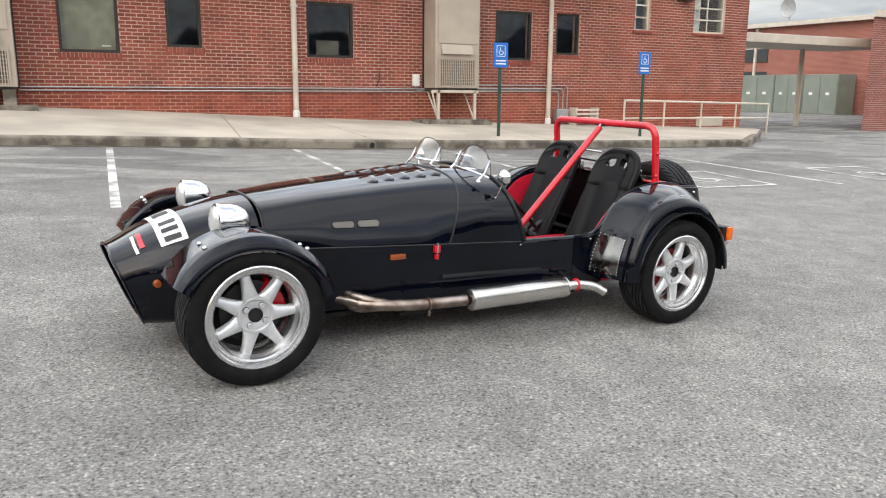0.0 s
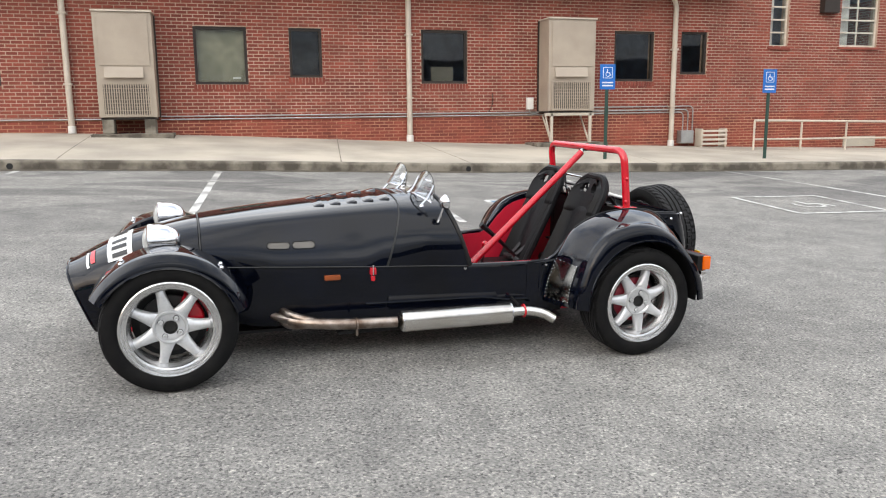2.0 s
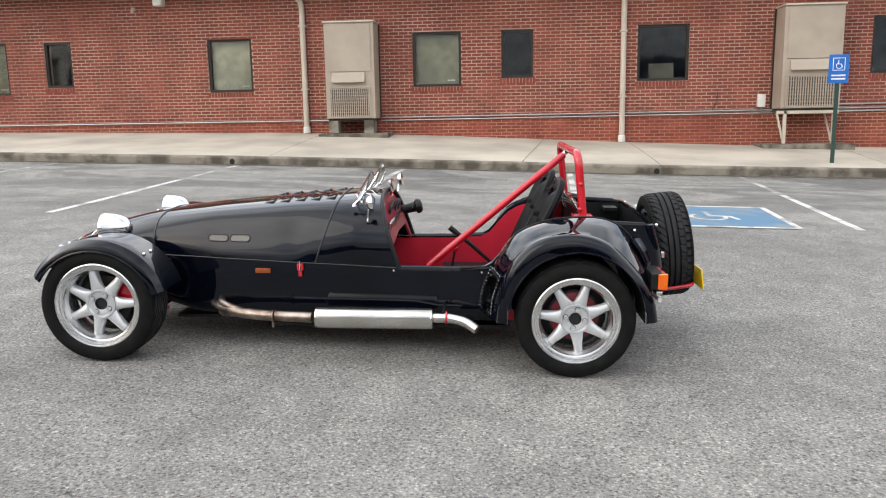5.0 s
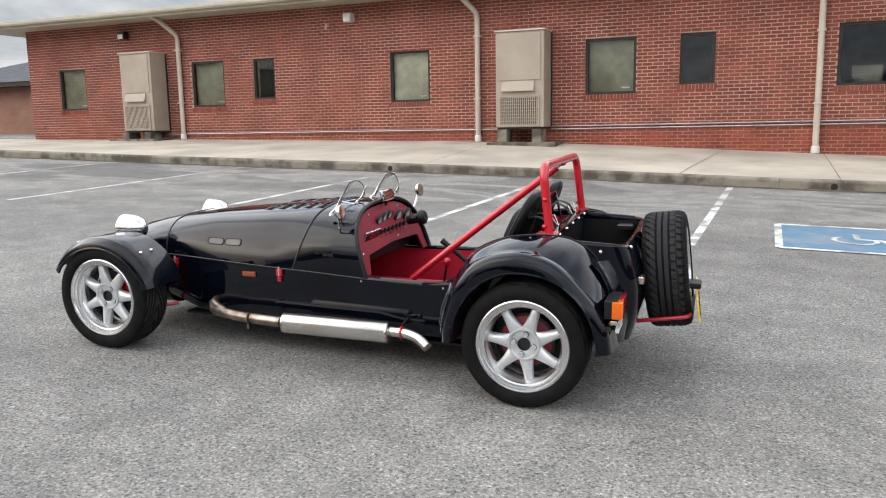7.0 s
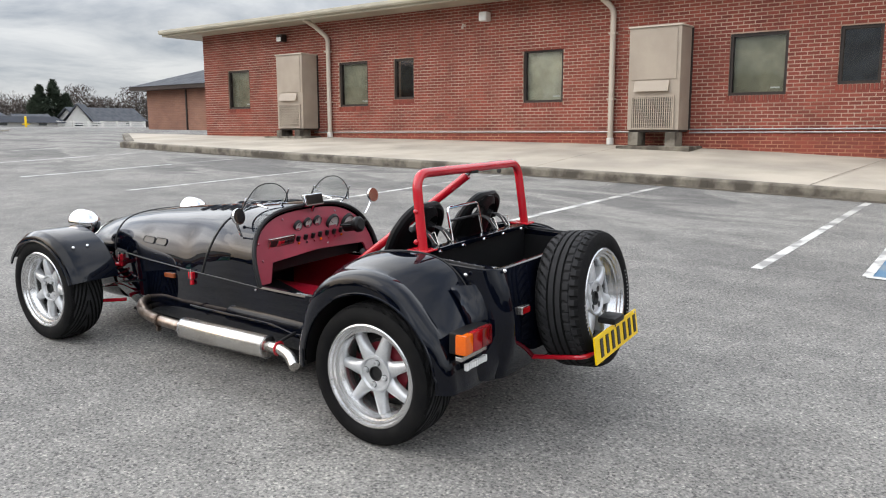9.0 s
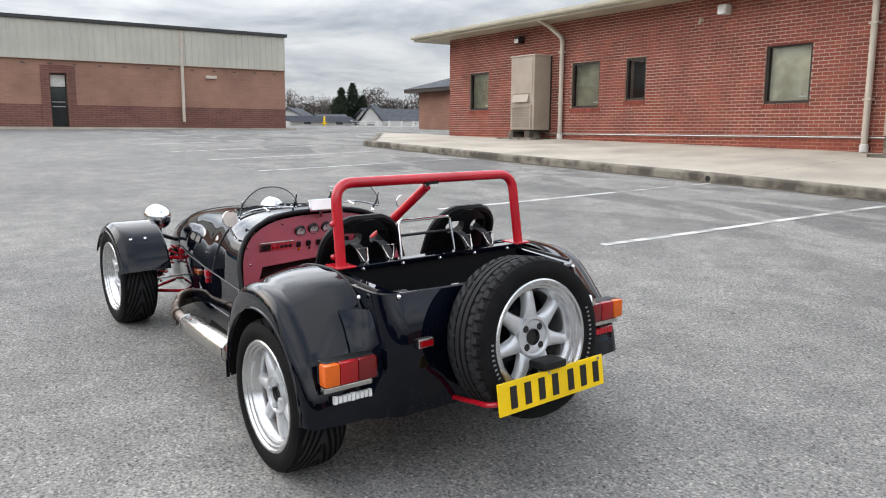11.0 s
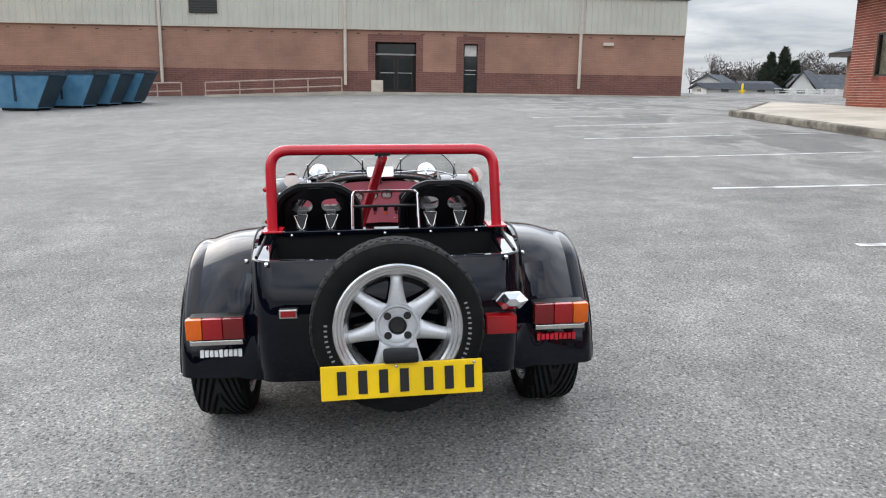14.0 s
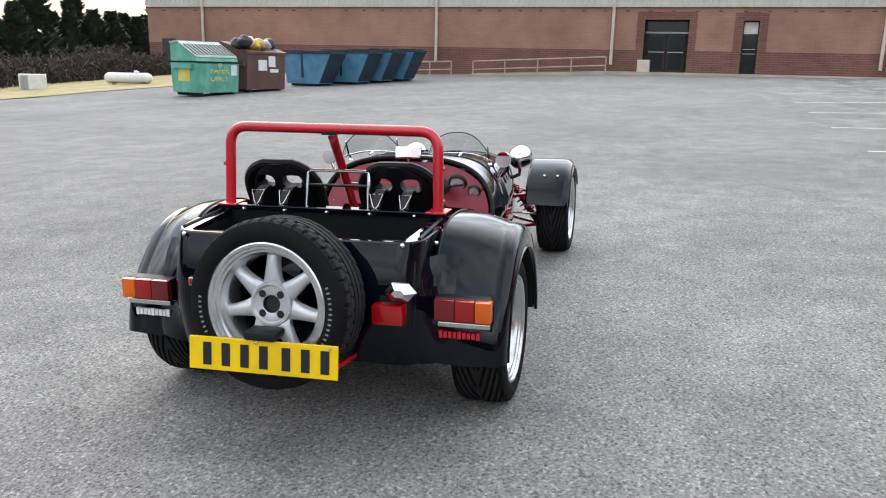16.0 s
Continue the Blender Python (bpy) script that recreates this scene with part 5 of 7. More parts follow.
def hip_building():
    b = thing("brick_annexe", "low tan brick annexe with a grey hipped roof", "building")
    x0, x1, y0, y1, z0, z1 = -36.8, -17.5, 30.0, 44.0, 0.8, 4.0
    part("wall", box(x0, x1, y0, y1, z0, z1), TAN_FAR, b)
    part("eave", box(x0 - 0.7, x1 + 0.7, y0 - 0.7, y1 + 0.7, z1, z1 + 0.22), DARK_METAL, b, "dark eave")
    a, e = 0.75, z1 + 0.22
    bm = bmesh.new()
    v = [bm.verts.new(p) for p in ((x0 - a, y0 - a, e), (x1 + a, y0 - a, e), (x1 + a, y1 + a, e), (x0 - a, y1 + a, e), (x0 + 7, 37, e + 2.6), (x1 - 7, 37, e + 2.6))]
    for f in ((0, 1, 5, 4), (1, 2, 5), (2, 3, 4, 5), (3, 0, 4)):
        bm.faces.new([v[i] for i in f])
    part("roof", bm, ROOF, b, "grey shingled hipped roof")
    part("downpipe", box(-33.0, -32.9, y0 - 0.06, y0, z0, z1), DARK_METAL, b)


hip_building()


def far_house(x, y, w, d, h, rise, turn, wall, roof_m, label):
    hse = thing("house", label, "house", m=pose(x, y, ground_z(x, y), 0, 0, turn))
    part("wall", box(-d / 2, d / 2, -w / 2, w / 2, -0.5, h), wall, hse)
    bm = grid_mesh([[(-d / 2 - 0.4, yy, h - 0.1), (0, yy, h + rise), (d / 2 + 0.4, yy, h - 0.1), (0, yy, h + rise - 0.25)] for yy in (-w / 2 - 0.4, w / 2 + 0.4)], close_v=True, caps=True)
    part("roof", bm, roof_m, hse)
    for s in (-1, 1):
        part("gable", sheet([(-d / 2, s * w / 2, h), (d / 2, s * w / 2, h), (0, s * w / 2, h + rise - 0.25)], 0.06), wall, hse)
        part("window", box(-0.5, 0.5, s * (w / 2 + 0.03) - 0.02, s * (w / 2 + 0.03) + 0.02, h * 0.4, h * 0.85), GYM_GLASS, hse)
    for yy in (-w / 4, w / 4):
        part("window", box(d / 2, d / 2 + 0.04, yy - 0.4, yy + 0.4, h * 0.4, h * 0.8), GYM_GLASS, hse)


ROOF_DARK = mat("dark_slate_roof", (0.04, 0.042, 0.05), 0.9, spec=0.1, second=(0.035, 0.04, 0.05), scale=1)
VINYL = mat("white_siding", (0.62, 0.61, 0.58), 0.6, second=(0.52, 0.51, 0.48), scale=0.8)
far_house(-75, 39.9, 7.6, 4.0, 0.62, 0.55, 0, VINYL, ROOF_DARK, "low white shed with a dark flat-pitched roof")
far_house(-90, 43.6, 5.0, 3.6, 1.35, 1.1, 50, VINYL, ROOF, "white-sided house with a grey gabled roof")
far_house(-84, 45.9, 3.4, 2.6, 1.0, 0.6, 0, VINYL, ROOF, "small pale house with a grey roof")
far_house(-89, 54.7, 4.0, 3.0, 0.75, 2.3, 50, VINYL, ROOF, "white gabled house with a steep roof")
far_house(-95, 60.8, 9.5, 5, 1.1, 1.7, 4, VINYL, ROOF, "long pale house with a grey shingled roof")
f = thing("rail_fence", "white post-and-rail fence far across the road", "fence")
for k in range(7):
    part("post", box(-73.1, -72.9, 43.3 + k * 1.62 - 0.1, 43.3 + k * 1.62 + 0.1, 1.4, 2.72), WHITE, f)
for z in (2.12, 2.38, 2.6):
    part("rail", box(-73.03, -72.97, 43.2, 53.2, z - 0.06, z + 0.06), WHITE, f)
hyd = thing("marker_post", "yellow marker post beside the road", "post", m=pose(-66, 36.8, 1.62))
part("post", lathe([(0.0, 1.38), (0.09, 1.34), (0.10, 1.2), (0.10, 0.0)], 10, "z"), PLATE_Y, hyd, smooth=50)
part("cross_arm", box(-0.06, 0.06, -0.3, 0.3, 0.62, 0.74), PLATE_Y, hyd)
for i in range(16):
    rr = random.Random(70 + i)
    bare_tree(-112 - rr.uniform(0, 14), 48 + i * 1.9 + rr.uniform(-1, 1), rr.uniform(4.2, 6.4), 100 + i, "bare grey-brown winter tree in the far thicket")
for i, (x, y, h) in enumerate(((-98, 54.2, 5.6), (-98.5, 56.3, 6.4), (-97, 53.2, 4.2), (-97.5, 57.4, 4.6))):
    evergreen(x, y, h, 2.3, 60 + i, NEEDLE_FAR)


def thicket(name, x0, x1, y0, y1, h, count, size, material, label, seed):
    """A tangle of small twigs too fine to count."""
    rng = random.Random(seed)
    vs, fs = [], []
    for _ in range(count):
        q = rng.random()
        x, y = x0 + (x1 - x0) * q, y0 + (y1 - y0) * q
        x, y = x + rng.uniform(-1.5, 1.5), y + rng.uniform(-1.5, 1.5)
        top = h * (0.72 + 0.28 * math.sin(q * 23 + seed) * math.cos(q * 9.3))
        z = ground_z(x, y) + top * rng.random() ** 1.2
        s = rng.uniform(0.4, 1.0) * size
        u = Vector((rng.uniform(-1, 1), rng.uniform(-1, 1), rng.uniform(0, 1.2))).normalized() * s
        v = Vector((rng.uniform(-1, 1), rng.uniform(-1, 1), rng.uniform(-1, 1))).normalized() * s * 0.35
        k = len(vs)
        vs += [Vector((x, y, z)) - u, Vector((x, y, z)) + v, Vector((x, y, z)) + u]
        fs.append((k, k + 1, k + 2))
    me = bpy.data.meshes.new(name)
    me.from_pydata(vs, [], fs)
    me.materials.append(material)
    tagged(new(name, me), label, "undergrowth", kind="stuff")


THICKET = mat("winter_thicket", (0.105, 0.085, 0.075), 0.95, second=(0.075, 0.062, 0.055), scale=0.4, island=0.5, place="world")
BRUSH = mat("brown_brush", (0.06, 0.045, 0.036), 0.95, second=(0.04, 0.033, 0.028), scale=0.7, island=0.6, place="world")
thicket("far_thicket", -108, -106, 49, 58, 5.0, 6000, 0.5, THICKET, "grey-brown winter thicket far beyond the road", 3)
thicket("far_thicket", -108, -104, 58, 78, 6.6, 14000, 0.5, THICKET, "grey-brown winter thicket far beyond the road", 4)
thicket("undergrowth", -11, -31.0, -18.2, -21.5, 1.55, 15000, 0.28, BRUSH, "dark brown brush under the evergreen screen", 5)


def dark_skyline():
    """The uneven dark edge of trees and roofs that closes the car park to the south and east."""
    rng = random.Random(77)
    rows, h = [], 6.0
    for k in range(121):
        a = radians(-118 + 150 * k / 120)
        if k % 7 == 0:
            h = rng.uniform(3.6, 8.5)
        r = 62 + rng.uniform(-1, 1)
        x, y = r * math.cos(a), r * math.sin(a)
        top = h + rng.uniform(-0.5, 0.5)
        rows.append([(x, y, -1.5), (x, y, top), (x * 1.04, y * 1.04, top - 0.3), (x * 1.04, y * 1.04, -1.5)])
    solid("backdrop", grid_mesh(rows, close_v=True, caps=True), mat("dark_far_trees", (0.045, 0.042, 0.036), 0.95, second=(0.025, 0.024, 0.021), scale=0.4, spec=0.1), "dark uneven skyline of far trees and roofs", "backdrop", kind="structure")


dark_skyline()

# ---- passage beyond the building's right end: canopy, rear block, cabinets ----
def passage():
    c = thing("canopy", "flat cream canopy roof over the passage on a steel post", "canopy")
    part("slab", box(18.4, 27.2, 19.0, 21.6, 3.16, 3.44, 0.02), CREAM, c)
    part("post", box(24.2, 24.32, 20.35, 20.47, ground_z(24.2, 20.4) - 0.1, 3.12), CREAM, c)
    b = thing("side_block", "red brick block with a pale coping beside the passage", "building")
    foot = [(24.1, 17.8), (34.0, 17.8), (46.0, 26.0), (37.0, 26.0)]
    part("wall", grid_mesh([[(x, y, z) for x, y in foot] for z in (-0.3, 4.0)], close_v=True, caps=True), brick_pattern("side_block_brick", (0.24, 0.066, 0.05), (0.19, 0.05, 0.04), (0.4, 0.3, 0.24), 0), b)
    part("coping", grid_mesh([[(x + dx, y + dy, z) for (x, y), dx, dy in zip(foot, (-0.1, 0.1, 0.1, -0.1), (-0.1, -0.1, 0.1, 0.1))] for z in (4.0, 4.22)], close_v=True, caps=True), CREAM, b)
    r = thing("rear_block", "long red brick block with a pale roof edge", "building")
    part("wall", box(42, 60, 22, 60, -0.5, 5.6), brick_pattern("rear_block_brick", (0.30, 0.085, 0.06), (0.25, 0.07, 0.05), (0.38, 0.25, 0.2), 1), r)
    part("roof", box(41.6, 60.2, 21.8, 60.2, 5.6, 5.85), CREAM, r)
    for y in (37.2, 38.3):
        for z0, z1 in ((1.9, 2.9), (3.5, 5.2)):
            w = part("window", box(41.93, 42.0, y - 0.4, y + 0.4, z0, z1), GYM_GLASS, r)
            part("frame", box(41.9, 41.93, y - 0.4, y + 0.4, (z0 + z1) / 2 - 0.03, (z0 + z1) / 2 + 0.03), CREAM, w)
    part("downpipe", box(41.85, 42.0, 37.65, 37.8, 0.3, 5.6), CREAM, r)
    grey = mat("grey_green_enamel", (0.20, 0.22, 0.18), 0.6, second=(0.16, 0.18, 0.15), scale=1.2)
    for i, (a, e) in enumerate(((30.4, 32.6), (32.65, 34.6), (34.65, 37.1))):
        k = thing("switchgear_cabinet", "large grey-green outdoor electrical cabinet", "electrical cabinet", group="cabinets by the rear block")
        part("case", box(40.2, 41.7, a, e, 0.3, 2.65, 0.02), grey, k)
        for s in (0.02, 0.51):
            part("door", box(40.17, 40.2, a + (e - a) * s, a + (e - a) * (s + 0.46), 0.45, 2.5), grey, k)
            part("notice", box(40.155, 40.168, a + (e - a) * (s + 0.2), a + (e - a) * (s + 0.3), 1.5, 1.65), PLATE_W, k)
    dsh = thing("satellite_dish", "pale satellite dish on the far roof", "satellite dish", m=pose(43, 36.3, 5.85))
    part("mount", tube([(0, 0, 0), (0, 0, 0.5)], 0.06, 6), GALV, dsh)
    part("bowl", lathe([(0.0, 0.0), (0.36, 0.06), (0.6, 0.18), (0.58, 0.2), (0.0, 0.03)], 18, "x"), GALV, dsh, m=pose(0, 0, 0.95, 0, 180, 0), smooth=60)


passage()

# ---- the sports car: x forward from the rear axle, y to its left, z up from the ground ----
CAR = thing("sports_car", "low black open two-seat kit sports car with red roll bar", "car", m=pose(3.3837, 5.462, 0.4315, -1.55, -1.05, 183.15))
R_TYRE = 0.290
HUB_REAR, HUB_FRONT = 0.276, 0.317


def curve_at(x, table):
    """Smooth values between the rows of a table (x falling or rising)."""
    t = sorted(table)
    xs = [r[0] for r in t]
    out = []
    for k in range(1, len(t[0])):
        ys = [r[k] for r in t]
        out.append(float(np.mean([np.interp(x + 0.05 * q, xs, ys) for q in (-1, -0.5, 0, 0.5, 1)])))
    return out


# x, half width, seam z, top z
HOOD = [(2.30, 0.31, 0.500, 0.685), (2.20, 0.335, 0.503, 0.705), (1.9, 0.385, 0.502, 0.745), (1.5, 0.435, 0.491, 0.785), (1.13, 0.458, 0.480, 0.812), (0.85, 0.468, 0.468, 0.805)]


FLANK = ((0.0, 0.31, 0.5, 0.69, 1.0), (1.0, 0.72, 0.0, -0.72, -1.0), (0.0, 0.90, 1.0, 0.90, 0.0))


def hood_point(x, a, grow=0.0):
    """The skin of bonnet and scuttle: a runs from 0 (left seam) to pi (right seam).
    The scuttle is a full arch; the bonnet has a flat crown, a tight shoulder and flanks that lean in."""
    w, zs, zt = curve_at(x, HOOD)
    c, s, n = math.cos(a), math.sin(a), 2.9 + 0.8 * min(1.0, max(0.0, (x - 1.12) / 0.3)) * (1 - min(1.0, max(0.0, (x - 1.85) / 0.35)))
    y0, z0 = math.copysign(abs(c) ** (2 / n), c), abs(s) ** (2 / n)
    soft = [min(1.0, max(0.0, a / math.pi + 0.055 * k)) for k in (-1, -0.6, -0.2, 0.2, 0.6, 1)]
    if a < 0.2 or a > math.pi - 0.2:
        soft = [a / math.pi]
    y1, z1 = float(np.mean(np.interp(soft, FLANK[0], FLANK[1]))), float(np.mean(np.interp(soft, FLANK[0], FLANK[2])))
    f = 0.7 * min(1.0, max(0.0, (x - 1.10) / 0.32)) * (1 - 0.75 * min(1.0, max(0.0, (x - 1.85) / 0.35)))
    return Vector((x, (w + grow) * (y0 + (y1 - y0) * f), zs + (zt - zs + grow) * (z0 + (z1 - z0) * f)))


ARC = [math.pi * (0.5 - 0.5 * math.cos(math.pi * k / 36)) * 0.35 + math.pi * (k / 36) * 0.65 for k in range(37)]


def shell(rows, thick, bm=None):
    own = grid_mesh(rows)
    bmesh.ops.recalc_face_normals(own, faces=own.faces[:])
    bmesh.ops.solidify(own, geom=own.faces[:], thickness=thick)
    return join(bm, own)


def car_shell():
    def shut_x(a):
        """The slanting joint between bonnet and scuttle."""
        return 1.306 - 0.33 * (hood_point(1.25, a).z - 0.495)

    bonnet = part("bonnet", shell([[hood_point(2.19 + (shut_x(a) + 0.004 - 2.19) * k / 22, a) for a in ARC] for k in range(23)], 0.006), BLACK_PAINT, CAR, "glossy black bonnet", smooth=50)
    rows = []
    for k in range(11):
        row = []
        for a in ARC:
            back = 0.88 + (hood_point(1.0, a).z - 0.485) * 0.34
            row.append(hood_point(shut_x(a) - 0.004 + (back - shut_x(a) + 0.004) * k / 10, a))
        rows.append(row)
    part("scuttle", shell(rows, 0.008), BLACK_PAINT, CAR, "glossy black scuttle", smooth=50)
    edge = [rows[-1][k] + Vector((-0.004, 0, 0.002)) for k in range(len(ARC))]
    part("scuttle_edging", tube(edge, 0.011, 8), BLACK_SATIN, CAR, "black rubber edging", smooth=True)
    # nose cone: closed round-cornered sections drawn forward
    nose = [(2.20, 0.335, 0.185, 0.705), (2.35, 0.328, 0.182, 0.677), (2.5, 0.308, 0.178, 0.638), (2.62, 0.284, 0.172, 0.595), (2.72, 0.254, 0.170, 0.548), (2.78, 0.226, 0.170, 0.510), (2.80, 0.212, 0.172, 0.494)]
    rows = []
    for k in range(19):
        x = 2.202 + (2.80 - 2.202) * k / 18
        w, zb, zt = curve_at(x, nose)
        zc = zb + 0.42 * (zt - zb)
        row = []
        for j in range(56):
            a = 2 * math.pi * j / 56
            c, s = math.cos(a), math.sin(a)
            up = s > 0
            n = 2.6 if up else 5.0
            zz = zc + (zt - zc if up else zc - zb) * math.copysign(abs(s) ** (2 / n), s)
            row.append((x - 0.40 * max(0.0, zt - 0.03 - zz) * (k / 18) ** 1.6, w * math.copysign(abs(c) ** (2 / n), c), zz))
        rows.append(row)
    nc = part("nose_cone", grid_mesh(rows, close_v=True), BLACK_PAINT, CAR, "glossy black nose cone", smooth=50)
    bm = tube([Vector(p) for p in rows[-1]], 0.006, 6, closed=True)
    part("nose_lip", bm, BLACK_PAINT, nc, smooth=True)
    part("grille", sheet([(p[0] - 0.05, p[1] * 0.97, p[2]) for p in rows[-1]], 0.01), INK, nc, "dark radiator opening")

    def on_nose(x, j):
        """Point of the nose skin; j 0..1 from the left side over the top."""
        k = (x - 2.202) / (2.80 - 2.202) * 18
        a, b = rows[int(k)], rows[min(18, int(k) + 1)]
        f = k - int(k)
        q = j * 28
        i, g = int(q), q - int(q)
        p1 = Vector(a[i]).lerp(Vector(a[i + 1]), g)
        p2 = Vector(b[i]).lerp(Vector(b[i + 1]), g)
        return p1.lerp(p2, f)

    def patch(name, x0, x1, j0, j1, material, lift, label="", nx=6, nj=14):
        rr = []
        for u in range(nx + 1):
            row = []
            for v in range(nj + 1):
                x, j = x0 + (x1 - x0) * u / nx, j0 + (j1 - j0) * v / nj
                p = on_nose(x, j)
                d1 = on_nose(min(x + 0.01, 2.79), j) - p
                d2 = on_nose(x, min(j + 0.01, 0.99)) - p
                nn = d1.cross(d2)
                nn = nn.normalized() if nn.length > 1e-9 else Vector((0, 0, 1))
                row.append(p + nn * (lift if nn.z > -0.2 else -lift))
            rr.append(row)
        return part(name, grid_mesh(rr), material, nc, label)

    patch("number_sticker", 2.505, 2.617, 0.225, 0.80, PLATE_W, 0.003, "white registration sticker with dark bars")
    for k, j in enumerate((0.245, 0.315, 0.385, 0.50, 0.575, 0.65, 0.725)):
        patch("number_bar", 2.527, 2.595, j, j + 0.038, INK, 0.0055, "", 3, 3)
    patch("badge_bar", 2.700, 2.712, 0.24, 0.42, PLATE_W, 0.003, "small white maker's badge", 2, 6)
    patch("badge_bar", 2.672, 2.692, 0.27, 0.42, RED, 0.003, "small red maker's badge", 2, 6)
    # shut line between nose and bonnet
    part("shut_line", tube([hood_point(2.196, a, 0.0008) for a in ARC], 0.0045, 5), INK, CAR)
    part("shut_line", tube([hood_point(shut_x(a), a, 0.0008) for a in ARC], 0.0055, 5), INK, CAR)
    # bonnet louvres and side vents
    for s in (-1, 1):
        for k in range(5):
            x = 1.24 + 0.085 * k
            a0 = math.pi / 2 - s * 0.215
            rows = []
            for u, (dx, h) in enumerate(((0.05, 0.0), (0.03, 0.004), (0.0, 0.009), (-0.003, 0.0))):
                rows.append([hood_point(x + dx, a0 + s * v * 0.044, h if abs(v) < 3 else 0.0) for v in (-3, -2.8, -1, 0, 1, 2.8, 3)])
            part("louvre", grid_mesh(rows), BLACK_PAINT, bonnet, smooth=60)
        for x in (1.715, 1.835):
            a0 = 0.34 if s > 0 else math.pi - 0.34
            ring = []
            for q in range(20):
                t = 2 * math.pi * q / 20
                dx = 0.036 * math.copysign(1, math.cos(t)) + 0.018 * math.cos(t)
                ring.append((dx, 0.022 * math.sin(t)))
            bm = bmesh.new()
            vs = [bm.verts.new(hood_point(x + dx, a0 + s * dz * 3.2, 0.002)) for dx, dz in ring]
            bm.faces.new(vs)
            part("side_vent", bm, VENT_MESH, bonnet, "pale mesh side vent")
            part("vent_rim", tube([hood_point(x + dx, a0 + s * dz * 3.2, 0.003) for dx, dz in ring], 0.0025, 5, closed=True), BLACK_SATIN, bonnet)


VENT_MESH = mat("pale_mesh", (0.13, 0.122, 0.11), 0.5, metal=0.3, fine=400)
car_shell()

SIDE = [(2.2, 0.335), (1.84, 0.404), (1.585, 0.427), (1.38, 0.447), (0.88, 0.470), (0.5, 0.492), (0.3, 0.497)]


def side_y(x):
    return curve_at(x, SIDE)[0]


def seam_z(x):
    return curve_at(x, HOOD)[1] if x > 0.9 else 0.470 + 0.02 * min(1, max(0, (0.62 - x) / 0.3)) ** 2


def car_sides():
    for s in (1, -1):
        rows = []
        for k in range(31):
            x = 2.2 - 1.85 * k / 30
            w, zt = side_y(x), seam_z(x)
            zb = 0.20 if x < 1.95 else 0.20 + (x - 1.95) * 0.25
            rows.append([(x, s * (w - 0.015), zb), (x, s * (w - 0.002), zb + 0.02), (x, s * w, zb + 0.08), (x, s * w, zt - 0.03), (x, s * (w - 0.002), zt - 0.004)])
        part("side_panel", shell(rows, 0.006), BLACK_PAINT, CAR, "glossy black side panel", smooth=40)
        rail = [(x, s * (side_y(x) - 0.012), seam_z(x) - 0.004) for x in np.linspace(0.885, 0.36, 12)]
        part("cockpit_rail", tube(rail, 0.014, 8), BLACK_PAINT, CAR, smooth=True)
        part("seam", tube([(x, s * (side_y(x) + 0.0), seam_z(x) - 0.001) for x in np.linspace(2.18, 0.89, 16)], 0.003, 5), INK, CAR)
        part("sill_crease", tube([(x, s * (side_y(x) + 0.002), 0.30 - 0.02 * (x < 0.7)) for x in np.linspace(1.42, 0.55, 8)], 0.006, 6), BLACK_PAINT, CAR, smooth=True)
        inner = [[(x, s * (side_y(x) - 0.03), z) for z in (0.23, seam_z(x) - 0.012)] for x in np.linspace(1.6, 0.3, 10)]
        part("door_trim", shell(inner, 0.006), RED_TRIM, CAR, "dark red interior side trim")
        ind = part("side_repeater", box(-0.04, 0.04, -0.006, 0.012, -0.013, 0.013, 0.005), AMBER_DULL, CAR, "small amber side repeater", m=pose(1.585, s * (side_y(1.585) + 0.003), 0.44), smooth=40)
        for x in (1.385, 2.12):
            latch = part("bonnet_latch", box(-0.016, 0.016, -0.006, 0.014, -0.03, 0.006, 0.004), RED, CAR, "small red bonnet latch", m=pose(x, s * (side_y(x) + 0.004), 0.478))
            part("hook", box(-0.010, 0.010, -0.004, 0.012, -0.062, -0.034, 0.004), RED, latch)
            part("spring", tube([(0, 0.01, 0.02), (0, 0.012, -0.03)], 0.005, 6), CHROME, latch)
        for x in (0.90, 0.45):
            part("bolt", lathe([(0, 0.006), (0.006, 0.005), (0.008, 0.0)], 8, "y"), CHROME, CAR, m=pose(x, s * (side_y(x) + 0.001), 0.456, 0, 0, 0 if s > 0 else 180))
        part("front_indicator", lathe([(0, 0.022), (0.014, 0.018), (0.019, 0.0)], 12, "y"), AMBER_DULL, CAR, "round amber front indicator", m=pose(2.64, s * 0.272, 0.38, 0, 0, 0 if s > 0 else 180), smooth=True)
    part("floor_pan", box(0.3, 1.55, -0.40, 0.40, 0.135, 0.15), BLACK_SATIN, CAR)
    part("floor_pan", box(1.55, 2.1, -0.31, 0.31, 0.15, 0.165), BLACK_SATIN, CAR)
    part("floor_pan", box(-0.34, 0.3, -0.42, 0.42, 0.235, 0.25), BLACK_SATIN, CAR)
    part("tunnel", box(0.12, 1.5, -0.085, 0.085, 0.15, 0.36, 0.03), RED_TRIM, CAR, "red-trimmed transmission tunnel", smooth=50)
    part("firewall", box(1.5, 1.52, -0.40, 0.40, 0.15, 0.50), BLACK_SATIN, CAR)
    mat_bm = box(0.62, 1.46, 0.095, 0.43, 0.152, 0.20, 0.02)
    part("footwell_carpet", mat_bm, LEATHER, CAR, "black carpet in the passenger footwell", smooth=40)
    part("footwell_carpet", box(0.62, 1.46, -0.43, -0.095, 0.152, 0.20, 0.02), LEATHER, CAR, "black carpet in the driver's footwell", smooth=40)
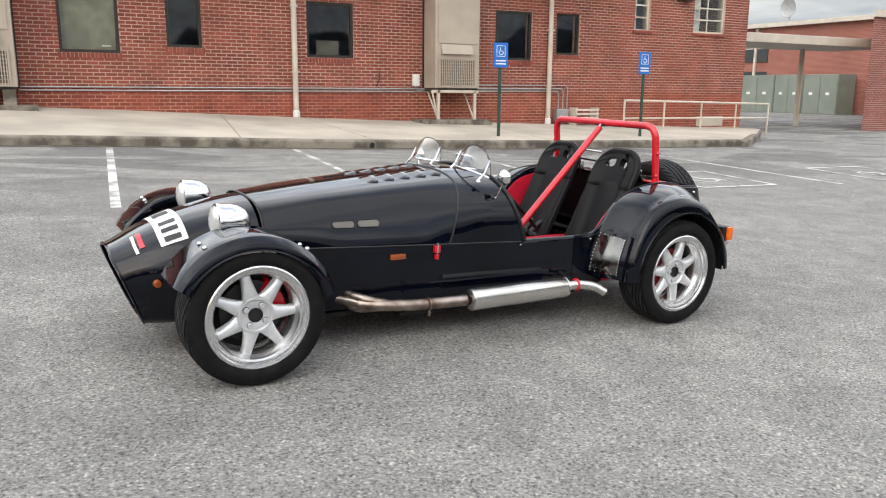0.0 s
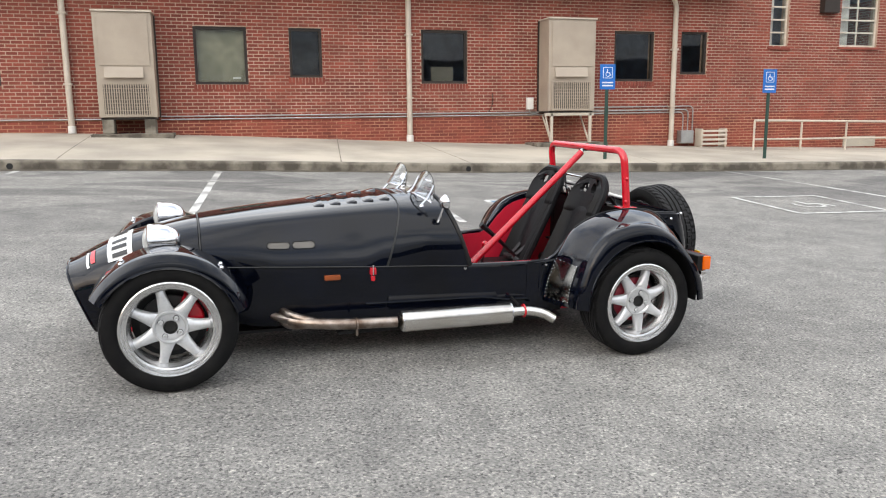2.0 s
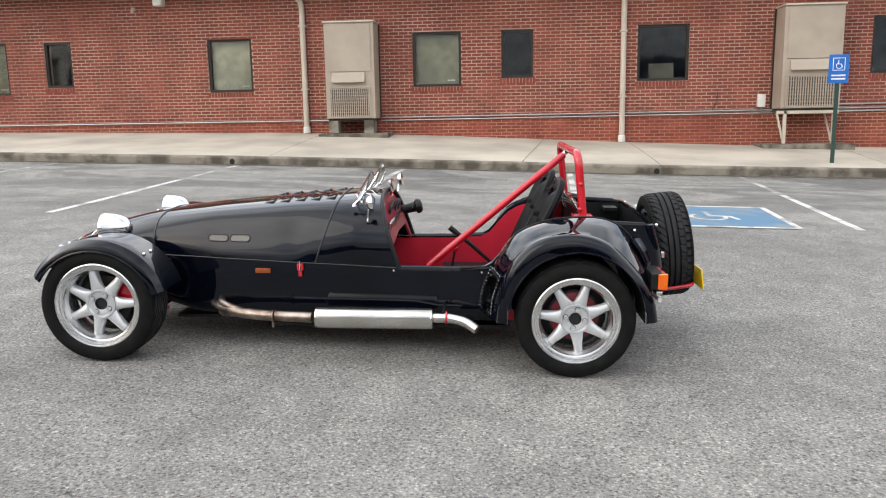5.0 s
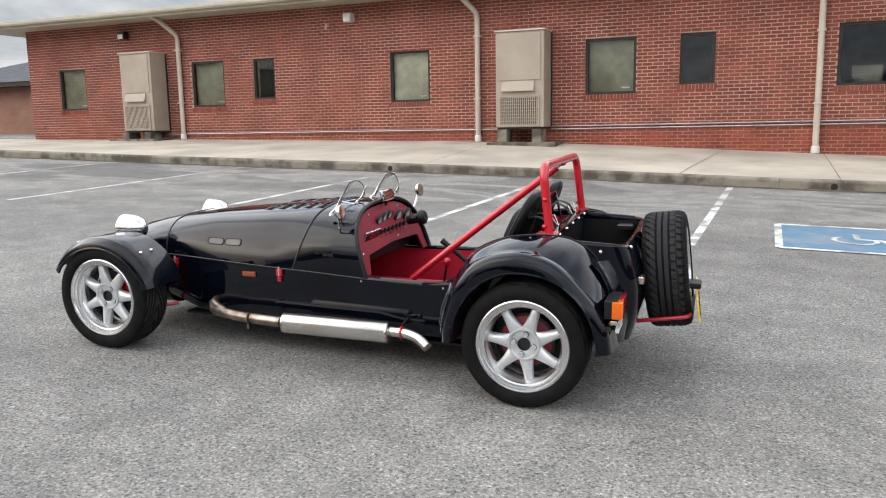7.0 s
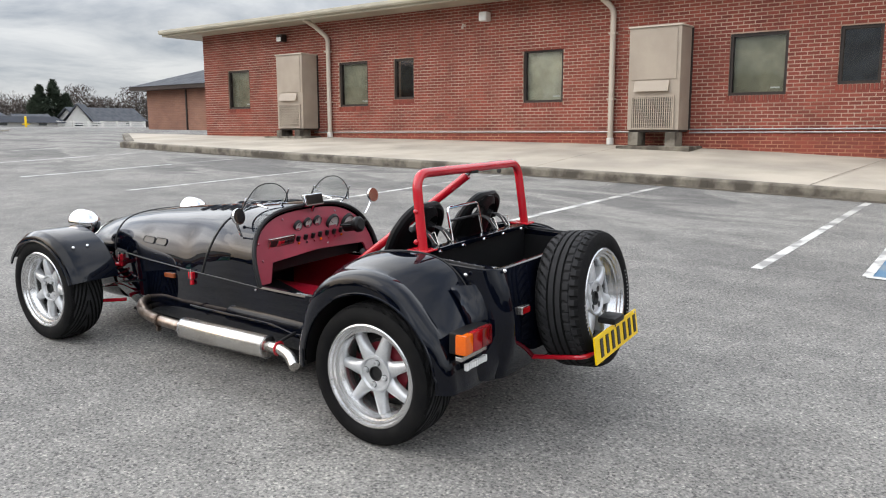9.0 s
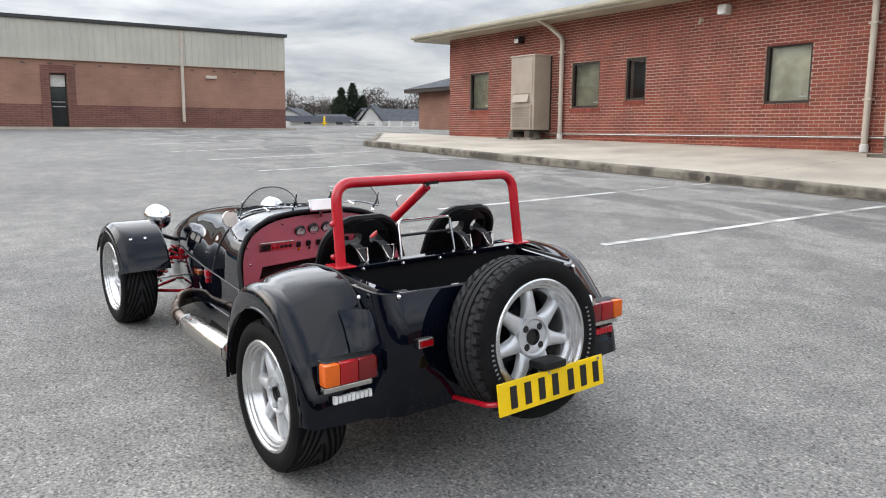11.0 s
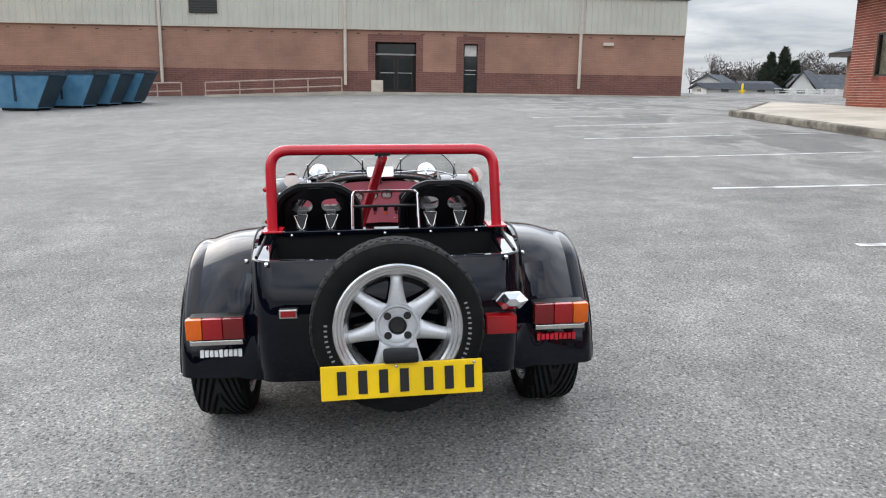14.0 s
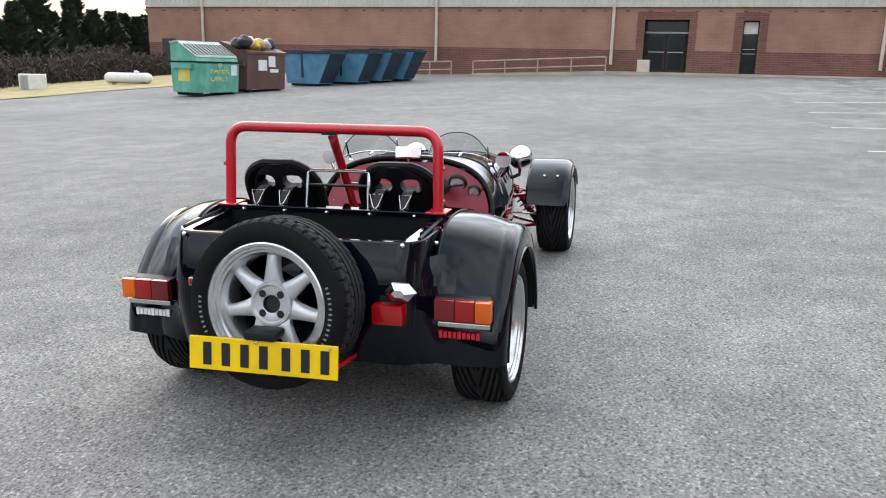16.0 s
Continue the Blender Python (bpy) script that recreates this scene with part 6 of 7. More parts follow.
    part("kick_pad", grid_mesh([[(0.80, yk, 0.20), (0.86, yk, 0.34), (1.16, yk, 0.42), (1.26, yk, 0.20)] for yk in (0.11, 0.25, 0.41)], close_v=True, caps=True), LEATHER, CAR, "black padded bag in the footwell", smooth=60)
    lever = part("gear_lever", tube([(0.62, 0.0, 0.36), (0.60, 0.0, 0.47)], 0.008, 6), BLACK_SATIN, CAR)
    bm = bmesh.new()
    bmesh.ops.create_uvsphere(bm, u_segments=10, v_segments=8, radius=0.022)
    part("knob", bm, RED, lever, m=pose(0.60, 0, 0.48), smooth=True)
    part("hand_brake", tube([(0.40, -0.02, 0.40), (0.52, -0.01, 0.51), (0.63, 0.0, 0.60)], [0.010, 0.012, 0.017], 8), BLACK_SATIN, CAR, smooth=True)


car_sides()


def tub():
    """The tail: a rounded box round the boot well, bulging a little to the rear."""
    def outline(z, inset=0.0, back=0.0, rad=0.085):
        t = (z - 0.25) / 0.46
        xr = -0.418 - 0.055 * math.sin(math.pi * min(1, max(0, t * 0.9 + 0.1))) + back
        w = 0.492 - inset
        pts = [(x, w) for x in (0.56, 0.48, 0.44, 0.40, 0.36, 0.32, 0.28, 0.24, 0.2, 0.1, 0.0, -0.049, -0.051, -0.2)]
        for k in range(9):
            a = math.pi / 2 * k / 8
            pts.append((xr + rad - rad * math.sin(a), w - 0.010 - rad + rad * math.cos(a)))
        pts += [(xr - 0.006, 0.18), (xr - 0.008, 0.0)]
        return pts + [(x, -y) for x, y in reversed(pts[:-1])]

    def top_z(x):
        if x > -0.02:
            return float(np.interp(x, (0.0, 0.08, 0.158, 0.24, 0.29, 0.33, 0.366, 0.40, 0.44, 0.60), (0.715, 0.708, 0.694, 0.668, 0.634, 0.592, 0.544, 0.505, 0.482, 0.472)))
        return 0.715 - 0.02 * min(1, max(0, (-x - 0.02) / 0.4))

    rows = []
    for k in range(13):
        t = k / 12
        rows.append([(x, y, 0.262 + (top_z(x) - 0.262) * t) for x, y in outline(0.25 + 0.46 * t)])
    tail = part("tail_tub", shell(rows, 0.012), BLACK_PAINT, CAR, "glossy black tail tub", smooth=50)
    # flat side decks and a narrow rear lip, folded down round the boot opening
    outer = outline(0.71)
    inner = [(x, math.copysign(0.476, y)) if x > -0.05 else (x, y) for x, y in outline(0.71, 0.066, 0.020, 0.030)]
    deck = [[(x, y, top_z(x) + 0.001) for x, y in outer], [(x * 0.985, y * 0.994, top_z(x) + 0.006) for x, y in outer],
            [(x, y, top_z(x) + 0.005) for x, y in inner], [(x + 0.002, y * 0.996, top_z(x) - 0.004) for x, y in inner], [(x + 0.002, y * 0.996, top_z(x) - 0.03) for x, y in inner]]
    part("rim", grid_mesh(deck), BLACK_PAINT, tail, smooth=35)
    for s in (1, -1):
        part("deck_seal", tube([(x, s * 0.462, top_z(x) + 0.006) for x in np.linspace(-0.07, -0.36, 6)], 0.0065, 6), BLACK_SATIN, tail, "black rubber seal in the deck")
    part("boot_floor", box(-0.40, 0.0, -0.42, 0.42, 0.42, 0.43), BLACK_SATIN, tail)
    part("boot_lining", grid_mesh([[(x, y, z) for x, y in outline(0.71, 0.070, 0.026, 0.03) if x < -0.05] for z in (0.43, 0.69)]), BLACK_SATIN, tail)
    part("bulkhead", box(-0.075, -0.055, -0.46, 0.46, 0.42, 0.735), BLACK_SATIN, CAR, "black panel behind the seats")
    part("bulkhead_rail", box(-0.09, -0.04, -0.44, 0.44, 0.722, 0.742, 0.004), BLACK_PAINT, CAR)
    for k in range(5):
        part("bolt", lathe([(0, 0.008), (0.007, 0.006), (0.009, 0.0)], 8, "x"), CHROME, CAR, m=pose(-0.09, -0.36 + 0.18 * k, 0.725, 0, 0, 180))
    for s in (1, -1):
        part("rear_trim", shell([[(x, s * 0.462, 0.2), (x, s * 0.462, top_z(x) - 0.015)] for x in np.linspace(0.56, -0.05, 12)], 0.006), RED_TRIM, CAR, "dark red rear side trim")
        for x, y, z in ((-0.302, 0.505, 0.678), (-0.415, 0.42, 0.692)):
            bm = bmesh.new()
            bmesh.ops.create_uvsphere(bm, u_segments=8, v_segments=6, radius=0.009)
            part("stud", bm, CHROME, CAR, m=pose(x - (0.012 if x < -0.4 else 0), s * y, z), smooth=True)
        part("boot_hinge", box(-0.36, -0.28, s * 0.36 - 0.06, s * 0.36 + 0.06, 0.655, 0.675), BLACK_SATIN, tail)


tub()


def tail_fillets():
    """The moulded skin that runs from the tub's rear corners into the backs of the wings."""
    for s in (1, -1):
        rows = []
        for k in range(17):
            z = 0.238 + 0.40 * k / 16
            t = (z - 0.25) / 0.46
            xr = -0.418 - 0.055 * math.sin(math.pi * min(1, max(0, t * 0.9 + 0.1)))
            wx = float(np.interp(z, (0.275, 0.40, 0.505, 0.59, 0.66), (-0.393, -0.376, -0.350, -0.312, -0.255)))
            low = max(0.0, min(1.0, (0.46 - z) / 0.16))
            p0, p1, p2 = Vector((xr + 0.024, 0.447)), Vector((wx - 0.004 - 0.035 * low, 0.490 + 0.012 * low)), Vector((wx - 0.004, 0.575))
            rows.append([(q.x, s * q.y - (0.012 if s < 0 else 0), z + (0.638 - z) * 0.06 + 0.022 * (1 - k / 16) * (q.y - 0.447) / 0.128) for q in (p0.lerp(p1, f).lerp(p1.lerp(p2, f), f) for f in (i / 8 for i in range(9)))])
        part("tail_fillet", shell(rows, 0.004), BLACK_PAINT, CAR, "glossy black skin between tail and wing", smooth=60)


tail_fillets()

# the wing in side view: its joint with the tub, and the ridge above the tyre (x, z)
WING_IN = [(0.462, 0.262), (0.448, 0.36), (0.412, 0.455), (0.366, 0.540), (0.290, 0.634), (0.158, 0.698), (0.02, 0.721), (-0.10, 0.722), (-0.185, 0.704), (-0.255, 0.660), (-0.312, 0.590), (-0.350, 0.505), (-0.376, 0.40), (-0.393, 0.275)]
WING_OUT = [(0.385, 0.262), (0.380, 0.345), (0.358, 0.430), (0.318, 0.520), (0.248, 0.592), (0.160, 0.640), (0.045, 0.662), (-0.05, 0.654), (-0.13, 0.626), (-0.205, 0.574), (-0.272, 0.515), (-0.330, 0.455), (-0.372, 0.375), (-0.392, 0.275)]


def spline(table, n):
    out = []
    for k in range(n + 1):
        t = k / n * (len(table) - 1)
        i = min(int(t), len(table) - 2)
        p0, p1, p2, p3 = table[max(i - 1, 0)], table[i], table[i + 1], table[min(i + 2, len(table) - 1)]
        f = t - i
        out.append(tuple(0.5 * (2 * p1[d] + (p2[d] - p0[d]) * f + (2 * p0[d] - 5 * p1[d] + 4 * p2[d] - p3[d]) * f ** 2 + (3 * p1[d] - p0[d] - 3 * p2[d] + p3[d]) * f ** 3) for d in (0, 1)))
    return out


def rear_wing(s):
    rows = []
    c = Vector((0.0, 0.285))
    for (xi, zi), (xo, zo) in zip(spline(WING_IN, 72), spline(WING_OUT, 72)):
        zi += 0.018 * min(1.0, max(0.0, (zi - 0.42) / 0.22))
        zo += 0.034 * min(1.0, max(0.0, (zo - 0.42) / 0.18))
        pi_, po = Vector((xi, zi)), Vector((xo, zo))
        d = (po - c).normalized()
        di = (pi_ - c).normalized()
        lip = c + d * 0.327
        if zo < 0.34:
            lip = Vector((math.copysign(0.332, xo), zo))
        row = [(xi - di.x * 0.006, s * 0.478, zi - di.y * 0.006), (xi, s * 0.492, zi)]
        for t in (0.12, 0.3, 0.5, 0.7, 0.88):
            q = pi_.lerp(po, t) + d * 0.011 * math.sin(math.pi * t)
            row.append((q.x, s * (0.492 + 0.196 * t), q.y))
        for y, cut in ((0.688, 0.0), (0.700, 0.0005), (0.716, -0.002), (0.731, -0.008), (0.743, -0.018), (0.750, -0.030)):
            q = po + d * cut
            row.append((q.x, s * y, q.y))
        q = (po + d * -0.030).lerp(lip, 0.5)
        row.append((q.x, s * 0.754, q.y))
        row.append((lip.x, s * 0.757, lip.y))
        row.append((lip.x - d.x * 0.004, s * 0.748, lip.y - d.y * 0.004))
        rows.append(row)
    w = part("rear_wing", shell(rows, 0.005), BLACK_PAINT, CAR, "glossy black rear wing", smooth=28)
    part("wing_bead", tube([Vector(r[-2]) for r in rows], 0.005, 6), BLACK_PAINT, w, smooth=True)
    part("wing_joint", tube([Vector(r[1]) for r in rows[22:68]], 0.0045, 5), BLACK_SATIN, w)
    liner = [[(lx, s * 0.50, lz), (lx, s * 0.745, lz)] for lx, lz in ((0.325 * math.cos(a), 0.285 + 0.325 * math.sin(a)) for a in np.linspace(-0.05, math.pi + 0.05, 24))]
    part("arch_liner", grid_mesh(liner), BLACK_SATIN, w, "black wheel-arch liner", smooth=60)
    # stone guard on the leading face, a riveted sheet just clear of the paint
    out = Vector((0.86, s * 0.36, 0.36)) * 0.006
    gr = [[Vector(r[j]) + out for j in (2, 3, 4, 5, 6)] for r in rows if 0.275 < r[1][2] < 0.50 and r[1][0] > 0.3]
    g = part("stone_guard", shell(gr, 0.002), GUARD, w, "polished riveted metal stone guard", smooth=40)
    loop = [r[0] for r in gr] + [gr[-1][0].lerp(gr[-1][4], t) for t in (0.2, 0.4, 0.6, 0.8)] + [r[4] for r in reversed(gr)] + [gr[0][4].lerp(gr[0][0], t) for t in (0.2, 0.4, 0.6, 0.8)]
    for p in loop:
        bm = bmesh.new()
        bmesh.ops.create_icosphere(bm, subdivisions=1, radius=0.0036)
        part("rivet", bm, CHROME, g, m=pose(p.x + 0.003, p.y, p.z))
    # rear lamp on the wing's back face
    lamp = part("rear_lamp", box(-0.408, -0.35, min(s * 0.51, s * 0.702), max(s * 0.51, s * 0.702), 0.408, 0.490, 0.006), BLACK_SATIN, w, "rear lamp cluster")
    part("amber_lens", box(-0.430, -0.383, min(s * 0.655, s * 0.712), max(s * 0.655, s * 0.712), 0.412, 0.488, 0.008), AMBER, lamp, "amber indicator lens", smooth=40)
    part("red_lens", box(-0.428, -0.36, min(s * 0.585, s * 0.654), max(s * 0.585, s * 0.654), 0.412, 0.488, 0.006), RED_LENS, lamp, "red tail lens", smooth=40)
    part("brake_lens", box(-0.427, -0.36, min(s * 0.512, s * 0.584), max(s * 0.512, s * 0.584), 0.412, 0.488, 0.006), RED_DARK, lamp, "deep red brake lens", smooth=40)
    # steel strip added for the sky sheen on the body's own ledge
    part("lamp_trim", box(-0.408, -0.378, min(s * 0.52, s * 0.705), max(s * 0.52, s * 0.705), 0.385, 0.404, 0.004), STAINLESS, lamp, "bright strip standing for sky sheen on the body ledge")
    for k in range(9):
        y = 0.532 + k * 0.0165
        h = 0.013 if k in (0, 4, 8) else 0.011
        part("badge_bar", box(-0.412, -0.3975, s * y - 0.0062, s * y + 0.0062, 0.366 - h, 0.366 + h), PLATE_W if s > 0 else RED, w, m=pose(0, 0, 0.024 if s < 0 else 0.004))
    lamp.location.z = 0.015 if s > 0 else 0.031
    if s < 0:
        w.location = (0.0, -0.016, -0.008)


RED_DARK = mat("deep_red_lens", (0.17, 0.003, 0.005), 0.12, coat=0.3)
GUARD = mat("polished_sheet_metal", (0.17, 0.165, 0.155), 0.12, metal=1.0, second=(0.12, 0.117, 0.11), scale=12)
for s in (1, -1):
    rear_wing(s)


def front_wing(s):
    rows = []
    for k in range(33):
        a = radians(30 + (163 - 30) * k / 32)
        row = []
        for y, r in ((0.474, 0.325), (0.475, 0.346), (0.480, 0.354), (0.488, 0.3575), (0.56, 0.359), (0.65, 0.359), (0.712, 0.3575), (0.719, 0.355), (0.746, 0.332), (0.750, 0.322), (0.752, 0.305)):
            row.append((2.35 + r * math.cos(a), s * (y - 0.03), 0.288 + r * math.sin(a)))
        rows.append(row)
    w = part("front_wing", shell(rows, 0.005), BLACK_PAINT, CAR, "glossy black cycle wing", smooth=22)
    part("wing_bead", tube([Vector(r[-1]) for r in rows], 0.006, 6), BLACK_PAINT, w, smooth=True)
    for y in (0.558, 0.641):
        for aa in (130, 60):
            p = (2.35 + 0.362 * math.cos(radians(aa)), s * y, 0.288 + 0.362 * math.sin(radians(aa)))
            bm = bmesh.new()
            bmesh.ops.create_icosphere(bm, subdivisions=2, radius=0.010)
            part("bolt", bm, CHROME, w, m=pose(*p), smooth=True)
    part("wing_stay", tube([(2.28, s * 0.455, 0.60), (2.33, s * 0.445, 0.45), (2.35, s * 0.48, 0.30)], 0.01, 6), BLACK_SATIN, w)


for s in (1, -1):
    front_wing(s)


def tread_bm(r, half, ribbed=False):
    """The tyre: sidewalls and a tread band cut with swept grooves, or with ribs between slanting and stepped blocks."""
    n, cols = 312, 52
    rows = []
    for i in range(n):
        a = 2 * math.pi * i / n
        row = []
        for rr, y in ((0.205, -half * 0.82), (0.216, -half * 0.95), (0.238, -half * 1.03), (0.262, -half), (0.278, -half * 0.92)):
            row.append((rr, y))
        for j in range(cols + 1):
            y = -half * 0.84 + 2 * half * 0.84 * j / cols
            e = abs(y) / half
            base = r - 0.010 * max(0, e - 0.55) ** 2 / 0.1
            ph = (i / n * 20 - 4.6 * e ** 1.2) % 1.0
            cut = 0.008 if ph < 0.32 and e > 0.04 else 0.0
            if ribbed:
                u = y / half
                turn = i / n * 44
                cut = 0.007 if any(abs(u - g) < 0.034 for g in (-0.34, -0.06, 0.24)) else 0.0
                if u > 0.27:
                    cut = 0.006 if (turn + (0.45 if u > 0.55 else 0.0) + 0.25 * u) % 1.0 < 0.24 or abs(u - 0.55) < 0.02 else cut
                elif u < -0.37:
                    cut = 0.006 if (turn + 2.6 * u) % 1.0 < 0.22 else cut
            row.append((base - cut, y))
        for rr, y in ((0.278, half * 0.92), (0.262, half), (0.238, half * 1.03), (0.216, half * 0.95), (0.205, half * 0.82)):
            row.append((rr, y))
        rows.append([(q * math.cos(a), y, q * math.sin(a)) for q, y in row])
    return grid_mesh(rows, close_u=True)


def tyre_mesh(ribbed=False):
    bm = tread_bm(R_TYRE, 0.102, ribbed)
    for f in bm.faces:
        c = f.calc_center_median()
        # worn tops take the paler rubber; groove shade is put into the darker one
        worn = all(math.hypot(v.co.x, v.co.z) > R_TYRE - 0.0066 for v in f.verts)
        f.material_index = 1 if worn else 0
    return mesh_of("tyre", bm, [RUBBER, TREAD], 30)


TYRE_MESH = RIM_MESH = SPOKE_MESH = NUT_MESH = NUT_SHADE_MESH = None


def wheel(name, m, label, brake=True, lettering=False):
    """An alloy wheel facing +y: hub, tyre, rim, seven spokes, four nuts, and the brake behind it."""
    global TYRE_MESH, RIM_MESH, SPOKE_MESH, NUT_MESH, NUT_SHADE_MESH
    hub = part(name, lathe([(0.0, 0.020), (0.026, 0.020), (0.027, 0.046), (0.034, 0.050), (0.060, 0.050), (0.066, 0.058), (0.073, 0.058), (0.076, 0.050), (0.076, 0.010), (0.0, 0.010)], 28, "y"), ALLOY, CAR, label, smooth=40, m=m)
    if TYRE_MESH is None:
        TYRE_MESH = tyre_mesh()
        RIM_MESH = mesh_of("rim", lathe([(0.206, 0.082), (0.213, 0.086), (0.213, 0.096), (0.208, 0.099), (0.201, 0.097), (0.197, 0.088), (0.189, 0.086), (0.186, 0.078), (0.178, 0.075), (0.174, 0.058), (0.167, 0.050), (0.163, 0.030), (0.162, 0.0), (0.172, -0.05), (0.19, -0.085), (0.207, -0.090), (0.207, -0.082)], 64, "y", closed=True), ALLOY_LIP, 40)
        bm = bmesh.new()
        rows = []
        for rr, w, y0, y1 in ((0.05, 0.037, 0.016, 0.046), (0.07, 0.0345, 0.02, 0.052), (0.082, 0.03, 0.022, 0.0545), (0.1, 0.0265, 0.022, 0.056), (0.125, 0.0225, 0.02, 0.056), (0.15, 0.0195, 0.014, 0.054), (0.166, 0.0195, 0.01, 0.051), (0.172, 0.026, 0.008, 0.046)):
            rows.append([(-w, y0, rr), (-w, y1 - 0.012, rr), (-w * 0.62, y1 - 0.003, rr), (0, y1, rr), (w * 0.62, y1 - 0.003, rr), (w, y1 - 0.012, rr), (w, y0, rr)])
        SPOKE_MESH = mesh_of("spoke", grid_mesh(rows, close_v=True, caps=True), ALLOY, 50)
        NUT_MESH = mesh_of("wheel_nut", lathe([(0.0, 0.006), (0.005, 0.006), (0.006, 0.010), (0.0095, 0.010), (0.0108, 0.007), (0.0108, -0.005), (0.0, -0.006)], 12, "y"), ALLOY, 30)
        # flat black disc that paints the shade inside a nut pocket
        NUT_SHADE_MESH = mesh_of("nut_recess", lathe([(0.0, 0.0), (0.0120, 0.0), (0.0125, 0.0012), (0.0132, 0.0)], 14, "y"), INK, 30)

    def kid(nm, me, mm=None, label=""):
        o = new(nm, me)
        o.parent = hub
        if mm is not None:
            o.matrix_basis = mm
        return tagged(o, label)

    kid("tyre", tyre_mesh(True) if lettering else TYRE_MESH, None, "black low-profile tyre")
    kid("rim", RIM_MESH, None, "polished rim lip")
    for k in range(7):
        kid("spoke", SPOKE_MESH, pose(0, 0, 0, 0, 360 / 7 * k, 0))
    for k in range(4):
        a = math.pi / 4 + math.pi / 2 * k
        kid("nut_recess", NUT_SHADE_MESH, pose(0.0465 * math.cos(a), 0.0505, 0.0465 * math.sin(a)))
        if brake:
            kid("wheel_nut", NUT_MESH, pose(0.0465 * math.cos(a), 0.0525, 0.0465 * math.sin(a)))
    part("hub_bore", lathe([(0.0, 0.040), (0.024, 0.041), (0.0275, 0.0525), (0.030, 0.0525), (0.030, 0.035)], 20, "y"), INK, hub, "dark centre bore", smooth=True)
    if brake:
        part("brake_disc", lathe([(0.05, -0.012), (0.128, -0.012), (0.128, -0.026), (0.05, -0.026)], 32, "y", closed=True), DISC, hub, "grey brake disc")
        rows = []
        for a in np.linspace(-0.55, 0.55, 8):
            rows.append([(rr * math.cos(a), y, rr * math.sin(a)) for rr, y in ((0.075, -0.002), (0.14, -0.002), (0.148, -0.012), (0.148, -0.05), (0.075, -0.05))])
        if brake == "drum":
            part("brake_drum", lathe([(0.0, 0.004), (0.10, 0.004), (0.118, -0.004), (0.118, -0.05), (0.0, -0.05)], 32, "y"), DRUM, hub, "dark red brake drum", smooth=40)
        else:
            part("caliper", grid_mesh(rows, close_v=True, caps=True), RED, hub, "red brake caliper", smooth=40, m=pose(0, 0, 0, 0, 200 if m.translation.y > 0 else -20, 0))
        part("back_plate", lathe([(0.0, -0.06), (0.165, -0.06), (0.165, -0.065)], 24, "y"), BLACK_SATIN, hub)
    if lettering:
        for k, (a0, nb) in enumerate(((188, 13), (-8, 8))):
            for j in range(nb):
                a = radians(a0 + (j - nb / 2) * 4.2)
                bm = box(-0.003, 0.003, 0.1052, 0.1058, -0.0055, 0.0055)
                part("letter_bar", bm, FADED, hub, m=pose(0.235 * math.cos(a), 0, 0.235 * math.sin(a), 0, 90 - math.degrees(a), 0))
    return hub


DRUM = mat("red_drum_paint", (0.22, 0.006, 0.018), 0.5)
DISC = mat("cast_iron_disc", (0.045, 0.043, 0.042), 0.5, metal=0.6)
FADED = mat("faded_white_rubber", (0.22, 0.22, 0.215), 0.7)
WY = 0.645
wheel("wheel", pose(0, WY, HUB_REAR, 0, 33.5, 0), "silver seven-spoke alloy wheel", "drum")
wheel("wheel", pose(0, -WY, HUB_REAR, 0, 0, 180), "silver seven-spoke alloy wheel", "drum")
wheel("wheel", pose(2.343, WY - 0.03, HUB_FRONT, 0, 13, 0), "silver seven-spoke alloy wheel")
wheel("wheel", pose(2.343, 0.03 - WY, HUB_FRONT, 0, 0, 180), "silver seven-spoke alloy wheel")
wheel("spare_wheel", pose(-0.574, -0.022, 0.512, 0, 6.5, 0) @ pose(0, 0, 0, 0, 0, 90) @ Matrix.Diagonal((1.0, 1.0, 1.0, 1.0)), "silver alloy spare wheel on the tail", brake=False, lettering=True)
part("spare_carrier", tube(bend([(-0.43, 0.20, 0.285), (-0.692, 0.225, 0.335), (-0.692, -0.265, 0.335), (-0.43, -0.24, 0.285)], 0.05), 0.010, 8), RED, CAR, "red tubular spare wheel carrier", smooth=True)
part("spare_mount", lathe([(0, -0.44), (0.05, -0.44), (0.05, -0.56), (0, -0.56)], 12, "x"), BLACK_SATIN, CAR, m=pose(0, -0.022, 0.514))


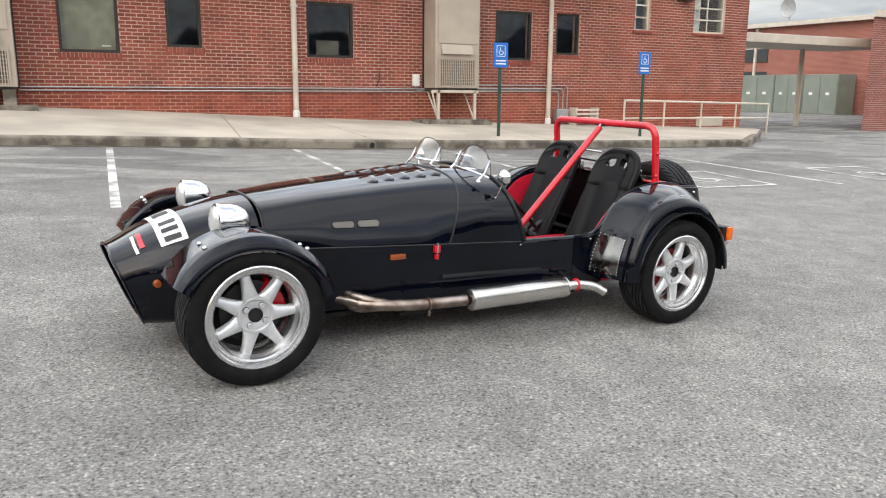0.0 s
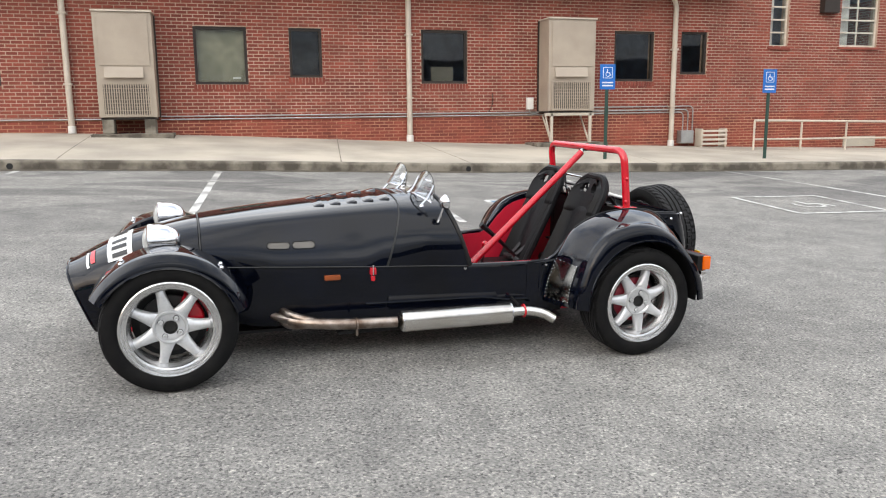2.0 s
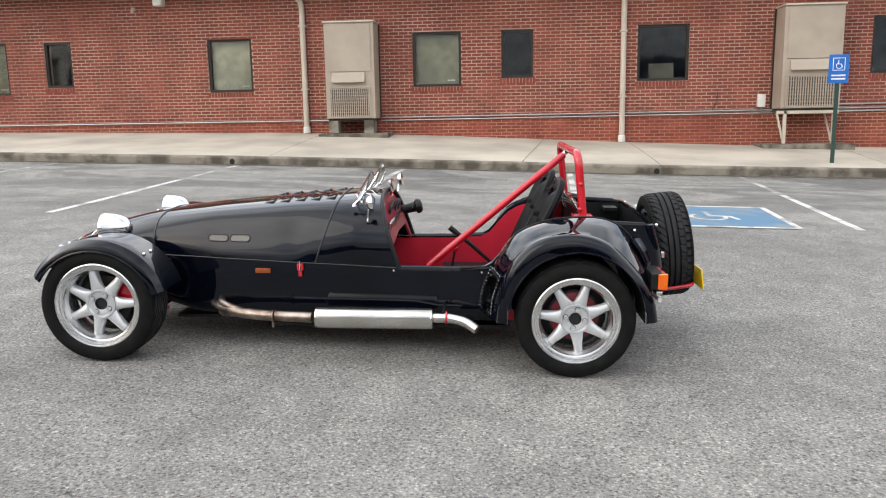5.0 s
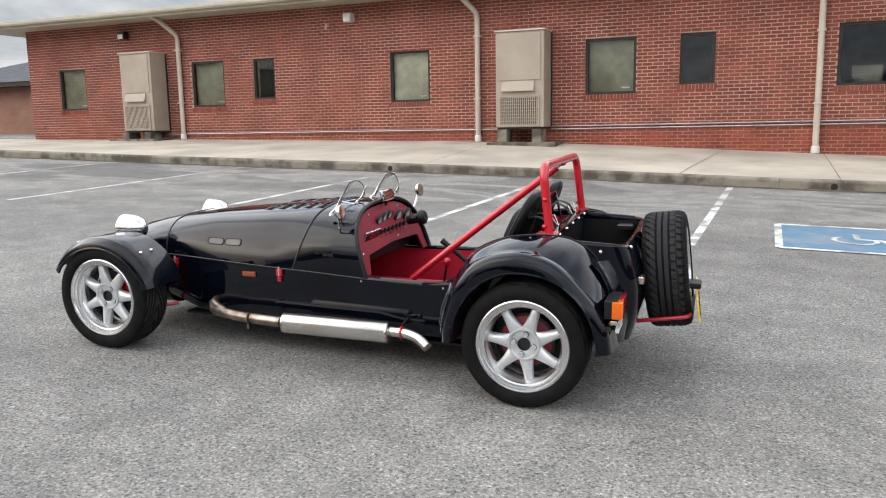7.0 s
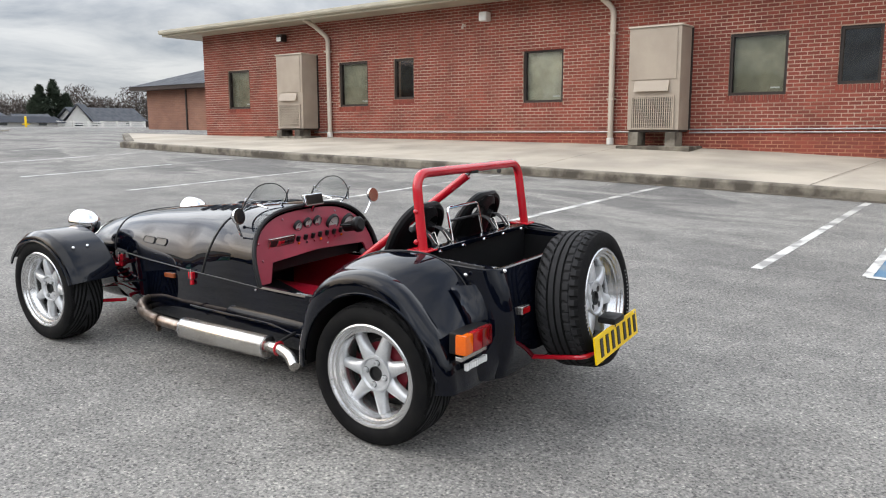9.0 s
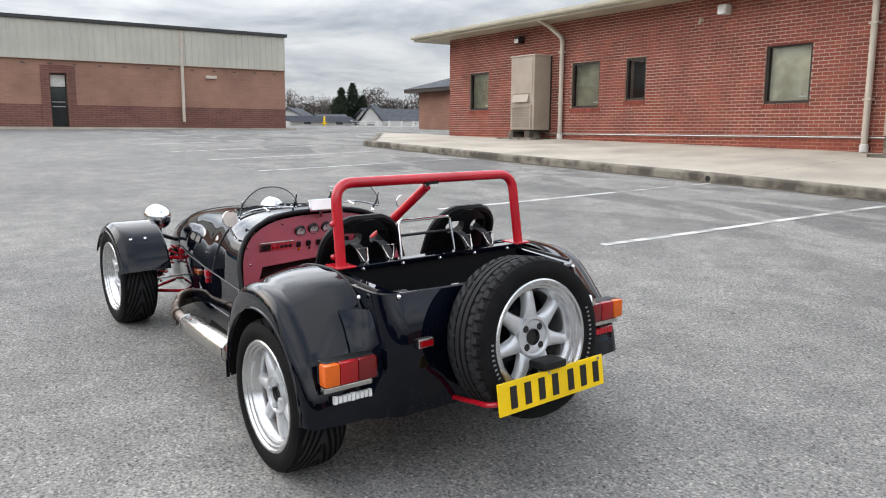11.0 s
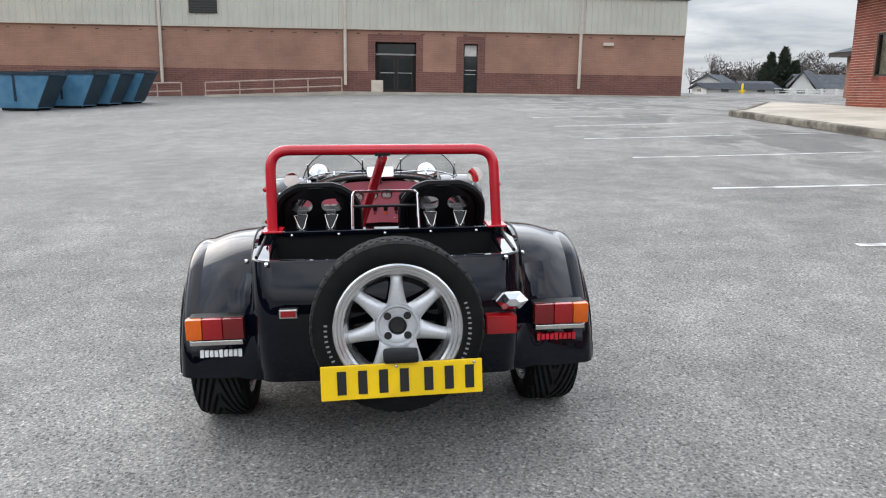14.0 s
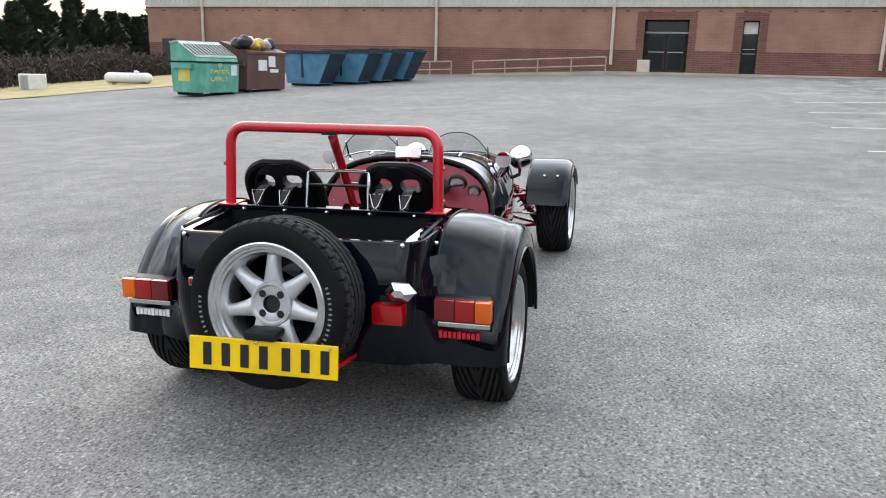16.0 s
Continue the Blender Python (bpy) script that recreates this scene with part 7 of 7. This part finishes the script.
def tail_details():
    p = part("number_plate", box(-0.004, 0.004, -0.262, 0.262, -0.056, 0.056, 0.003), PLATE_Y, CAR, "yellow rear registration plate with dark bars", m=pose(-0.722, -0.030, 0.367, 0, 8, 2))
    for k, y in enumerate((0.195, 0.128, 0.061, -0.006, -0.085, -0.152, -0.219)):
        part("character_bar", box(-0.0075, -0.0045, y - 0.0145, y + 0.0145, -0.038, 0.038), INK, p)
    for y in (0.02, -0.235):
        part("plate_screw", lathe([(0, 0.004), (0.005, 0.003), (0.006, 0)], 8, "x"), STAINLESS, p, m=pose(-0.0045, y, 0.046, 0, 0, 180))
    part("plate_lamp", box(-0.735, -0.655, -0.085, 0.03, 0.424, 0.454, 0.012), BLACK_SATIN, CAR, "black plate lamp", smooth=40)
    part("plate_bracket", box(-0.708, -0.65, -0.2, 0.15, 0.33, 0.345), BLACK_SATIN, CAR)
    part("fog_lamp", box(-0.52, -0.46, -0.445, -0.335, 0.436, 0.504, 0.008), RED_LENS, CAR, "red square fog lamp", smooth=40)
    r = part("reflector", box(-0.486, -0.46, 0.316, 0.380, 0.513, 0.546, 0.004), STAINLESS, CAR)
    part("lens", box(-0.490, -0.4865, 0.322, 0.374, 0.519, 0.540), RED_LENS, r, "small red reflector lens")
    c = part("fuel_cap", lathe([(0.0, -0.052), (0.02, -0.052), (0.048, -0.03), (0.052, -0.022), (0.030, -0.006), (0.028, 0.03)], 6, "x"), CHROME, CAR, "bright metal fuel filler cap", m=pose(-0.47, -0.43, 0.549) @ Matrix.Diagonal((0.9, 1.15, 0.72, 1.0)))


tail_details()


def roll_bar():
    hoop = [(-0.055, 0.437, 0.742), (-0.02, 0.434, 1.05), (-0.022, -0.438, 1.040), (-0.062, -0.447, 0.742)]
    b = part("roll_bar", tube(bend(hoop, 0.075, 8), 0.0205, 14), RED, CAR, "red tubular roll bar", smooth=True)
    part("diagonal_stay", tube([(0.0, 0.0, 1.012), (0.745, 0.165, 0.412)], 0.0195, 12), RED, b, "red diagonal stay", smooth=True)
    part("stay_joint", tube([(-0.02, 0.0, 1.035), (0.02, 0.004, 1.0)], 0.013, 8), CHROME, b, "bright stay joint")
    part("joint_bracket", box(-0.04, 0.0, -0.03, 0.03, 1.022, 1.034), BLACK_SATIN, b)
    for s in (1, -1):
        part("base_plate", box(-0.10, 0.0, s * 0.44 - 0.045, s * 0.44 + 0.035, 0.737, 0.745, 0.003), RED, b)
        for z in (0.775, 0.90):
            bm = bmesh.new()
            bmesh.ops.create_icosphere(bm, subdivisions=2, radius=0.011)
            part("bolt", bm, RED, b, m=pose(-0.035, s * 0.458, z), smooth=True)
    h = part("luggage_hoop", tube(bend([(0.0, 0.128, 0.73), (0.03, 0.124, 0.873), (0.03, -0.136, 0.873), (0.0, -0.14, 0.73)], 0.02, 4), 0.0065, 8), CHROME, CAR, "small chrome hoop between the seats", smooth=True)
    part("cross_rail", tube([(0.02, 0.125, 0.815), (0.02, -0.137, 0.815)], 0.006, 8), BLACK_SATIN, h, smooth=True)


roll_bar()


def seat(cy, label):
    """A bucket seat with winged sides and two belt openings through the headrest."""
    s = part("seat", box(0.22, 0.66, cy - 0.15, cy + 0.15, 0.20, 0.30, 0.03), LEATHER, CAR, label, smooth=50)
    ny, nz = 48, 72
    bm = bmesh.new()
    grid, edge_l, edge_r = {}, [], []
    for i in range(nz + 1):
        t = i / nz
        z = 0.24 + t * 0.652
        w = 0.162 * max(0.0, 1 - max(0.0, (t - 0.80) / 0.215) ** 2.6) ** 0.5 - 0.012 * max(0, 0.72 - t) * 0.5
        for j in range(ny + 1):
            u = -1 + 2 * j / ny
            x = 0.262 - 0.245 * t + 0.105 * abs(u) ** 3 * (1 - 0.62 * t) + 0.010 * math.cos(u * 4) * (t < 0.7)
            grid[i, j] = bm.verts.new((x, cy + u * w, z))
        edge_l.append(grid[i, 0].co.copy())
        edge_r.append(grid[i, ny].co.copy())
    for i in range(nz):
        for j in range(ny):
            ctr = sum((grid[k].co for k in ((i, j), (i + 1, j + 1))), Vector()) / 2
            if (abs(abs(ctr.y - cy) - 0.062) / 0.042) ** 3 + (abs(ctr.z - 0.818) / 0.026) ** 3 < 1:
                continue
            bm.faces.new([grid[i, j], grid[i, j + 1], grid[i + 1, j + 1], grid[i + 1, j]])
    bmesh.ops.delete(bm, geom=[v for v in bm.verts if not v.link_faces], context="VERTS")
    hole_edge = [v for v in bm.verts if v.is_boundary and 0.77 < v.co.z < 0.855 and abs(v.co.y - cy) < 0.125]
    for v in hole_edge:
        oy = cy + math.copysign(0.062, v.co.y - cy)
        dy, dz = v.co.y - oy, v.co.z - 0.818
        g = (abs(dy / 0.044) ** 2.6 + abs(dz / 0.028) ** 2.6) ** (1 / 2.6)
        if 0.5 < g < 1.6:
            v.co.y, v.co.z = oy + dy / g, 0.818 + dz / g
    bmesh.ops.recalc_face_normals(bm, faces=bm.faces[:])
    bmesh.ops.solidify(bm, geom=bm.faces[:], thickness=0.04)
    part("backrest", bm, LEATHER, s, "black vinyl bucket backrest with two belt openings", smooth=60)
    part("piping", tube([p + Vector((-0.012, 0, 0)) for p in edge_l + edge_r[::-1]], 0.021, 8), LEATHER, s, "padded black edge roll", smooth=True)
    for k in range(6):
        z = 0.36 + 0.065 * k
        x = 0.262 - 0.245 * (z - 0.24) / 0.665 + 0.022
        part("pleat", tube([(x, cy - 0.085, z), (x + 0.006, cy, z), (x, cy + 0.085, z)], 0.012, 6), LEATHER, s, smooth=True)
    part("cushion_pad", box(0.26, 0.68, cy - 0.12, cy + 0.12, 0.29, 0.325, 0.015), LEATHER, s, smooth=50)
    for d in (-1, 1):
        y = cy + d * 0.058
        pts = [(-0.045, y, 0.742), (-0.015, y, 0.785), (0.040, y, 0.805), (0.082, y, 0.785), (0.145, y, 0.62), (0.20, y * 0.9 + cy * 0.1, 0.46), (0.31, cy + d * 0.03, 0.36)]
        rows = [[Vector(p) + Vector((0.002, -0.019, 0)), Vector(p) + Vector((0.002, 0.019, 0)), Vector(p) + Vector((-0.002, 0.019, 0.002)), Vector(p) + Vector((-0.002, -0.019, 0.002))] for p in bend(pts, 0.03, 3)]
        belt = part("shoulder_belt", grid_mesh(rows, close_v=True, caps=True), BELT, s, "dark grey harness belt")
        part("adjuster", tube([(0.0, -0.026, 0.024), (0.0, -0.010, -0.026), (0.0, 0.0, -0.040), (0.0, 0.010, -0.026), (0.0, 0.026, 0.024)], 0.0032, 6, closed=True), STAINLESS, belt, "bright metal belt clip", m=pose(-0.036, y, 0.772, 0, 30, 8 * d))
        part("stitching", tube([(0.119, y - 0.017, 0.715), (0.158, y - 0.017, 0.60)], 0.002, 4), PLATE_W, belt)
        part("stitching", tube([(0.119, y + 0.017, 0.715), (0.158, y + 0.017, 0.60)], 0.002, 4), PLATE_W, belt)
    part("buckle", box(0.30, 0.36, cy - 0.045, cy + 0.045, 0.335, 0.36, 0.01), BLACK_SATIN, s, smooth=40)
    part("lap_belt", tube([(0.33, cy - 0.05, 0.35), (0.30, cy - 0.16, 0.33)], 0.014, 6), BELT, s)
    part("lap_belt", tube([(0.33, cy + 0.05, 0.35), (0.30, cy + 0.16, 0.33)], 0.014, 6), BELT, s)


BELT = mat("belt_webbing", (0.017, 0.017, 0.018), 0.7, fine=300, bump=0.2)
seat(0.268, "black bucket seat of the passenger")
seat(-0.244, "black bucket seat of the driver")


def dashboard():
    def dash_x(z):
        return 0.885 + (z - 0.485) * 0.34

    outline = []
    for a in ARC:
        p = hood_point(0.95, a)
        y, z = p.y * 0.955, 0.470 + (p.z - 0.470) * 0.945
        if z > 0.535:
            outline.append((dash_x(z), y, z))
    w = outline[0][1]
    outline += [(dash_x(0.475), -0.452, 0.475), (dash_x(0.475), -0.385, 0.475), (dash_x(0.565), -0.36, 0.565), (dash_x(0.582), 0.0, 0.582), (dash_x(0.565), 0.34, 0.565), (dash_x(0.475), 0.385, 0.475), (dash_x(0.475), 0.452, 0.475)]
    d = part("dashboard", sheet(outline, 0.012), MAROON, CAR, "maroon dashboard panel with gauges")
    tilt = -18.8

    def at(y, z, out=0.004):
        return pose(dash_x(z) - out, y, z, 0, tilt, 0)

    for y, z, r in ((0.112, 0.716, 0.026), (0.037, 0.722, 0.026), (-0.038, 0.724, 0.026), (-0.15, 0.70, 0.043), (-0.27, 0.69, 0.043), (-0.36, 0.655, 0.03)):
        g = part("gauge", lathe([(0.0, -0.006), (r * 0.86, -0.006), (r * 0.86, -0.012), (r, -0.012), (r * 1.06, 0.0)], 22, "x"), GAUGE, d, "round gauge with a pale dial", m=at(y, z), smooth=35)
        part("bezel", lathe([(r * 0.86, -0.007), (r * 0.88, -0.014), (r * 1.0, -0.014), (r * 1.16, 0.0)], 22, "x"), BLACK_SATIN, g, "dark bezel", smooth=True)
        part("needle", box(-0.0085, -0.0075, -0.0015, 0.0015, 0.0, r * 0.7), INK, g, m=pose(0, 0, 0, 40 * y * 10, 0, 0))
    for k in range(7):
        y = 0.135 - 0.055 * k
        sw = part("switch", box(-0.014, 0.0, -0.010, 0.010, -0.014, 0.014, 0.003), BLACK_SATIN, d, m=at(y, 0.656))
        part("lamp_dot", box(-0.006, 0.0, -0.005, 0.005, -0.005, 0.005), AMBER if k % 3 == 0 else CHROME, d, m=at(y, 0.630))
    rad = part("radio", box(-0.012, 0.002, -0.095, 0.085, -0.026, 0.026, 0.003), STAINLESS, d, "bright car radio", m=at(0.258, 0.657))
    part("radio_display", box(-0.0145, -0.0125, 0.03, 0.075, -0.016, 0.018), INK, rad)
    for k in range(5):
        part("radio_button", box(-0.0155, -0.0125, -0.075 + 0.022 * k - 0.007, -0.075 + 0.022 * k + 0.007, -0.008, 0.006), RED if k > 2 else BLACK_SATIN, rad)
    for y, z in ((0.40, 0.66), (0.36, 0.72), (0.2, 0.755), (-0.2, 0.755), (-0.40, 0.66), (0.40, 0.58), (-0.08, 0.6)):
        part("panel_screw", lathe([(0, -0.004), (0.005, -0.003), (0.006, 0)], 8, "x"), CHROME, d, m=at(y, z, 0.001))
    part("under_dash", box(0.98, 1.25, -0.40, 0.40, 0.50, 0.56), BLACK_SATIN, CAR)
    boss = part("steering_boss", lathe([(0.0, -0.085), (0.030, -0.085), (0.042, -0.075), (0.044, -0.055), (0.03, -0.045), (0.026, 0.03)], 18, "x"), BLACK_SATIN, CAR, "black steering column boss with no wheel fitted", m=pose(0.885, -0.215, 0.675, 0, 14, 0), smooth=40)
    for k in range(2):
        part("column_stalk", tube([(-0.03, 0, 0), (-0.035, 0.11 * (1 - 2 * k), 0.015)], 0.006, 6), BLACK_SATIN, boss, smooth=True)


GAUGE = mat("pale_dial", (0.62, 0.62, 0.60), 0.4)
dashboard()


def aeroscreen(cy, s):
    """A small clear screen with a rounded top, held in a chrome base bar by two uprights."""
    rows, top = [], []
    for k in range(25):
        u = -1 + 2 * k / 24
        h = 0.110 * max(0.0, 1 - abs(u) ** 2.5) ** 0.75 + 0.006
        y, x = cy + u * 0.165, 1.115 - 0.05 * u * u
        zb = hood_point(x, math.pi / 2).z + 0.012 - 0.03 * max(0, s * u) ** 2
        rows.append([(x - 0.62 * h * q, y, zb + h * q) for q in (0, 0.35, 0.7, 1)])
        top.append(rows[-1][-1])
    a = part("aeroscreen", tube([r[0] for r in rows], 0.0045, 8), CHROME, CAR, "small curved clear aero screen on a chrome bar", smooth=True)
    g = part("screen", shell(rows, 0.003), PERSPEX, a, "clear perspex screen", smooth=60)
    g.visible_shadow = False
    part("screen_edge", tube(top, 0.0022, 6), BLACK_SATIN, a, "dark screen edge", smooth=True)
    for u in (-0.86, 0.86):
        k = int((u + 1) * 12)
        p = Vector(rows[k][0])
        part("upright", tube([p + Vector((0.03, 0, -0.02)), p + Vector((-0.005, 0, 0.012)), p + Vector((-0.035, 0, 0.075))], [0.006, 0.0055, 0.0035], 6), CHROME, a, smooth=True)
        part("foot", lathe([(0, 0.012), (0.010, 0.010), (0.013, 0.0), (0.0, -0.004)], 10, "z"), CHROME, a, m=pose(p.x + 0.03, p.y, p.z - 0.03), smooth=True)
    part("brace", tube([Vector(rows[12][0]) + Vector((-0.004, 0, 0.004)), Vector(rows[12][0]) + Vector((-0.075, 0, -0.008))], 0.005, 6), CHROME, a, smooth=True)


aeroscreen(0.235, 1)
aeroscreen(-0.255, -1)


def mirrors():
    for s, x, y, z in ((1, 1.01, 0.455, 0.80), (-1, 0.95, -0.505, 0.815)):
        m = part("door_mirror", lathe([(0.0, 0.032), (0.022, 0.028), (0.035, 0.014), (0.0405, 0.0), (0.039, -0.006), (0.0, -0.006)], 20, "x"), CHROME, CAR, "round chrome mirror on a stalk", m=pose(x, y, z, 0, 9, 6 * s), smooth=50)
        part("mirror_glass", lathe([(0.0, -0.007), (0.0375, -0.007)], 20, "x"), MIRROR, m, "mirror glass warmed for reddish reflections")
        part("stalk", tube([(0.02, 0, -0.03), (0.03, -s * 0.02, -0.07), (0.04, -s * 0.04, -0.10)], 0.006, 6), CHROME, m, smooth=True)
    c = part("centre_mirror", box(-0.010, 0.012, -0.070, 0.070, -0.032, 0.032, 0.01), CHROME, CAR, "rectangular interior mirror on the scuttle", smooth=40, m=pose(0.956, -0.008, 0.838, 0, 16, 0))
    part("mirror_glass", box(-0.014, -0.011, -0.062, 0.062, -0.025, 0.025), MIRROR, c)
    part("stem", tube([(0.0, 0.0, -0.025), (0.025, 0.0, -0.055)], 0.008, 6), CHROME, c)


# warm tint of the glass stands in for the reddish things it reflects
MIRROR = mat("mirror_glass", (0.72, 0.62, 0.58), 0.03, metal=1.0, grain=0.0)
mirrors()


def headlamp(s):
    h = part("headlamp", lathe([(0.0, -0.095), (0.03, -0.09), (0.058, -0.068), (0.075, -0.035), (0.082, 0.0), (0.083, 0.03), (0.086, 0.045), (0.084, 0.056), (0.076, 0.06)], 32, "x"), CHROME, CAR, "chrome bowl headlamp", m=pose(2.37 if s > 0 else 2.337, s * 0.378 + 0.020, 0.652 if s > 0 else 0.650) @ Matrix.Diagonal((0.95, 0.93, 0.93, 1.0)), smooth=50)
    part("lens", lathe([(0.077, 0.056), (0.06, 0.072), (0.03, 0.081), (0.0, 0.084)], 28, "x"), LENS, h, "clear ribbed lens", smooth=True)
    part("bracket", tube([(0, 0, -0.075), (-0.01, 0, -0.12), (-0.02, -s * 0.1, -0.16)], 0.014, 8), BLACK_SATIN, h, smooth=True)


LENS = mat("headlamp_lens", (0.55, 0.56, 0.55), 0.12, metal=0.4)
headlamp(1)
headlamp(-1)


def exhaust():
    y = 0.60
    sil = part("silencer", silencer_body(y), STAINLESS, CAR, "brushed stainless side silencer", smooth=40)
    for x in (1.275, 0.70):
        part("band", tube([(x, y + 0.0 + 0.048 * math.cos(t) * 1.02, 0.24 + 0.052 * math.sin(t)) for t in np.linspace(0, 2 * math.pi, 22, endpoint=False)], 0.003, 5, closed=True), CHROME, sil)
    e = part("exhaust_pipe", tube(bend([(1.80, 0.47, 0.245), (1.70, 0.53, 0.242), (1.55, 0.575, 0.24), (1.30, y, 0.24)], 0.06), 0.027, 12), HOT_STEEL, CAR, "heat-stained exhaust pipe", smooth=True)
    for dz, x0 in ((0.028, 1.86), (-0.022, 1.86), (0.003, 1.9)):
        part("header", tube(bend([(x0 - 0.03, 0.38, 0.25 + dz), (1.80, 0.475, 0.245 + dz), (1.66, 0.54, 0.242)], 0.05), 0.021, 10), HOT_STEEL, e, smooth=True)
    part("clamp", tube([(1.50, 0.585 + 0.029 * math.cos(t), 0.24 + 0.029 * math.sin(t)) for t in np.linspace(0, 2 * math.pi, 14, endpoint=False)], 0.005, 5, closed=True), HOT_STEEL, e)
    part("clamp_tab", box(1.494, 1.506, 0.58, 0.60, 0.185, 0.215), HOT_STEEL, e)
    t = part("tailpipe", tube(bend([(0.70, y, 0.245), (0.60, y + 0.01, 0.248), (0.525, y + 0.035, 0.235), (0.475, y + 0.062, 0.205)], 0.05), 0.025, 14), STAINLESS, CAR, "bright upturned tailpipe", smooth=True)
    part("tail_clamp", tube([(0.625, y + 0.005 + 0.029 * math.cos(q), 0.247 + 0.029 * math.sin(q)) for q in np.linspace(0, 2 * math.pi, 14, endpoint=False)], 0.006, 5, closed=True), RED, t, "red clamp")
    part("hanger", tube([(0.64, y - 0.02, 0.27), (0.64, 0.47, 0.29)], 0.007, 6), BLACK_SATIN, CAR)


def silencer_body(y):
    rows = []
    for x, k in ((1.288, 0.55), (1.28, 0.92), (1.27, 1.0), (0.705, 1.0), (0.695, 0.92), (0.688, 0.55)):
        rows.append([(x, y + 0.048 * k * math.copysign(abs(math.cos(t)) ** 0.8, math.cos(t)), 0.24 + 0.051 * k * math.copysign(abs(math.sin(t)) ** 0.8, math.sin(t))) for t in np.linspace(0, 2 * math.pi, 28, endpoint=False)])
    return grid_mesh(rows, close_v=True, caps=True)


exhaust()


def suspension():
    for s in (1, -1):
        for z, yo, tag in ((0.20, 0.51, "lower_wishbone"), (0.41, 0.48, "upper_wishbone")):
            bm = tube([(2.52, s * 0.28, z + 0.01), (2.35, s * yo, z)], 0.011, 8)
            bm = tube([(2.14, s * 0.33, z + 0.01), (2.35, s * yo, z)], 0.011, 8, bm=bm)
            part(tag, bm, RED, CAR, "red tubular wishbone", smooth=True)
        a, b = Vector((2.30, s * 0.30, 0.49)), Vector((2.34, s * 0.49, 0.215))
        d = part("damper", tube([a, a.lerp(b, 0.55), a.lerp(b, 0.56), b], [0.013, 0.013, 0.02, 0.02], 10), BLACK_SATIN, CAR, smooth=True)
        ax = (b - a).normalized()
        u = ax.orthogonal().normalized()
        v = ax.cross(u)
        coil = [a.lerp(b, 0.08 + 0.72 * k / 84) + (u * math.cos(k * 2 * math.pi / 12) + v * math.sin(k * 2 * math.pi / 12)) * 0.034 for k in range(85)]
        part("spring", tube(coil, 0.006, 6), RED, d, "red coil spring", smooth=True)
        part("upright", box(2.31, 2.39, s * 0.51 - 0.02, s * 0.51 + 0.02, 0.17, 0.44, 0.01), RED, CAR, "red suspension upright")
        part("track_rod", tube([(2.22, s * 0.30, 0.30), (2.24, s * 0.54, 0.29)], 0.008, 6), STAINLESS, CAR)
        part("rear_axle_tube", tube([(0, s * 0.2, 0.288), (0, s * 0.57, 0.288)], 0.03, 10), BLACK_SATIN, CAR)
    # plain dark box added to block light through the engine bay
    part("engine_block", box(1.55, 2.05, -0.25, 0.25, 0.20, 0.55, 0.03), BLACK_SATIN, CAR, "plain dark box added to keep the engine bay shaded")


suspension()
